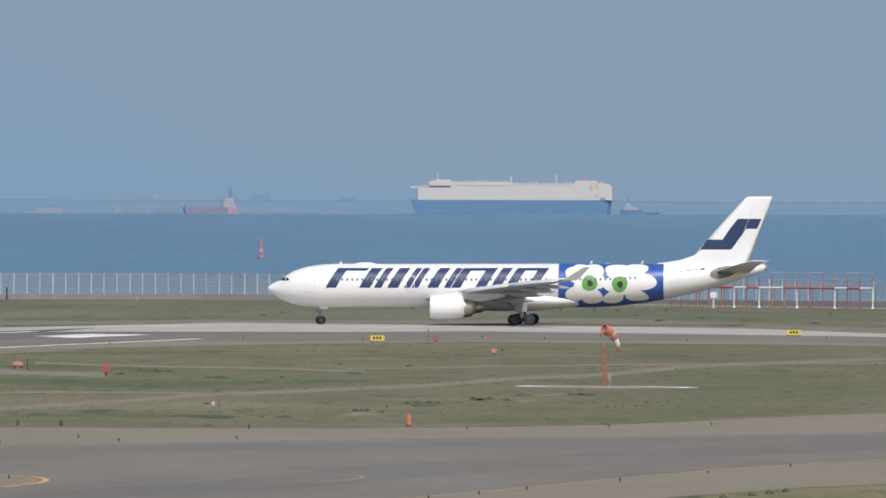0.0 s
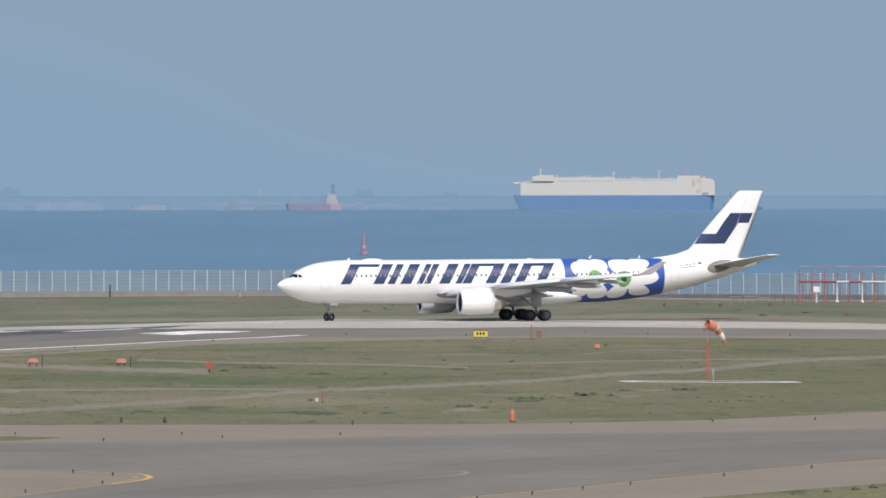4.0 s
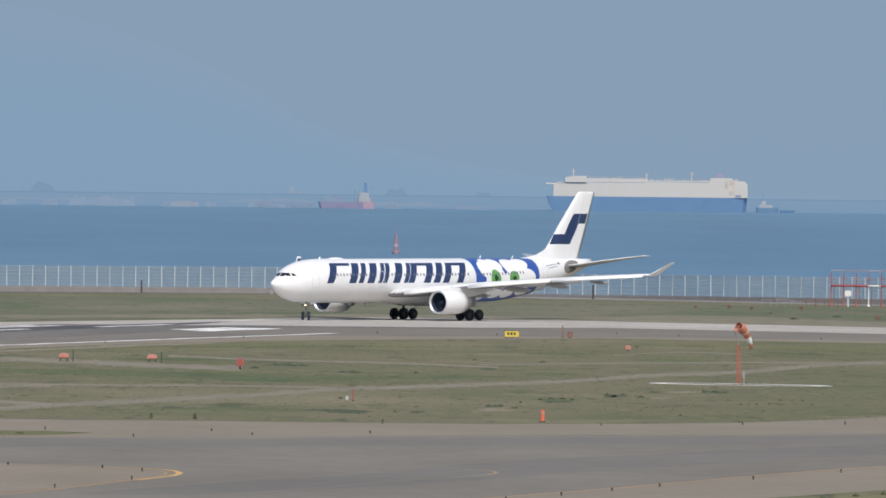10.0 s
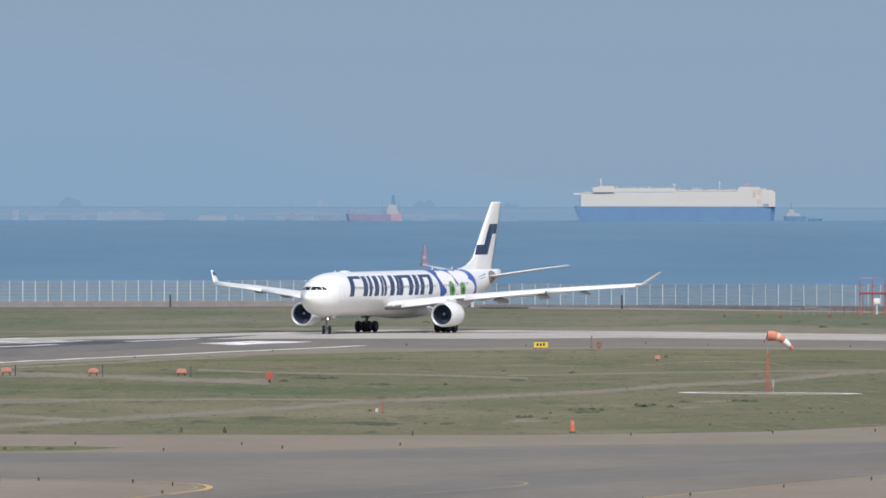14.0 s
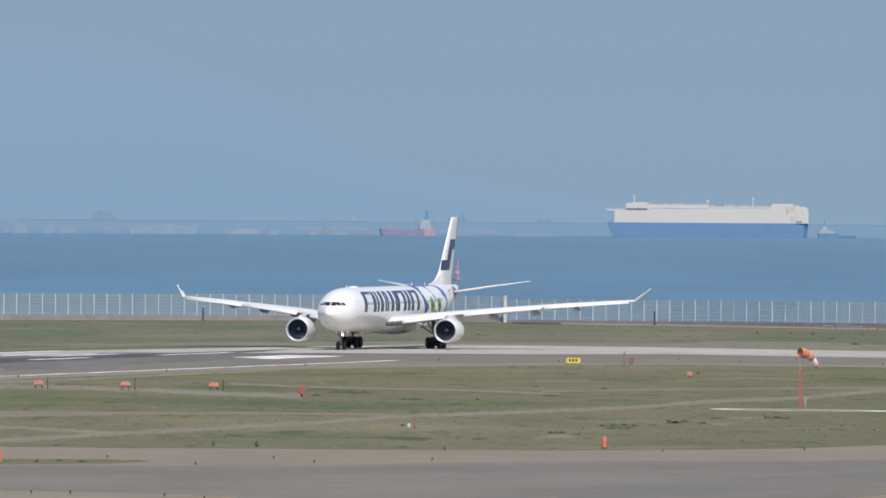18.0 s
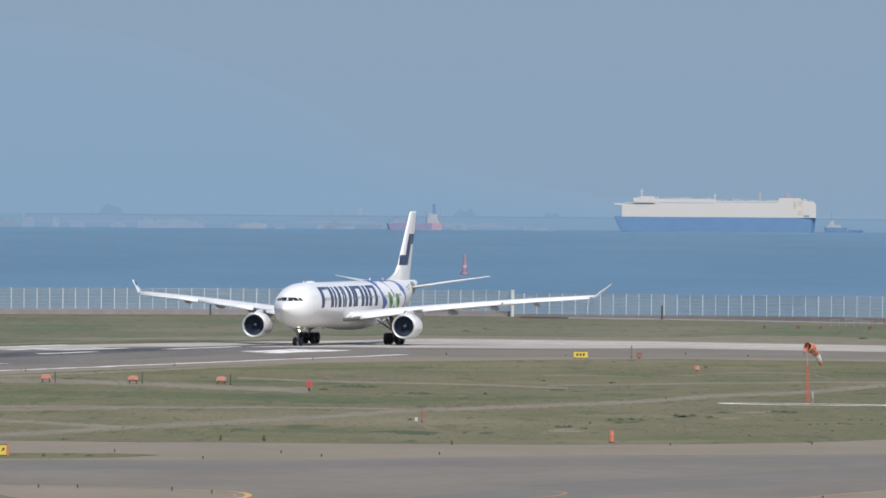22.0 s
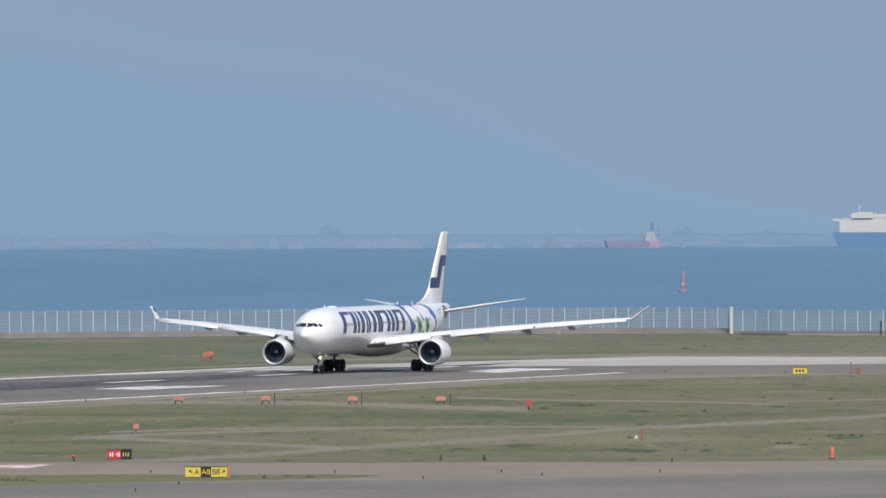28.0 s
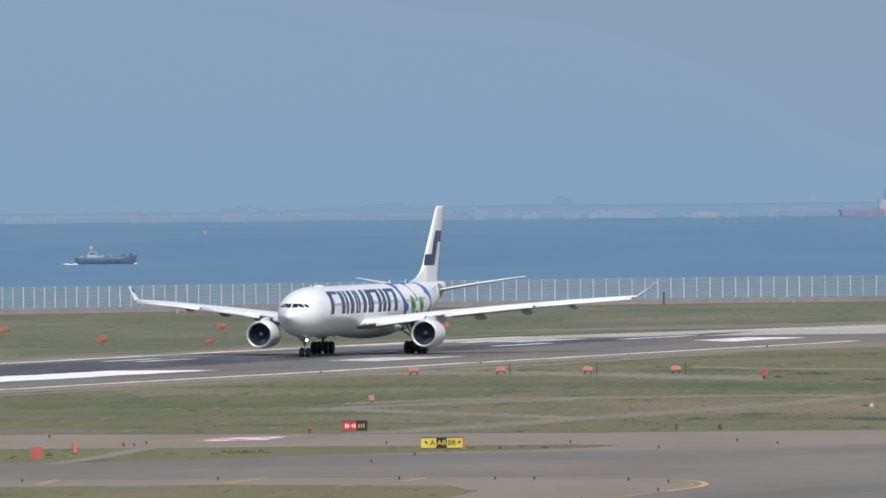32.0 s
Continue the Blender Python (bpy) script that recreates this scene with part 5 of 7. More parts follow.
nose_gear = part("nose_gear", bm, "strut", plane, "pale nose landing gear leg", smooth=True)
nose_gear.matrix_basis = pose(0, NG, 0)
for x in (-0.37, 0.37):
    wheels.append((wheel(0.525, 0.36, nose_gear, x, 0, 0.525), 0.525))
for x in (-0.28, 0.28):
    bm = bmesh.new()
    lathe(bm, [(0.02, 0.42), (0.10, 0.40), (0.13, 0.3), (0.08, 0.12)], "Y", 14, (x, NG, 1.85))
    part("taxi_light", bm, "lamp" if x < 0 else "lip", plane, "lit warm white taxi light" if x < 0 else "unlit taxi light", smooth=True)
    # hood added only to block the lamp's glow from the side
    bm = bmesh.new()
    lathe(bm, [(0.145, 0.08), (0.155, 0.3), (0.155, 0.52), (0.14, 0.52), (0.14, 0.3), (0.13, 0.08)], "Y", 14, (x, NG, 1.85))
    part("taxi_light_hood", bm, "strut", plane, smooth=True)
for x in (-0.75, 0.75):
    bm = bmesh.new()
    box(bm, x - 0.02, x + 0.02, NG - 0.9, NG + 0.1, 1.95, 2.5)
    part("nose_gear_door", bm, "belly", plane, "pale nose gear door")

# ---- windsock ----
SOCK = (28.6, 1424.0)
sock_stand = thing("windsock", "orange and white windsock on a red lattice mast", "windsock", SOCK[0], SOCK[1], 0)
bm = bmesh.new()
for a in range(3):
    c, s = 0.22 * math.cos(a * 2.094), 0.22 * math.sin(a * 2.094)
    rod(bm, (c, s, 0), (c * 0.5, s * 0.5, 3.6), 0.055, 0.045, 6)
    c2, s2 = 0.22 * math.cos((a + 1) * 2.094), 0.22 * math.sin((a + 1) * 2.094)
    for k in range(7):
        z0, z1 = k * 0.5, k * 0.5 + 0.5
        f0, f1 = 1 - z0 / 7.2, 1 - z1 / 7.2
        p, q = ((c * f0, s * f0, z0), (c2 * f1, s2 * f1, z1))
        rod(bm, p, q, 0.03, 0.03, 4)
        rod(bm, (c * f0, s * f0, z0), (c2 * f0, s2 * f0, z0), 0.03, 0.03, 4)
part("mast", bm, "faded", sock_stand, "faded orange-red lattice mast")
bm = bmesh.new()
rod(bm, (0, 0, 3.5), (0, 0, 5.3), 0.035, 0.03, 6)
part("mast_top", bm, "grey", sock_stand, "thin grey mast top")
bm = bmesh.new()
lathe(bm, [(0.46, -0.04), (0.50, 0.0), (0.46, 0.04), (0.42, 0.0), (0.46, -0.04)], "Y", 16)
rod(bm, (0, 0, -0.5), (0, 0, 0.5), 0.03, 0.03, 5)
swivel = part("swivel_ring", bm, "salmon", sock_stand, "orange swivel ring holding the sock mouth")
ENDS = (0.0, 0.75, 1.05, 1.55, 2.25, 2.65)
R = [0.47, 0.42, 0.355, 0.28, 0.205, 0.13]


def sock_ring(y, r):
    """A ring of the sagging sock, y metres from its mouth: the cloth stands out at first, then droops."""
    def rise(q):
        return 0.36 * math.sin(math.pi * min(max(q / 2.65, 0.0), 1.0) ** 0.8)
    lean = math.atan((rise(y + 0.02) - rise(y - 0.02)) / 0.04)
    return [(r * math.cos(a), y - r * math.sin(a) * math.sin(lean), rise(y) + r * math.sin(a) * math.cos(lean)) for a in [2 * math.pi * i / 18 for i in range(18)]]


for k in range(5):
    bm = bmesh.new()
    outer, inner = [], []
    for i in range(5):
        y = ENDS[k] + (ENDS[k + 1] - ENDS[k]) * i / 4
        r = R[k] + (R[k + 1] - R[k]) * i / 4 + 0.02 * math.sin(math.pi * i / 4)
        outer.append(sock_ring(y, r))
        inner.append(sock_ring(y, r - 0.014))
    loft(bm, outer + inner[::-1], caps=False)
    part("sock_band", bm, ("sock_orange", "sock_pale", "sock_orange", "white", "sock_orange")[k], swivel, ("orange cloth band", "bleached cloth band", "orange cloth band", "white cloth band", "orange cloth tip")[k], smooth=True)
bm = bmesh.new()
box(bm, 0.42, 0.62, -0.15, 0.15, 0.45, 1.1)
rod(bm, (0.55, 0, 0), (0.55, 0, 0.4), 0.06, 0.06, 6)
single("control_box", bm, "strut", "grey control box on a post beside the windsock", "box").matrix_basis = pose(SOCK[0], SOCK[1], 0)


# ---- approach slope lights, boxes, posts ----
papi = thing("slope_light_unit", "orange approach slope light unit on short legs", "runway light", -26.95, 1519, 0, group="approach slope lights")
bm = bmesh.new()
loft(bm, [[(-0.36, y, 0.34), (0.36, y, 0.34), (0.40, y, 0.50), (-0.40, y, 0.50)] for y in (-0.6, 0.6)])
part("housing", bm, "salmon", papi)
bm = bmesh.new()
hood = [(-0.50, 0.44), (-0.49, 0.56), (-0.43, 0.68), (-0.30, 0.76), (-0.1, 0.79), (0.1, 0.79), (0.30, 0.76), (0.43, 0.68), (0.49, 0.56), (0.50, 0.44)]
loft(bm, [[(x * k, y, z - (1 - k) * 0.2 + 0.04 * (y > 0)) for x, z in hood] for y, k in ((-0.68, 0.94), (-0.62, 1.0), (0.62, 1.0), (0.68, 0.94))])
part("hood", bm, "salmon", papi, "rounded orange hood")
for x in (-0.22, 0.02, 0.26):
    bm = bmesh.new()
    lathe(bm, [(0.02, -0.02), (0.075, 0.0), (0.085, 0.04)], "Y", 10, (x, -0.64, 0.44))
    part("lens", bm, "window", papi, "dark lens")
for x in (-0.33, 0.33):
    for y in (-0.5, 0.5):
        bm = bmesh.new()
        rod(bm, (x, y, 0), (x, y, 0.38), 0.045, 0.045, 6)
        part("leg", bm, "darkgrey", papi, "dark leg")
bm = bmesh.new()
box(bm, -0.6, 0.6, -0.75, 0.75, 0, 0.08)
part("plinth", bm, "dirt", papi, "earth-stained plinth")
bm = bmesh.new()
rod(bm, (0, 0, 0), (0, 0, 1.0), 0.045, 0.045, 8)
rod(bm, (0, 0, 1.0), (0, 0, 1.12), 0.06, 0.05, 8)
unit_post = single("slope_light_post", bm, "darkgrey", "thin dark post beside an approach slope light", "post", "posts by the approach slope lights")
unit_post.matrix_basis = pose(-26.0, 1517, 0)
for x, y in ((-35.65, 1521), (-44.3, 1525), (-52.95, 1527)):
    copy_thing(papi, pose(x, y, 0))
    if x > -50:
        copy_thing(unit_post, pose(x + 0.95, y - 2, 0))


def cabinet(name, x, y, w, d, h, foot, mat, label, category, stem="darkgrey"):
    """A small box on a foot, with a lid and a face plate of its own."""
    ob = thing(name, label, category, x, y, 0)
    bm = bmesh.new()
    e = min(w, h) * 0.12
    prof = [(-w / 2, foot), (w / 2, foot), (w / 2, h - e), (w / 2 - e, h), (-w / 2 + e, h), (-w / 2, h - e)]
    loft(bm, [[(px, -d / 2, pz) for px, pz in prof], [(px, d / 2, pz) for px, pz in prof]])
    part("housing", bm, mat, ob)
    if foot > 0:
        bm = bmesh.new()
        rod(bm, (0, 0, 0), (0, 0, foot), w * 0.18, w * 0.14, 8)
        part("stem", bm, stem, ob, "short stem")
    bm = bmesh.new()
    box(bm, -w * 0.35, w * 0.35, -d / 2 - 0.03, -d / 2, foot + (h - foot) * 0.25, foot + (h - foot) * 0.7)
    part("face_plate", bm, mat, ob)
    return ob


cabinet("equipment_box", -17.85, 1480, 0.6, 0.5, 1.02, 0.32, "redbox", "dark red equipment box on a stem beside the runway", "box")
cabinet("equipment_box", -65.8, 1113, 0.8, 0.7, 0.8, 0.0, "red", "faded red equipment box beside the taxiway", "box")
cabinet("equipment_box", 16.2, 1758, 0.6, 0.5, 0.7, 0.1, "dull", "dull red equipment box beside the runway entry", "box")
cabinet("equipment_box", 21.4, 1650, 0.56, 0.5, 0.6, 0.15, "salmon", "small orange box in the grass", "box")
cabinet("equipment_box", -50.9, 1360, 0.48, 0.4, 0.6, 0.15, "salmon", "small orange box in the grass", "box")
for x, y, w, h in ((-62, 1892, 1.35, 1.5), (-99.1, 1806, 1.25, 1.15), (-90.8, 1927, 1.1, 1.35), (-116.8, 1910, 1.1, 1.3), (-85.2, 1779, 0.9, 1.1), (41, 2106, 0.55, 0.6), (43.8, 2094, 0.55, 0.6), (50.6, 2100, 0.6, 0.7), (57.5, 1979, 0.7, 0.65), (36.5, 2110, 0.4, 0.5), (71, 2050, 0.6, 0.6)):
    ob = thing("approach_light", "orange approach light head on a short frame in the grass", "runway light", x, y, 0, group="approach lights")
    bm = bmesh.new()
    lean = 0.12 * math.sin(x * 3.1)
    loft(bm, [[(-w * 0.5, y, h * (0.46 + lean)), (w * 0.1, y, h * 0.48), (w * 0.12, y, h * 0.8), (-w * 0.2, y, h * (0.9 + lean)), (-w * 0.46, y, h * (0.78 + lean))] for y in (-0.2, 0.2)])
    lathe(bm, [(0.05, -0.3), (w * 0.26, -0.28), (w * 0.3, 0.0), (w * 0.2, 0.25)], "Y", 10, (w * 0.28, 0, h * 0.72))
    part("lamp_head", bm, "faded" if x < 0 else "dull", ob, "orange lamp head")
    for k in (-1, 1):
        bm = bmesh.new()
        rod(bm, (k * w * 0.22, 0, 0), (k * w * 0.22, 0, h * 0.5), 0.05, 0.05, 6)
        part("leg", bm, "faded" if x < 0 else "dull", ob)


def post(x, y, w, h, mat, label, cap=None):
    ob = thing("marker_post", label, "post", x, y, 0)
    bm = bmesh.new()
    lathe(bm, [(w * 0.55, 0), (w * 0.5, 0.08), (w * 0.46, h * 0.9), (w * 0.36, h), (0.01, h + 0.02)], "Z", 10)
    part("shaft", bm, mat, ob, smooth=True)
    bm = bmesh.new()
    lathe(bm, [(w * 0.7, 0), (w * 0.7, 0.07), (w * 0.5, 0.1)], "Z", 10)
    part("base", bm, "darkgrey", ob)
    if cap:
        bm = bmesh.new()
        lathe(bm, [(w * 0.485, h * 0.62), (w * 0.475, h * 0.86)], "Z", 10)
        part("sleeve", bm, cap, ob, "pale reflective sleeve")
    return ob


post(9.05, 1208, 0.36, 0.95, "orange", "stout orange marker post at the edge of the taxiway", "salmon")
post(-63.9, 1128, 0.34, 0.95, "orange", "orange marker post beside the taxiway", "salmon")
post(-6.2, 1300, 0.12, 1.0, "redbox", "thin red marker post in the grass", None)
post(15.4, 1763, 0.16, 1.4, "dull", "thin red marker post beside the runway entry", None)
cabinet("cable_marker", -6.7, 1306, 0.24, 0.2, 0.32, 0.0, "post", "small pale cable marker in the grass", "marker")
for x, y, h in ((-61.8, 1155.4, 0.34), (-61.2, 1159, 0.22), (-60.6, 1165, 0.26), (-50.0, 1206, 0.5)):
    ob = thing("stop_light", "small red stop bar light on a stem", "edge light", x, y, 0, group="stop bar lights")
    bm = bmesh.new()
    rod(bm, (0, 0, 0), (0, 0, h * 0.6), 0.05, 0.05, 6)
    part("stem", bm, "darkgrey", ob)
    bm = bmesh.new()
    lathe(bm, [(0.06, h * 0.5), (0.2 * h / 0.5, h * 0.72), (0.2 * h / 0.5, h * 0.95), (0.03, h)], "Z", 10)
    part("lamp_head", bm, "red", ob, "red lamp head", smooth=True)


# ---- signs ----
def letters(text, size, x, z, mat, parent, y):
    cu = bpy.data.curves.new("lettering", "FONT")
    cu.body, cu.size, cu.align_x, cu.align_y, cu.extrude = text, size, "CENTER", "CENTER", 0.004
    tmp = new("lettering", cu)
    me = bpy.data.meshes.new_from_object(tmp.evaluated_get(bpy.context.evaluated_depsgraph_get()))
    bpy.data.objects.remove(tmp)
    me.materials.clear()
    me.materials.append(M[mat])
    ob = new("lettering", me)
    ob.parent = parent
    ob.matrix_basis = pose(x, y, z, 90, 0, 0)
    return ob


def arrow(x, z, size, turn, mat, parent, y):
    bm = bmesh.new()
    c, s = math.cos(turn), math.sin(turn)
    for poly in (((-0.5, -0.09), (0.2, -0.09), (0.2, 0.09), (-0.5, 0.09)), ((0.05, -0.36), (0.55, 0.0), (0.05, 0.36))):
        bm.faces.new([bm.verts.new((x + size * (px * c - pz * s), y, z + size * (px * s + pz * c))) for px, pz in poly])
    part("arrow", bm, mat, parent)


def guidance_sign(x, y, w, h, z0, panels, label, end=None):
    ob = thing("guidance_sign", label, "sign", x, y, 0, group="airfield guidance signs")
    x0 = -w / 2
    for share, mat in panels:
        bm = bmesh.new()
        box(bm, x0, x0 + w * share - 0.01, -0.13, 0.13, z0, z0 + h)
        part("panel", bm, mat, ob, M[mat].name.replace("_", " ") + " panel")
        x0 += w * share
    bm = bmesh.new()
    box(bm, -w / 2 - 0.04, w / 2 + 0.04, -0.15, 0.15, z0 + h, z0 + h + 0.05)
    box(bm, -w / 2 - 0.04, w / 2 + 0.04, -0.15, 0.15, z0 - 0.05, z0)
    part("frame", bm, "darkgrey", ob)
    n = max(2, int(w / 0.8) + 1)
    for k in range(n):
        bm = bmesh.new()
        lx = -w / 2 + 0.15 + (w - 0.3) * k / (n - 1)
        rod(bm, (lx, 0, 0), (lx, 0, z0), 0.05, 0.05, 6)
        part("leg", bm, "darkgrey", ob)
    if end:
        bm = bmesh.new()
        box(bm, w / 2 + 0.04, w / 2 + 0.16, -0.15, 0.15, z0 - 0.05, z0 + h + 0.05)
        part("end_cap", bm, end, ob, "orange end cap")
    return ob


sg = guidance_sign(-37.35, 1135, 3.05, 0.72, 0.08, ((0.37, "yellow"), (0.25, "black"), (0.38, "yellow")), "yellow and black taxiway guidance sign with letters and arrows", "orange")
arrow(-1.12, 0.46, 0.34, radians(135), "black", sg, -0.142)
letters("A", 0.56, -0.68, 0.43, "black", sg, -0.142)
letters("A8", 0.56, -0.02, 0.43, "yellow", sg, -0.142)
letters("B8", 0.56, 0.72, 0.43, "black", sg, -0.142)
arrow(1.26, 0.46, 0.34, radians(45), "black", sg, -0.142)
sg = guidance_sign(-46.75, 1214, 1.95, 0.74, 0.04, ((0.56, "redsign"), (0.44, "black")), "red and black runway holding sign with white figures", None)
bm = bmesh.new()
for x0, x1, z0, z1 in ((-0.76, -0.65, 0.24, 0.56), (-0.57, -0.48, 0.24, 0.56), (-0.38, -0.27, 0.37, 0.43), (-0.19, -0.13, 0.24, 0.56), (-0.05, 0.04, 0.24, 0.56)):
    box(bm, x0, x1, -0.146, -0.138, z0, z1)
part("lettering_bar", bm, "white", sg, "white bars in place of figures")
bm = bmesh.new()
for x0, x1 in ((0.28, 0.35), (0.48, 0.54), (0.66, 0.73)):
    box(bm, x0, x1, -0.146, -0.138, 0.24, 0.56)
part("lettering_bar", bm, "yellow", sg, "yellow bars in place of figures")
for x, y, w in ((9.55, 1750, 1.6), (58.8, 1818, 1.65)):
    sg = guidance_sign(x, y, w, 0.66, 0.18, ((1.0, "yellow"),), "yellow taxiway guidance sign beside the runway entry")
    bm = bmesh.new()
    for k in range(3):
        box(bm, -0.5 + 0.36 * k, -0.28 + 0.36 * k, -0.146, -0.138, 0.38, 0.66)
    part("lettering_bar", bm, "black", sg, "dark bars in place of figures")
sg = thing("hazard_board", "bright orange board on short legs in the near grass", "board", 9.72, 863.8, 0)
bm = bmesh.new()
box(bm, -1.22, 1.22, -0.04, 0.04, 0.06, 0.94)
part("panel", bm, "orange", sg)
for x in (-1.18, 0, 1.18):
    bm = bmesh.new()
    box(bm, x - 0.05, x + 0.05, 0.04, 0.1, 0.04, 0.96)
    part("batten", bm, "orange", sg)
for x in (-0.9, -0.35, 0.25, 0.85):
    bm = bmesh.new()
    rod(bm, (x, 0.1, 0), (x, 0.1, 0.5), 0.04, 0.04, 6)
    part("leg", bm, "black", sg, "dark leg")


# ---- localizer aerials before the seawall ----
loc = thing("localizer_array", "red and white localizer aerial array on steel frames", "antenna array", 0, 0, 0)
COUNT = 15
for k in range(COUNT):
    x, y = 56.5 + k * 1.72, 2170 - k * 1.2
    bm = bmesh.new()
    rod(bm, (x, y, 0), (x, y, 2.75), 0.09, 0.08, 6)
    rod(bm, (x, y + 2.2, 0), (x, y, 2.4), 0.05, 0.05, 5)
    rod(bm, (x, y, 0), (x, y, 0.25), 0.22, 0.2, 8)
    part("mast", bm, "white" if k in (3, 5, 8, 11, 14) else "faded", loc, "painted steel mast")
    if k % 3 != 1:
        bm = bmesh.new()
        rod(bm, (x + 0.5, y + 3, 0), (x + 0.5, y + 3, 2.9), 0.05, 0.05, 6)
        part("rear_mast", bm, "dull", loc)
    bm = bmesh.new()
    rod(bm, (x, y, 2.75), (x, y, 4.7), 0.06, 0.05, 6)
    part("upper_mast", bm, "red", loc)
    bm = bmesh.new()
    rod(bm, (x, y - 1.2, 3.9), (x, y + 1.2, 3.9), 0.05, 0.05, 5)
    for q in range(5):
        rod(bm, (x - 0.45 + 0.03 * q, y - 1.0 + 0.5 * q, 3.9), (x + 0.45 - 0.03 * q, y - 1.0 + 0.5 * q, 3.9), 0.035, 0.035, 5)
    part("aerial", bm, "faded", loc, "faded red dipole aerial")
for k in range(0, COUNT - 1):
    x0, y0, x1, y1 = 56.5 + k * 1.72, 2170 - k * 1.2, 56.5 + (k + 1) * 1.72, 2170 - (k + 1) * 1.2
    bm = bmesh.new()
    rod(bm, (x0, y0 - 0.15, 2.85), (x1, y1 - 0.15, 2.85), 0.16, 0.16, 6)
    part("beam", bm, "white" if k in (3, 5, 6, 11, 13) else "red", loc, "painted steel beam")
    bm = bmesh.new()
    rod(bm, (x0, y0 - 0.1, 5.0), (x1, y1 - 0.1, 5.0), 0.045, 0.045, 5)
    part("top_rail", bm, "salmon" if k % 3 else "sock_pale", loc)
cabinet("aerial_hut", 58.6, 2160, 0.85, 0.6, 2.25, 1.45, "white", "white electrical cabinet under the aerials", "box", "post")
for k, (x, y, h) in enumerate(((47, 2150, 0.9), (49, 2148, 1.0), (51, 2146, 0.8), (53, 2144, 1.0), (54.3, 2143, 1.1), (56, 2140, 1.0))):
    bm = bmesh.new()
    rod(bm, (x - 0.6, y, 0), (x - 0.6, y, h), 0.035, 0.035, 6)
    rod(bm, (x + 0.6, y, 0), (x + 0.6, y, h), 0.035, 0.035, 6)
    rod(bm, (x - 0.8, y, h), (x + 0.8, y, h), 0.035, 0.035, 6)
    single("monitor_frame", bm, "strut" if k < 3 else "dull", "low steel frame before the seawall", "frame", "monitor frames")


# ---- ships, buoys ----
def hull(bm, x0, x1, beam, z0, z1, rake0, rake1, flare=0.85, blunt=0.0):
    """A ship's hull from x0 to x1: narrow ends, sides flaring upward; rake: how far each end leans out at the top."""
    rings = []
    for z, w, k in ((z0, flare, 0.0), ((z0 + z1) / 2, 0.5 + flare / 2, 0.6), (z1, 1.0, 1.0)):
        a, b = x0 + rake0 * (1 - k), x1 - rake1 * (1 - k)
        L = b - a
        side = [(a, 0), (a + L * 0.008 * (1 - blunt), beam * (0.36 + 0.13 * blunt)), (a + L * 0.02, beam * (0.47 + 0.028 * blunt)), (a + L * 0.045, beam * 0.5), (b - L * 0.10, beam * 0.5), (b - L * 0.02, beam * 0.44), (b, beam * 0.3)]
        rings.append([(x, y * w, z) for x, y in side] + [(x, -y * w, z) for x, y in side[:0:-1]])
    loft(bm, rings)


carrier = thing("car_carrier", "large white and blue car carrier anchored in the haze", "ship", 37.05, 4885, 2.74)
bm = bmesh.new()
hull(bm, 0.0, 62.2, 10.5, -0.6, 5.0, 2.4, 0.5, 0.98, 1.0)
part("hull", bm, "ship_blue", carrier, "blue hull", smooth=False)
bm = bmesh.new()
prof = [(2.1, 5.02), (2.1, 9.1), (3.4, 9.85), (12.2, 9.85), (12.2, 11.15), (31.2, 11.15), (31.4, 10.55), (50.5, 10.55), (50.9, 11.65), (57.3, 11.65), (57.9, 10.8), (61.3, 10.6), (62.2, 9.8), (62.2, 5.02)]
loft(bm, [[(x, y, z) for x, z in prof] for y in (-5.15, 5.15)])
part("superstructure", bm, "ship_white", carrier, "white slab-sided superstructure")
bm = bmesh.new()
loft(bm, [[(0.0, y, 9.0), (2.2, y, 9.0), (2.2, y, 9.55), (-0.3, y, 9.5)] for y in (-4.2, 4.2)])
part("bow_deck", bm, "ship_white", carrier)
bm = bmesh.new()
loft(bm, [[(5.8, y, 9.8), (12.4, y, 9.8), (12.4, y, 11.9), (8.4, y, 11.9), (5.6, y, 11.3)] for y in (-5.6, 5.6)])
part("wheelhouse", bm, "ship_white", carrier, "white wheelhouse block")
# flat grey plate on the wall imitates the shade of a recess
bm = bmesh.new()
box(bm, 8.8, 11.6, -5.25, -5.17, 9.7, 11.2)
part("lifeboat_recess", bm, "haze_grey", carrier, "grey plate painted as a shaded recess below the wheelhouse")
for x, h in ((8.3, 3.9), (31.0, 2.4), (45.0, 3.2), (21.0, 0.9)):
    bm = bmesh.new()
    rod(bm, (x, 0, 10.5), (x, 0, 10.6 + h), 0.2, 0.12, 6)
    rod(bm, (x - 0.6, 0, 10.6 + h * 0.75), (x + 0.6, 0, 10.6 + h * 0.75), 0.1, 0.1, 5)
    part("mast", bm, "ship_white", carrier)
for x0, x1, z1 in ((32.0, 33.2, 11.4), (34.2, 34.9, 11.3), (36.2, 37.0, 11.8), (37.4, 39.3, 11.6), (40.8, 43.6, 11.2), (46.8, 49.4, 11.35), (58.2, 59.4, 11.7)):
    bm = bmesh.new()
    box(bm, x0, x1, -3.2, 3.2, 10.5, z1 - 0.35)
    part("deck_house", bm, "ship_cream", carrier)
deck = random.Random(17)
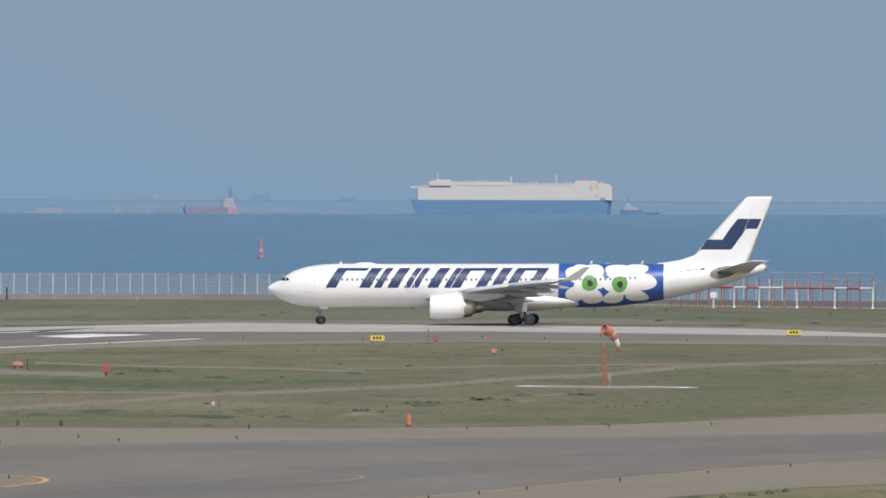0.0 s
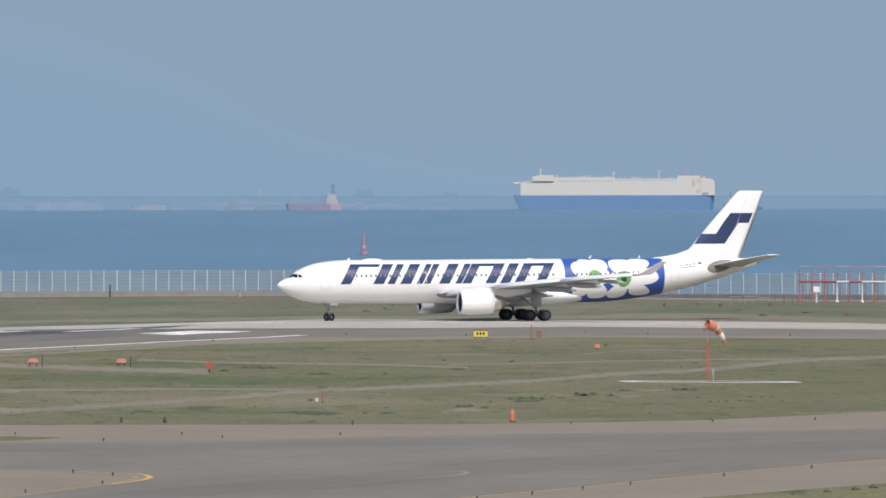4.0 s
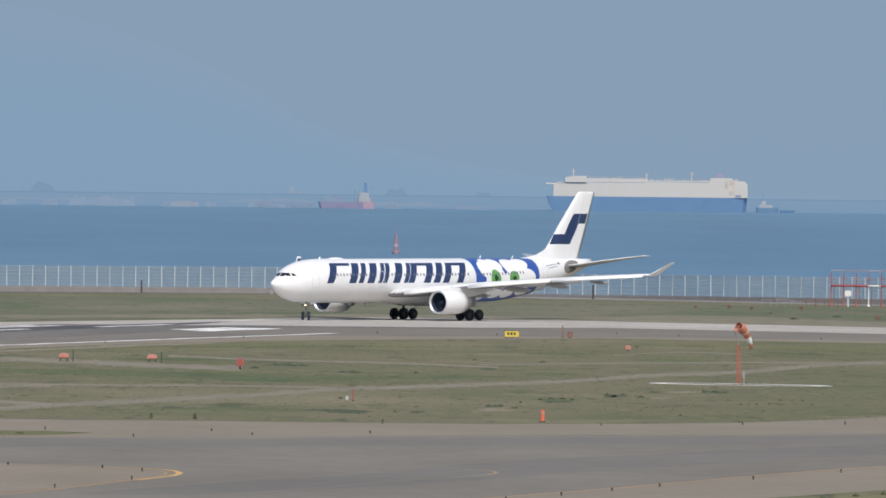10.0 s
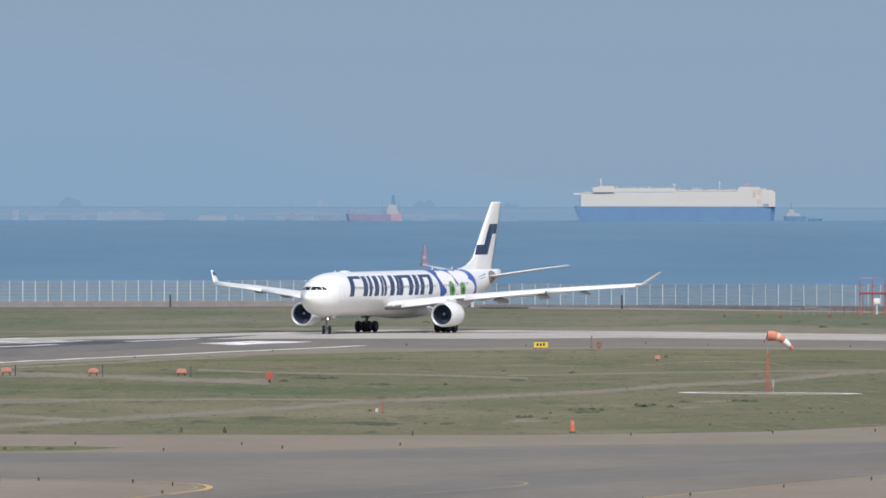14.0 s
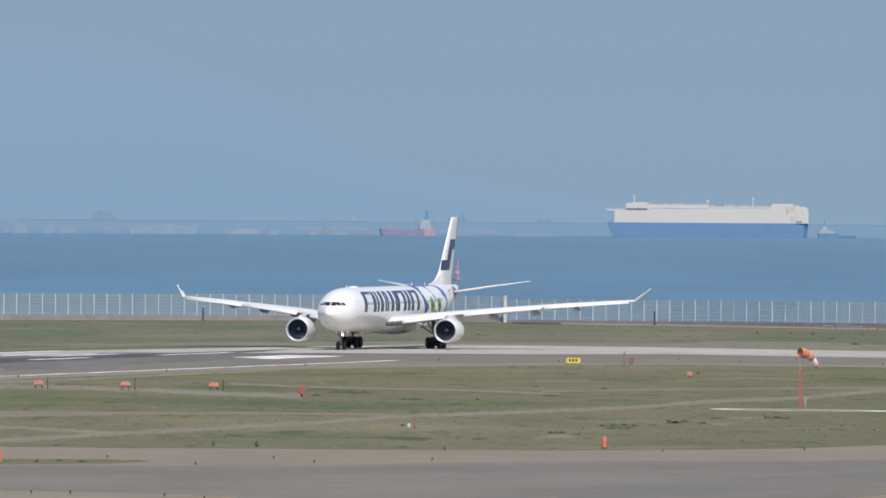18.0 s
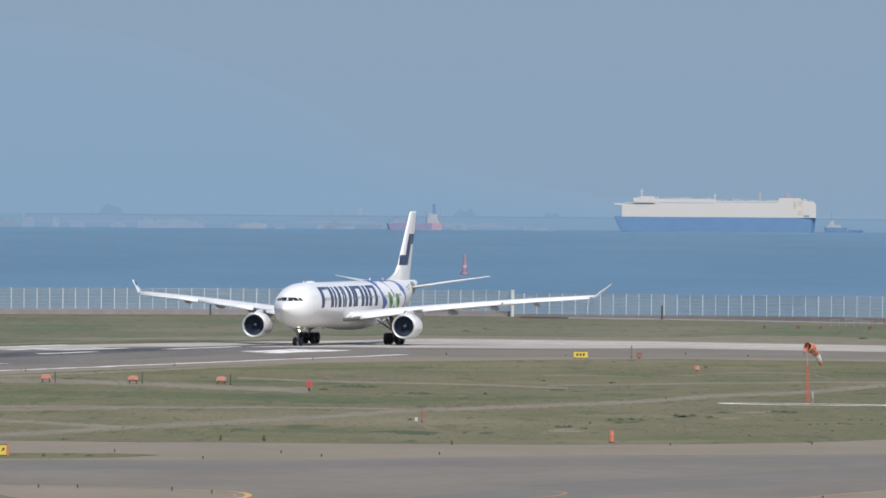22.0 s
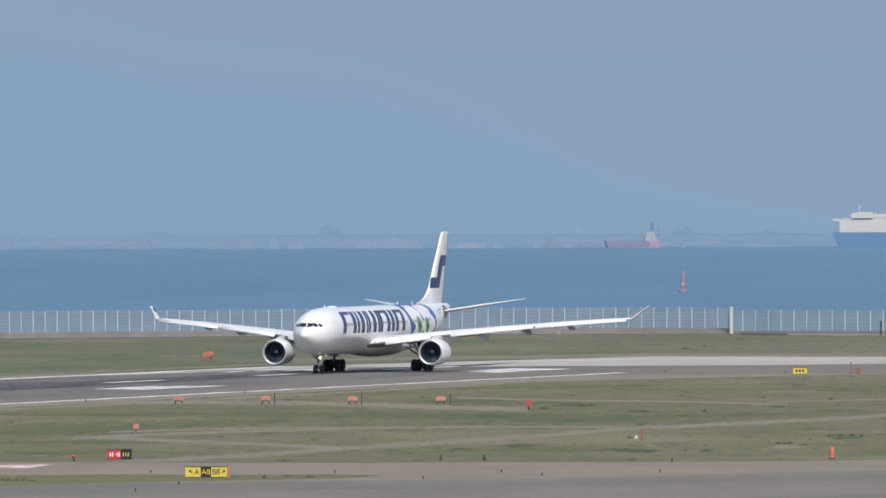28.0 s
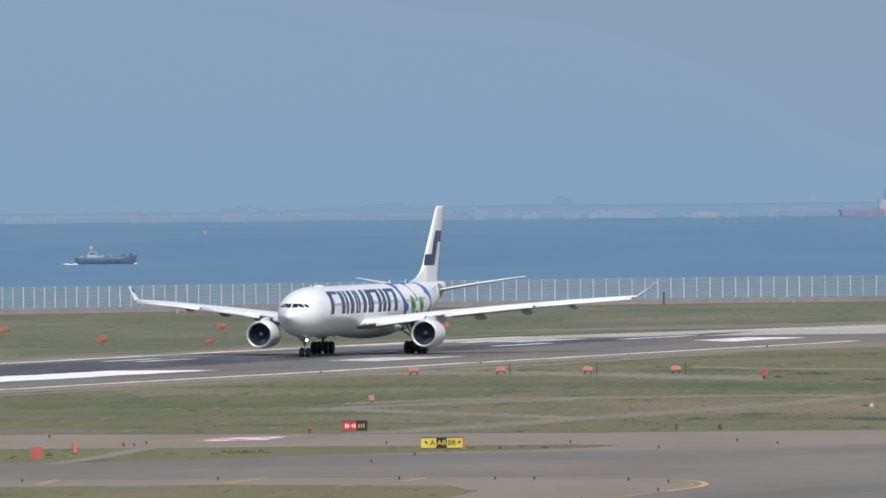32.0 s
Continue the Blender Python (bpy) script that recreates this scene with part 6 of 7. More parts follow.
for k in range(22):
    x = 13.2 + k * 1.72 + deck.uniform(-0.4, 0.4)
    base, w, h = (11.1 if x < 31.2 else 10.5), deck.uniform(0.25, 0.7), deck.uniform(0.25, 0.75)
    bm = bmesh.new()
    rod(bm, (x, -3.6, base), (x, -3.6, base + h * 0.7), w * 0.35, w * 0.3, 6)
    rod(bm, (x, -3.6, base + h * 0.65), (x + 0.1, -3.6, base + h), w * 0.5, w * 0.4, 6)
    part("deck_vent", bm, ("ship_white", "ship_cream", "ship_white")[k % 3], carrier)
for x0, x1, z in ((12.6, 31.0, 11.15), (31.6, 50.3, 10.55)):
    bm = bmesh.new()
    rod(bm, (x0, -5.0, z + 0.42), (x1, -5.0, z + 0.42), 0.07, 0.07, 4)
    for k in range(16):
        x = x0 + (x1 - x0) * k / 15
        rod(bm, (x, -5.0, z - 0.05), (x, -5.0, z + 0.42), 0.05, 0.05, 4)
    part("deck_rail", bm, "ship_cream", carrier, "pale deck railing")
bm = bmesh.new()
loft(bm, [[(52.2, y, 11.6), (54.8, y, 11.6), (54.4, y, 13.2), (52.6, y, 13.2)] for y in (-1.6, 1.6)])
part("funnel", bm, "ship_red", carrier, "red funnel, haze in its colour")
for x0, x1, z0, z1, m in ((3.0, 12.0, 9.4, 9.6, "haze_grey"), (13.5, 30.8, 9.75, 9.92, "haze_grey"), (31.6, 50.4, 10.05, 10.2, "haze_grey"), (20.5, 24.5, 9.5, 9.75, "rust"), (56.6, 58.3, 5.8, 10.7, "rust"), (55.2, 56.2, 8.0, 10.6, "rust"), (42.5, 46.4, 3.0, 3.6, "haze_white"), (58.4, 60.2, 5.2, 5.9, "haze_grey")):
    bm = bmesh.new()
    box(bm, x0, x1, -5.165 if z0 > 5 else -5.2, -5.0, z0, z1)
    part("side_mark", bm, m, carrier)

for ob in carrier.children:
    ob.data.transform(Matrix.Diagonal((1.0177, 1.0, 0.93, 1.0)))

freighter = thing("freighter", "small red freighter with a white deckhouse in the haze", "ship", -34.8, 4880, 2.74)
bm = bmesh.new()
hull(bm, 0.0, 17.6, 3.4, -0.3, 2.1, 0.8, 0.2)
part("hull", bm, "ship_red", freighter, "red hull, haze in its colour")
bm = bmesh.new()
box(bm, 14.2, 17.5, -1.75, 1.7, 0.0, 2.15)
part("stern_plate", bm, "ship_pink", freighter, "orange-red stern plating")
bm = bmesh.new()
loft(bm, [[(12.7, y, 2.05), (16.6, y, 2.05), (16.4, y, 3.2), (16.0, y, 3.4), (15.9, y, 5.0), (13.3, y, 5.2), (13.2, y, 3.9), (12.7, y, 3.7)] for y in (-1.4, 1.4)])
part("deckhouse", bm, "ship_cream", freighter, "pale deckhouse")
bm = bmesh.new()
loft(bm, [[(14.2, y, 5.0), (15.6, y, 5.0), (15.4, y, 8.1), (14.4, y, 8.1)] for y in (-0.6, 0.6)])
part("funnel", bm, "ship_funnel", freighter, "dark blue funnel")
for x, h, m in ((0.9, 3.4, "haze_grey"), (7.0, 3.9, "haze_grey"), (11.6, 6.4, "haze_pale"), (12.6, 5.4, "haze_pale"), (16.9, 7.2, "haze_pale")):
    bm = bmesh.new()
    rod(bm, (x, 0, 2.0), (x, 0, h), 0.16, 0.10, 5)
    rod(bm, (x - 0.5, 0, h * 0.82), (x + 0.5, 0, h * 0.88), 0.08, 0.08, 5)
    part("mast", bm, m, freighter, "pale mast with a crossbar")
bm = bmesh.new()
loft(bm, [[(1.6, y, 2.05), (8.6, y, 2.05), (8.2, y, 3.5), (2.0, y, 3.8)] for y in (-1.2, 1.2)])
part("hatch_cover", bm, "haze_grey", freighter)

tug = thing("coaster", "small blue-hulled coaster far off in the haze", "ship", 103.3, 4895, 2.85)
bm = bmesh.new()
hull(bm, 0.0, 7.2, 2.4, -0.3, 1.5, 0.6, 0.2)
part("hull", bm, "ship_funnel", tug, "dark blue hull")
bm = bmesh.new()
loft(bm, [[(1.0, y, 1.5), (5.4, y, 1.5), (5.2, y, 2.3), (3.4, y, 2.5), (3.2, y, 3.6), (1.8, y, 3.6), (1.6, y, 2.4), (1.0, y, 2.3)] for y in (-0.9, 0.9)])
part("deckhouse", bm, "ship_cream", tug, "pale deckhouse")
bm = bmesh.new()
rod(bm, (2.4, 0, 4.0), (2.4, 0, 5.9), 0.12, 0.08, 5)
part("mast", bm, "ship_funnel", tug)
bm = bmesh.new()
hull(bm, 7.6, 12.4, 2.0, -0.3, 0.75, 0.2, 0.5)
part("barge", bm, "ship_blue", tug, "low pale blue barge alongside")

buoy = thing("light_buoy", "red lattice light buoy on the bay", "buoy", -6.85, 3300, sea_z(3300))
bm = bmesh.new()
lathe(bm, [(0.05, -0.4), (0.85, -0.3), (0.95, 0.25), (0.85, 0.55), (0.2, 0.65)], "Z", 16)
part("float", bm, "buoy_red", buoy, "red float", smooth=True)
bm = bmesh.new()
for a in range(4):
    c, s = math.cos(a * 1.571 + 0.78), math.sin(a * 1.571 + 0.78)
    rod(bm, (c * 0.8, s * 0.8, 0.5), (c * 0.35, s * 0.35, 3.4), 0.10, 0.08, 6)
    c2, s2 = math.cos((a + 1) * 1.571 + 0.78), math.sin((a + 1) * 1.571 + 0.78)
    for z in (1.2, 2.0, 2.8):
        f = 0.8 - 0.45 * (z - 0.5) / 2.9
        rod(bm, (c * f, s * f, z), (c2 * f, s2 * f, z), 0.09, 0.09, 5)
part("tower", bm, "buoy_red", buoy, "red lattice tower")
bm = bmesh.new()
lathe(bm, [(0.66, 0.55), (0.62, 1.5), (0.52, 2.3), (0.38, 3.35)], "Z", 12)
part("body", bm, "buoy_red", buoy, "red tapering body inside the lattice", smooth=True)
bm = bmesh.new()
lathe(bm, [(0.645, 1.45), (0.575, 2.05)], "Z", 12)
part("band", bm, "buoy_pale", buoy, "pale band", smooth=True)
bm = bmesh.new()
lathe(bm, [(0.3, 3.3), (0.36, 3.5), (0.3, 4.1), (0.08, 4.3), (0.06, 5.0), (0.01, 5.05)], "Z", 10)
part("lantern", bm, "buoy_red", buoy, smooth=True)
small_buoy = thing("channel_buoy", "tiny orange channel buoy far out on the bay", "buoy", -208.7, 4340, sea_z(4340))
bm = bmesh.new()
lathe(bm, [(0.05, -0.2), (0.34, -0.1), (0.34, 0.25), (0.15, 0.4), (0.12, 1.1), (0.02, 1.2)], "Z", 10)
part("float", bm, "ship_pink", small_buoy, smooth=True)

boat = thing("cargo_boat", "dark-hulled cargo boat under way, cream deckhouse aft", "ship", -191.6, 3390, sea_z(3390))
bm = bmesh.new()
rings = []
for z, w, a, b in ((-0.3, 0.7, 0.5, 12.9), (0.6, 0.95, 0.15, 13.4), (1.15, 1.0, 0.0, 13.7)):
    side = [(a, 0.9), (a + 0.6, 1.25), (3.5, 1.3), (10.0, 1.3), (b - 1.2, 0.75), (b, 0.0)]
    rings.append([(x, y * w, z + (0.75 if z > 1 and x > 11.5 else 0.25 if z > 1 and x < 3 else 0)) for x, y in side] + [(x, -y * w, z + (0.75 if z > 1 and x > 11.5 else 0.25 if z > 1 and x < 3 else 0)) for x, y in side[-2::-1]])
loft(bm, rings)
part("hull", bm, "ship_dark", boat, "dark blue-black hull")
bm = bmesh.new()
loft(bm, [[(2.6, y, 1.2), (6.6, y, 1.2), (6.4, y, 1.8), (4.9, y, 1.9), (4.8, y, 2.75), (3.2, y, 2.75), (2.8, y, 1.9)] for y in (-0.9, 0.9)])
part("deckhouse", bm, "boat_cream", boat, "cream deckhouse")
bm = bmesh.new()
box(bm, 3.3, 4.7, -0.92, -0.88, 2.2, 2.5)
part("window_band", bm, "window", boat)
bm = bmesh.new()
rod(bm, (3.6, 0, 3.0), (3.6, 0, 4.2), 0.07, 0.05, 5)
rod(bm, (3.2, 0, 3.7), (4.0, 0, 3.7), 0.05, 0.05, 5)
part("mast", bm, "white", boat)
bm = bmesh.new()
loft(bm, [[(7.0, y, 1.1), (11.4, y, 1.1), (11.2, y, 1.5), (7.2, y, 1.5)] for y in (-0.85, 0.85)])
part("hatch_cover", bm, "ship_dark", boat)
bm = bmesh.new()
rod(bm, (11.0, 0, 1.3), (11.0, 0, 2.6), 0.09, 0.06, 5)
rod(bm, (9.2, 0, 1.4), (9.2, 0, 2.3), 0.07, 0.05, 5)
part("derrick", bm, "grey", boat)
for x0, x1, z1, m in ((7.6, 8.3, 1.95, "boat_cream"), (8.8, 9.9, 1.75, "strut"), (10.4, 10.9, 2.2, "darkgrey"), (1.0, 2.0, 1.9, "strut"), (6.0, 6.5, 2.1, "boat_cream"), (11.9, 12.6, 2.3, "darkgrey")):
    bm = bmesh.new()
    loft(bm, [[(x0, y, 1.1), (x1, y, 1.1), (x1 - 0.1, y, z1), (x0 + 0.15, y, z1 - 0.1)] for y in (-0.6, 0.5)])
    part("deck_gear", bm, m, boat)
for x, w in ((13.4, 0.9), (0.0, 1.6), (-1.6, 1.8)):
    bm = bmesh.new()
    lathe(bm, [(0.02, 0.22), (w * 0.3, 0.16), (w * 0.55, 0.0)], "Z", 12, (x, -1.0, 0.0))
    part("wave_foam", bm, "white", boat, "white foam along the hull", smooth=True)

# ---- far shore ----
# shore and breakwater glow in haze tones instead of taking sunlight
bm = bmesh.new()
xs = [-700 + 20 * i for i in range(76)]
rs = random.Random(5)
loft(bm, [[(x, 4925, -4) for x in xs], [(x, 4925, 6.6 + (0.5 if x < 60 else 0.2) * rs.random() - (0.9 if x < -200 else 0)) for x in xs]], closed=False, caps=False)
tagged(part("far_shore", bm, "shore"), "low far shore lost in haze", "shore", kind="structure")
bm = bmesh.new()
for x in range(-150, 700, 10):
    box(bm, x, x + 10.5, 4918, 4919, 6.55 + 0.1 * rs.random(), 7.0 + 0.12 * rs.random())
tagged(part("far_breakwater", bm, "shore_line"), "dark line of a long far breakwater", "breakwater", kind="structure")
# the wall colours already carry the haze
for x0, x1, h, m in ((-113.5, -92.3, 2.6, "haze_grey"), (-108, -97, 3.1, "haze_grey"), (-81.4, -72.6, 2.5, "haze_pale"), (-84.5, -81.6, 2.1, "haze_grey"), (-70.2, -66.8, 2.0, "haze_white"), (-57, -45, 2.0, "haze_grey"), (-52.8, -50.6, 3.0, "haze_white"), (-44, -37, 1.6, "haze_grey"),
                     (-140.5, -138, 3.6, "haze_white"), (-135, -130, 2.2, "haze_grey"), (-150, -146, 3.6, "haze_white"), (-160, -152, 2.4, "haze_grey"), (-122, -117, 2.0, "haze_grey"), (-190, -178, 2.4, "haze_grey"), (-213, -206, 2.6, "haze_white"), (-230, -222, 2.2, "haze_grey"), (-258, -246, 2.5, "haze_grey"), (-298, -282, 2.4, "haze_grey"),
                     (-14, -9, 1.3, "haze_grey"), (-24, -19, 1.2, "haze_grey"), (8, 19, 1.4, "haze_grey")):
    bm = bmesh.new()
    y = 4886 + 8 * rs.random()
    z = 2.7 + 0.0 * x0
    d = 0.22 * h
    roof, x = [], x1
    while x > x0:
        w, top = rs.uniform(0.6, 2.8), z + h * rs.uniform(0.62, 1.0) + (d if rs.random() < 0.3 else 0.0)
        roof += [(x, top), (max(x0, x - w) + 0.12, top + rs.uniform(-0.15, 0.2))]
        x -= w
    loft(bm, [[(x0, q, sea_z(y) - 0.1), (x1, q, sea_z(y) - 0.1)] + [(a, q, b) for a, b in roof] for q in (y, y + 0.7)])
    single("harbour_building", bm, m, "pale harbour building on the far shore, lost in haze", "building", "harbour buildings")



def skyline(name, x0, x1, y, z0, z1, mat, label, category, seed, rough=0.35, step=1.6):
    """A strip of far skyline with an uneven, stepped or rounded top; rough: how much of its height the top wanders."""
    rnd, bm = random.Random(seed), bmesh.new()
    n = max(3, int((x1 - x0) / step))
    tops = [z0 + (z1 - z0) * (1 - rough * rnd.random()) * (0.35 + 0.65 * min(1.0, 4 * min(i, n - i) / n)) for i in range(n + 1)]
    loft(bm, [[(x0 + (x1 - x0) * i / n, q, z0) for i in range(n + 1)] + [(x0 + (x1 - x0) * i / n, q, tops[i]) for i in range(n, -1, -1)] for q in (y, y + 0.6)])
    tagged(part(name, bm, mat), label, category, kind="structure")


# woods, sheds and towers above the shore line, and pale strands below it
# all self-lit, the haze put into their tones
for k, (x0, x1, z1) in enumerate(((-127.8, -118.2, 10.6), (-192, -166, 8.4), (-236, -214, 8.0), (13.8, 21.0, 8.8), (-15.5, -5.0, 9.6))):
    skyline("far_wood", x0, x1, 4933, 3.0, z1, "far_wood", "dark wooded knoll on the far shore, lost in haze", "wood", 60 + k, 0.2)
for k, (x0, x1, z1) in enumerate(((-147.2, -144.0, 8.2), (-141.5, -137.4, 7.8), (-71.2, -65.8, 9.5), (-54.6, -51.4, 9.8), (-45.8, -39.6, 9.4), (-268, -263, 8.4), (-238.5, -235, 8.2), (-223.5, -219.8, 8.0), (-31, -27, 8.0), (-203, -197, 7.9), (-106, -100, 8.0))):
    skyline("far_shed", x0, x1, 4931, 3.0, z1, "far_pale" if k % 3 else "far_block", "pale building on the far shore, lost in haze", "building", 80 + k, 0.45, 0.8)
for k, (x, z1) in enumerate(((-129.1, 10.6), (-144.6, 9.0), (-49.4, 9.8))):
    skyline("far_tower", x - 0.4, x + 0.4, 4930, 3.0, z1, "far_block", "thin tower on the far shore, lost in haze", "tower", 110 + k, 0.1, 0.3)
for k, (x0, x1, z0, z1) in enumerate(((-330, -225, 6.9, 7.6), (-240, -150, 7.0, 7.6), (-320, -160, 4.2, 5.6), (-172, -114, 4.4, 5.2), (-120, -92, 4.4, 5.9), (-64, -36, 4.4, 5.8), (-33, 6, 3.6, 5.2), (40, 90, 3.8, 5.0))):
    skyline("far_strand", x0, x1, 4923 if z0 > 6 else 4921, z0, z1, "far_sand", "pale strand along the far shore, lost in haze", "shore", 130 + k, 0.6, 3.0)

# ---- rough grass ----
def tufts(name, boxes, count, size, mat, label, seed):
    """Many small upright tufts of crossed blades, scattered in rectangles of the plan."""
    rnd = random.Random(seed)
    verts, faces = [], []
    areas = [(x1 - x0) * (y1 - y0) for x0, x1, y0, y1 in boxes]
    for _ in range(count):
        x0, x1, y0, y1 = rnd.choices(boxes, areas)[0]
        x, y = rnd.uniform(x0, x1), rnd.uniform(y0, y1)
        if noise.noise(Vector((x * 0.06, y * 0.012, seed))) < rnd.uniform(-0.3, 0.25):
            continue
        w, h = size * rnd.uniform(0.6, 2.4), size * rnd.uniform(0.08, 0.32)
        for k in range(3):
            a = rnd.uniform(-0.6, 0.6) + k * 1.05
            c, s = math.cos(a) * w / 2, math.sin(a) * w / 2
            n = len(verts)
            verts += [(x - c, y - s, 0.0), (x + c, y + s, 0.0), (x + c * 0.5 + rnd.uniform(-0.1, 0.1) * w, y + s * 0.5, h), (x - c * 0.6, y - s * 0.6, h * rnd.uniform(0.5, 1))]
            faces.append((n, n + 1, n + 2, n + 3))
    me = bpy.data.meshes.new(name)
    me.from_pydata(verts, [], faces)
    me.materials.append(M[mat])
    return tagged(new(name, me), label, "grass", kind="stuff")


MID = [(-62, 42, 1222, 1290), (-70, 52, 1290, 1400), (-75, 60, 1400, 1470), (-60, 66, 1500, 1590), (-45, 68, 1590, 1640), (-28, 70, 1640, 1690)]
tufts("grass_tufts", MID, 5000, 0.13, "tuft", "low uneven tufts of rough grass", 3)
tufts("dry_stalks", MID, 6000, 0.14, "straw", "pale dry stalks in the rough grass", 12)
tufts("near_tufts", [(14, 34, 880, 940), (6, 20, 845, 880), (-45, -31, 960, 1005), (-64, -30, 1118, 1146)], 3000, 0.11, "straw", "pale tufts of grass beside the taxiway", 33)
rs = random.Random(9)
def weeds(places):
    for x, y, w, h in places:
        verts, faces, sides = [], [], 11
        for z, q in ((0.0, 1.0), (0.35, 0.95), (0.7, 0.62), (0.95, 0.25)):
            for i in range(sides):
                a = 2 * math.pi * i / sides
                k = q * rs.uniform(0.65, 1.2)
                verts.append((w * 0.5 * k * math.cos(a), w * 1.2 * k * math.sin(a), h * z * rs.uniform(0.75, 1.15)))
        verts.append((rs.uniform(-0.1, 0.1) * w, 0.0, h * 1.05))
        for r in range(3):
            for i in range(sides):
                j = (i + 1) % sides
                faces.append((r * sides + i, r * sides + j, (r + 1) * sides + j, (r + 1) * sides + i))
        faces += [(3 * sides + i, 3 * sides + (i + 1) % sides, 4 * sides) for i in range(sides)]
        me = bpy.data.meshes.new("weed_clump")
        me.from_pydata(verts, [], faces)
        me.materials.append(M["clump"])
        ob = new("weed_clump", me)
        ob.matrix_basis = pose(x, y, 0.0)
        tagged(ob, "low dull green clump of weeds in the rough grass", "weeds", "weed clumps")


weeds(((-21.4, 1206, 0.32, 0.42), (-18, 1206, 0.34, 0.45), (-33.6, 1204, 0.2, 0.15), (-52.9, 1126, 0.4, 0.24), (-52.3, 1124, 0.7, 0.26), (-51.8, 1125, 0.6, 0.2), (-51.3, 1124, 0.7, 0.25), (-50.8, 1125, 0.6, 0.2), (-50.2, 1124.7, 0.45, 0.34), (-53.4, 1122, 0.7, 0.12), (-49.6, 1123, 0.6, 0.14), (-67.5, 1113.4, 0.6, 0.2), (-65.4, 1122, 0.5, 0.25), (-33, 1133, 0.35, 0.25), (28.5, 962, 0.55, 0.22), (29.8, 968, 0.6, 0.24), (26.6, 957, 0.5, 0.18), (31, 974, 0.55, 0.22), (24.4, 950, 0.4, 0.16), (-29.8, 1136, 0.7, 0.14), (-31.5, 1138, 0.6, 0.14)))
weeds([(x, y, w, h * 1.4) for x, y, w, h in ((5.2, 1281, 0.5, 0.12), (6.1, 1282, 0.45, 0.12), (7.4, 1272, 0.35, 0.1), (15.7, 1346, 0.5, 0.12), (16.3, 1343, 0.4, 0.1), (17.1, 1348, 0.45, 0.1), (20.0, 1365, 0.6, 0.08), (18.5, 1336, 0.5, 0.14), (24.6, 1370, 0.5, 0.1), (25.5, 1370, 0.6, 0.12), (26.4, 1368, 0.5, 0.1), (7.9, 1300, 0.25, 0.1), (11.5, 1549, 0.5, 0.12), (9.7, 1318, 0.5, 0.12), (10.6, 1320, 0.6, 0.14), (11.6, 1322, 0.5, 0.12), (12.4, 1320, 0.4, 0.1), (-16.6, 1491, 0.5, 0.12), (-14.8, 1513, 0.6, 0.12), (-13.4, 1514, 0.5, 0.12), (-12.2, 1512, 0.4, 0.1), (-8.0, 1470, 0.6, 0.08), (-6.6, 1469, 0.6, 0.08), (-7.25, 1311, 0.35, 0.12), (53.6, 2025, 1.8, 0.12), (45.5, 2055, 0.5, 0.12), (-1.5, 2080, 0.6, 0.14))])
weeds(((26.4, 1301, 0.35, 0.12), (27.1, 1303, 0.25, 0.1), (27.8, 1304, 0.3, 0.12), (28.9, 1306, 0.35, 0.12), (30.3, 1327, 0.35, 0.12), (31.3, 1327, 0.3, 0.1), (32.2, 1327, 0.3, 0.1), (32.5, 1305, 0.3, 0.12), (27.6, 1269, 0.3, 0.12), (5, 1280, 0.3, 0.12), (5.7, 1283, 0.35, 0.12), (6.3, 1283, 0.3, 0.1), (7.1, 1273, 0.35, 0.12), (24.6, 1215, 0.4, 0.12), (20.4, 1245, 0.25, 0.12), (-1, 1467, 0.45, 0.18)))
weeds(((22.7, 1679, 0.45, 0.2), (11.7, 1554, 0.7, 0.15), (4.8, 1563, 0.6, 0.14), (-7.3, 1313, 0.5, 0.12), (-3.4, 1206, 0.2, 0.15), (-2.5, 1247, 0.4, 0.12), (-16.4, 1490, 0.6, 0.15), (-13.2, 1510, 0.9, 0.18), (-7, 1470, 0.9, 0.15), (47, 1985, 1.5, 0.25), (-95, 2010, 1.2, 0.25), (-4, 2040, 1, 0.22), (66, 1960, 1.6, 0.2)))


# ---- what moves ----
# seconds, main gear's place in the plan, heading in degrees to the right of the y axis
TAXI = (
    (0.0, 28.78, 1935.00, -86.42), (0.5, 27.14, 1935.20, -87.98), (1.0, 25.51, 1935.40, -89.94), (1.5, 23.91, 1935.60, -92.19),
    (2.0, 22.32, 1935.80, -94.65), (2.5, 20.74, 1936.00, -97.25), (3.0, 19.17, 1936.20, -99.92), (3.5, 17.62, 1936.36, -102.64),
    (4.0, 16.10, 1936.52, -105.37), (4.5, 14.62, 1936.68, -108.11), (5.0, 13.19, 1936.84, -110.87), (5.5, 11.80, 1937.00, -113.67),
    (6.0, 10.48, 1937.07, -116.55), (6.5, 9.20, 1937.13, -119.6), (7.0, 7.96, 1937.20, -122.78), (7.5, 6.74, 1936.70, -125.73),
    (8.0, 5.56, 1936.20, -128.66), (8.5, 4.40, 1935.70, -131.73), (9.0, 3.28, 1935.20, -134.8), (9.5, 2.18, 1934.30, -137.7),
    (10.0, 1.13, 1933.40, -140.47), (10.5, 0.10, 1932.50, -143.07),
)
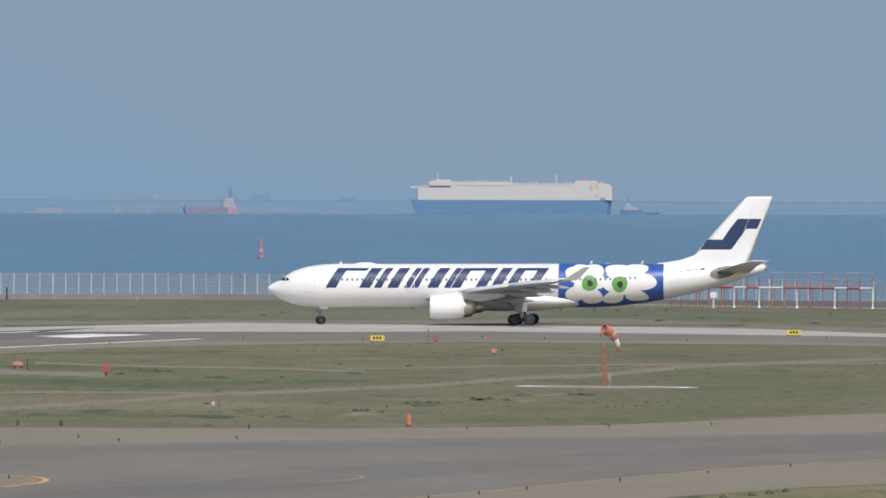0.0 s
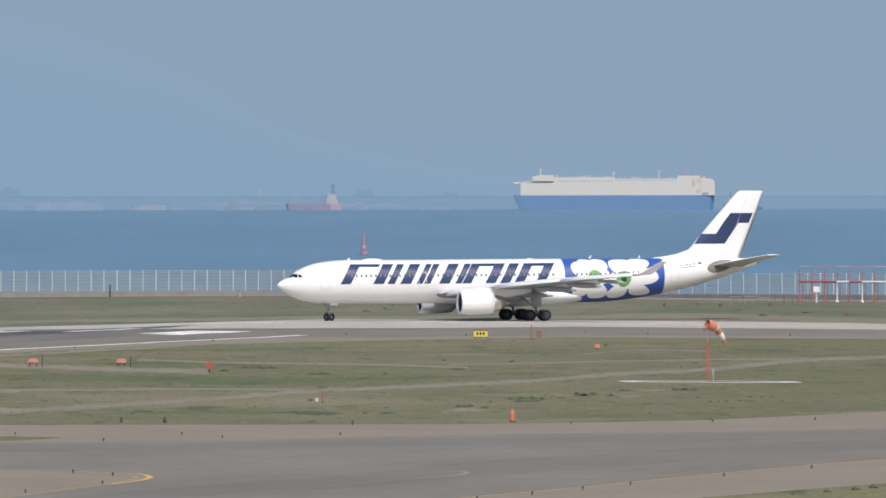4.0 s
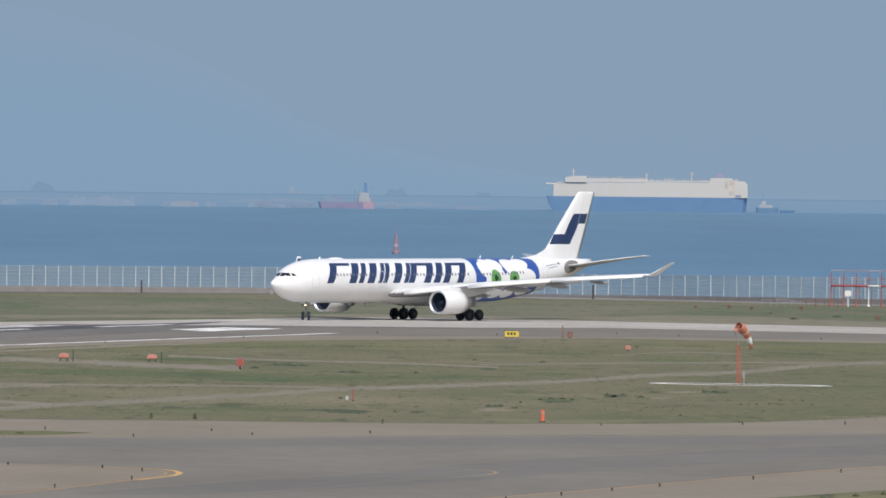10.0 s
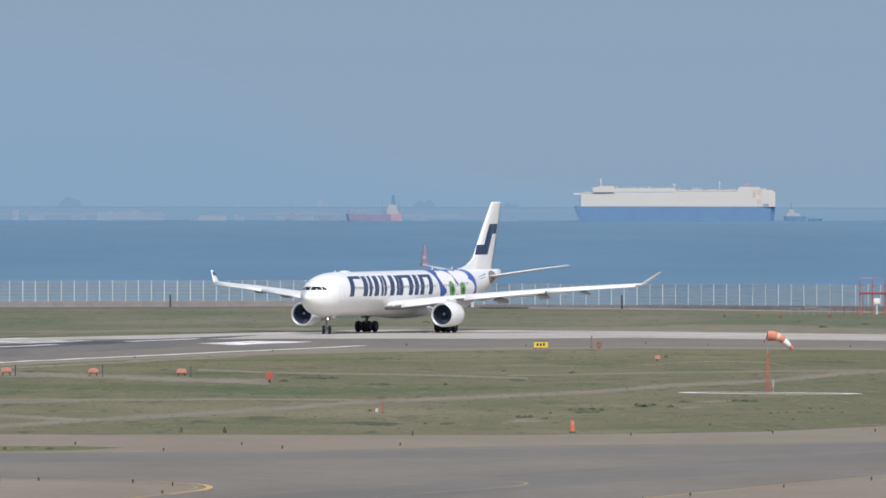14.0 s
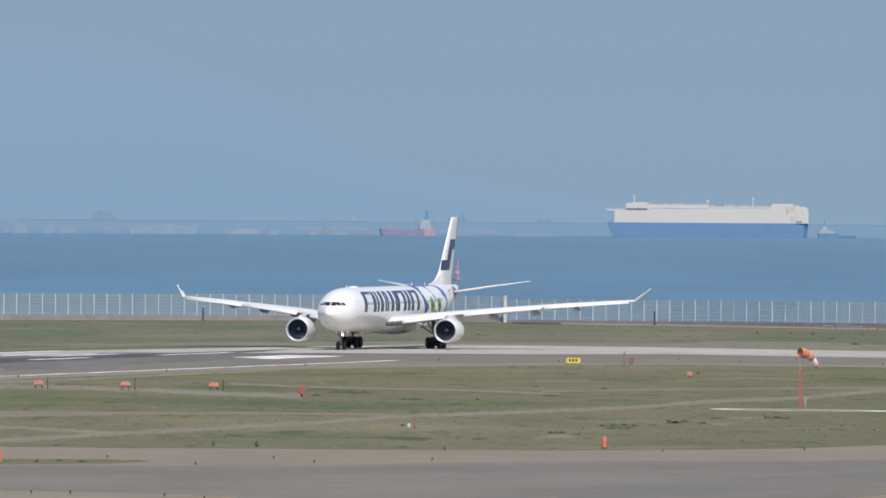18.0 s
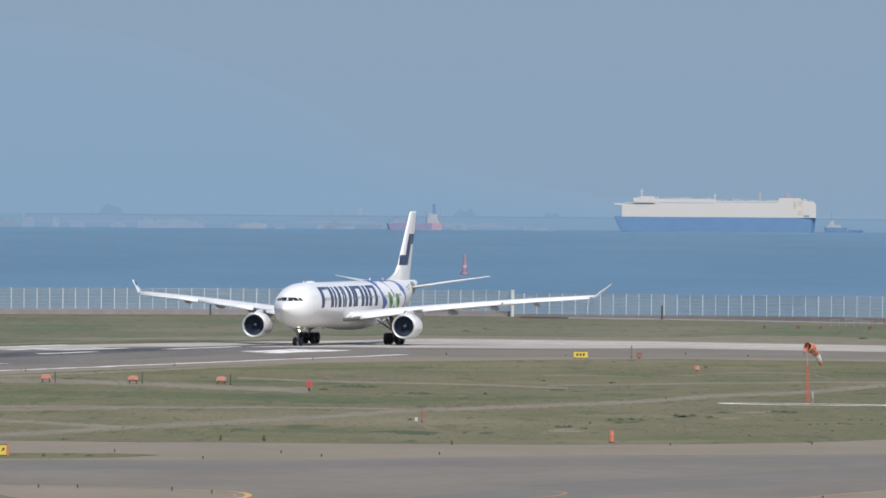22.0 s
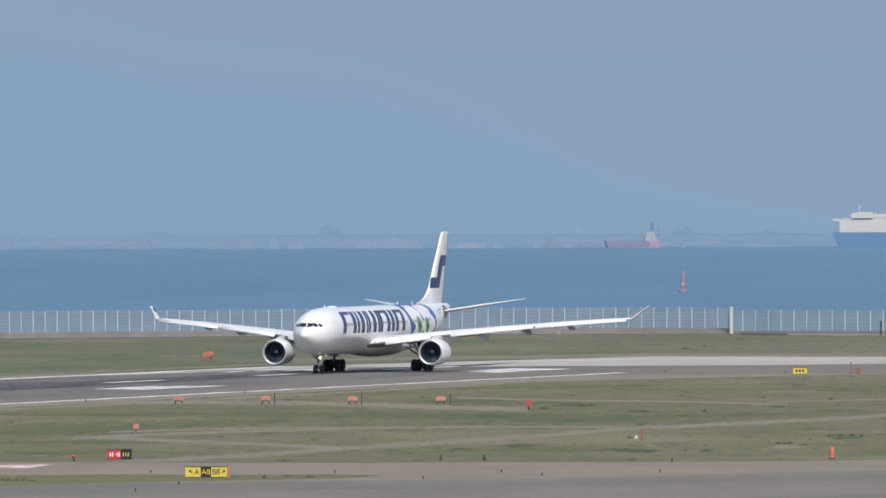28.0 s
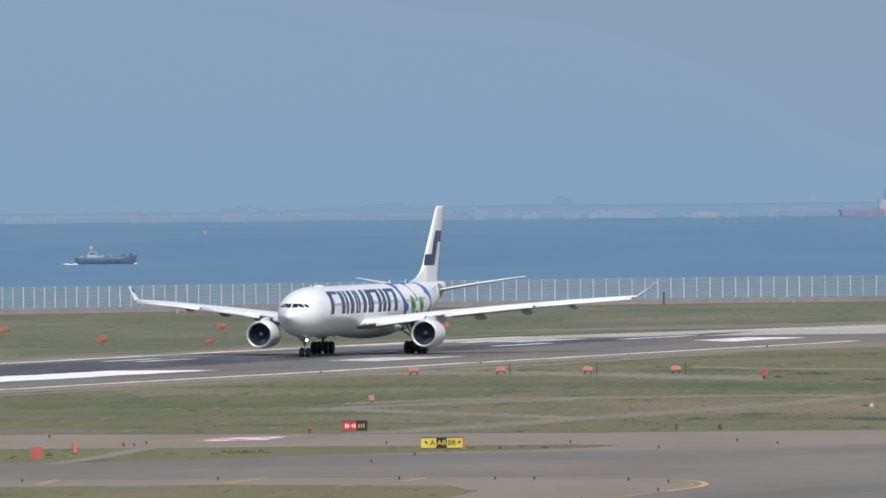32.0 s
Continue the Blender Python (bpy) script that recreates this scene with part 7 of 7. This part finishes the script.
TAXI += (
    (11.0, -0.89, 1931.60, -145.55), (11.5, -1.85, 1930.35, -147.89), (12.0, -2.77, 1929.10, -150.13), (12.5, -3.68, 1927.85, -152.26),
    (13.0, -4.56, 1926.60, -154.26), (13.5, -5.41, 1925.00, -156.01), (14.0, -6.23, 1923.40, -157.6), (14.5, -7.02, 1921.80, -159.03),
    (15.0, -7.78, 1920.20, -160.36), (15.5, -8.50, 1918.60, -161.62), (16.0, -9.19, 1916.70, -162.79), (16.5, -9.85, 1914.80, -163.83),
    (17.0, -10.49, 1912.90, -164.7), (17.5, -11.10, 1911.00, -165.28), (18.0, -11.7, 1909.1, -165.65), (18.5, -12.31, 1906.73, -165.75),
    (19.0, -12.93, 1904.27, -165.73), (19.5, -13.59, 1901.71, -165.67), (20.0, -14.28, 1899.01, -165.6), (20.5, -15.01, 1896.14, -165.59),
    (21.0, -15.81, 1893.05, -165.62), (21.5, -16.67, 1889.69, -165.7),
)
TAXI += (
    (22.0, -17.61, 1885.99, -165.77), (22.5, -18.64, 1881.92, -165.73), (23.0, -19.79, 1877.42, -165.61), (23.5, -21.07, 1872.45, -165.4),
    (24.0, -22.51, 1866.98, -165.2), (24.5, -24.09, 1860.99, -165.1), (25.0, -25.83, 1854.46, -165.05), (25.5, -27.72, 1847.39, -165.02),
    (26.0, -29.76, 1839.77, -165.03), (26.5, -31.95, 1831.58, -165.11), (27.0, -34.27, 1822.83, -165.24), (27.5, -36.71, 1813.5, -165.42),
    (28.0, -39.27, 1803.59, -165.61), (28.5, -41.95, 1793.1, -165.75), (29.0, -44.75, 1782.04, -165.89), (29.5, -47.66, 1770.4, -166.06),
    (30.0, -50.68, 1758.19, -166.22), (30.5, -53.8, 1745.42, -166.3), (31.0, -57.05, 1732.09, -166.33), (31.5, -60.42, 1718.21, -166.29),
    (32.0, -63.95, 1703.77, -166.23),
)


def motions():
    walk(plane, [(t, pose(x, y, 0.014, 0, 0, -a)) for t, x, y, a in TAXI])
    # the nose gear steers through the turn
    rows = []
    for (t0, x0, y0, a0), (t1, x1, y1, a1) in zip(TAXI, TAXI[2:]):
        steer = math.degrees(math.atan2(25.4 * radians(a0 - a1), math.hypot(x1 - x0, y1 - y0)))
        rows.append(((t0 + t1) / 2, max(-5.0, min(52.0, steer))))
    rows = [(0.0, rows[0][1])] + rows + [(32.0, rows[-1][1])]
    walk(nose_gear, [(t, pose(0, NG, 0, 0, 0, sum(b for _, b in rows[max(0, i - 2):i + 3]) / len(rows[max(0, i - 2):i + 3]))) for i, (t, _) in enumerate(rows)])
    # wheels turn with the way covered
    way = [0.0]
    for (_, x0, y0, _), (_, x1, y1, _) in zip(TAXI, TAXI[1:]):
        way.append(way[-1] + math.hypot(x1 - x0, y1 - y0))
    times = [r[0] for r in TAXI]
    for w, r in wheels:
        at, turn, last, rows = w.matrix_basis.translation.copy(), 0.0, 0.0, []
        for f in range(0, 961):
            t = f / 30
            d = float(np.interp(t, times, way)) / r
            if f == 0 or f == 960 or d - last > 0.9 or f % 60 == 0:
                turn += min(d - last, 1.4)
                last = d
                rows.append((t, pose(at.x, at.y, at.z, -math.degrees(turn))))
        walk(w, rows)
    # the sock swings: sideways and drop of its tail from the mouth, in metres
    rows = []
    for t, dx, dz in ((0, 1.3, -1.9), (1, 1.25, -1.9), (2, 1.25, -1.8), (3, 1.3, -1.85), (4, 1.5, -1.75), (5, 1.7, -1.6), (6, 1.85, -1.5), (7, 1.75, -1.7), (8, 1.4, -1.78), (9, 1.2, -1.9), (10, 1.13, -1.9), (11, 1.5, -1.75), (12, 1.2, -1.95), (13, 1.75, -1.7), (14, 2.13, -1.25), (15, 1.75, -1.45), (16.5, 1.6, -1.5), (18, 1.57, -1.45), (19, 1.75, -1.57), (20, 1.6, -1.65), (22, 1.15, -1.6), (24, 1.7, -1.6), (26, 1.6, -1.7), (28, 1.5, -1.8), (30, 1.7, -1.7), (32, 1.6, -1.8)):
        dx *= 1.12
        dy = math.sqrt(max(2.65 ** 2 - dx * dx - dz * dz, 0.05))
        turn = Vector((dx, dy, dz)).to_track_quat("Y", "Z").to_matrix().to_4x4()
        rows.append((t, Matrix.Translation((0, 0, 5.15)) @ turn))
    walk(swivel, rows)
    # the cargo boat passes to the right
    walk(boat, [(t, pose(-191.6 + (t - 32) * 2.1, 3390 + (t - 32) * 0.3, sea_z(3390))) for t in (0, 8, 16, 24, 32)])


motions()
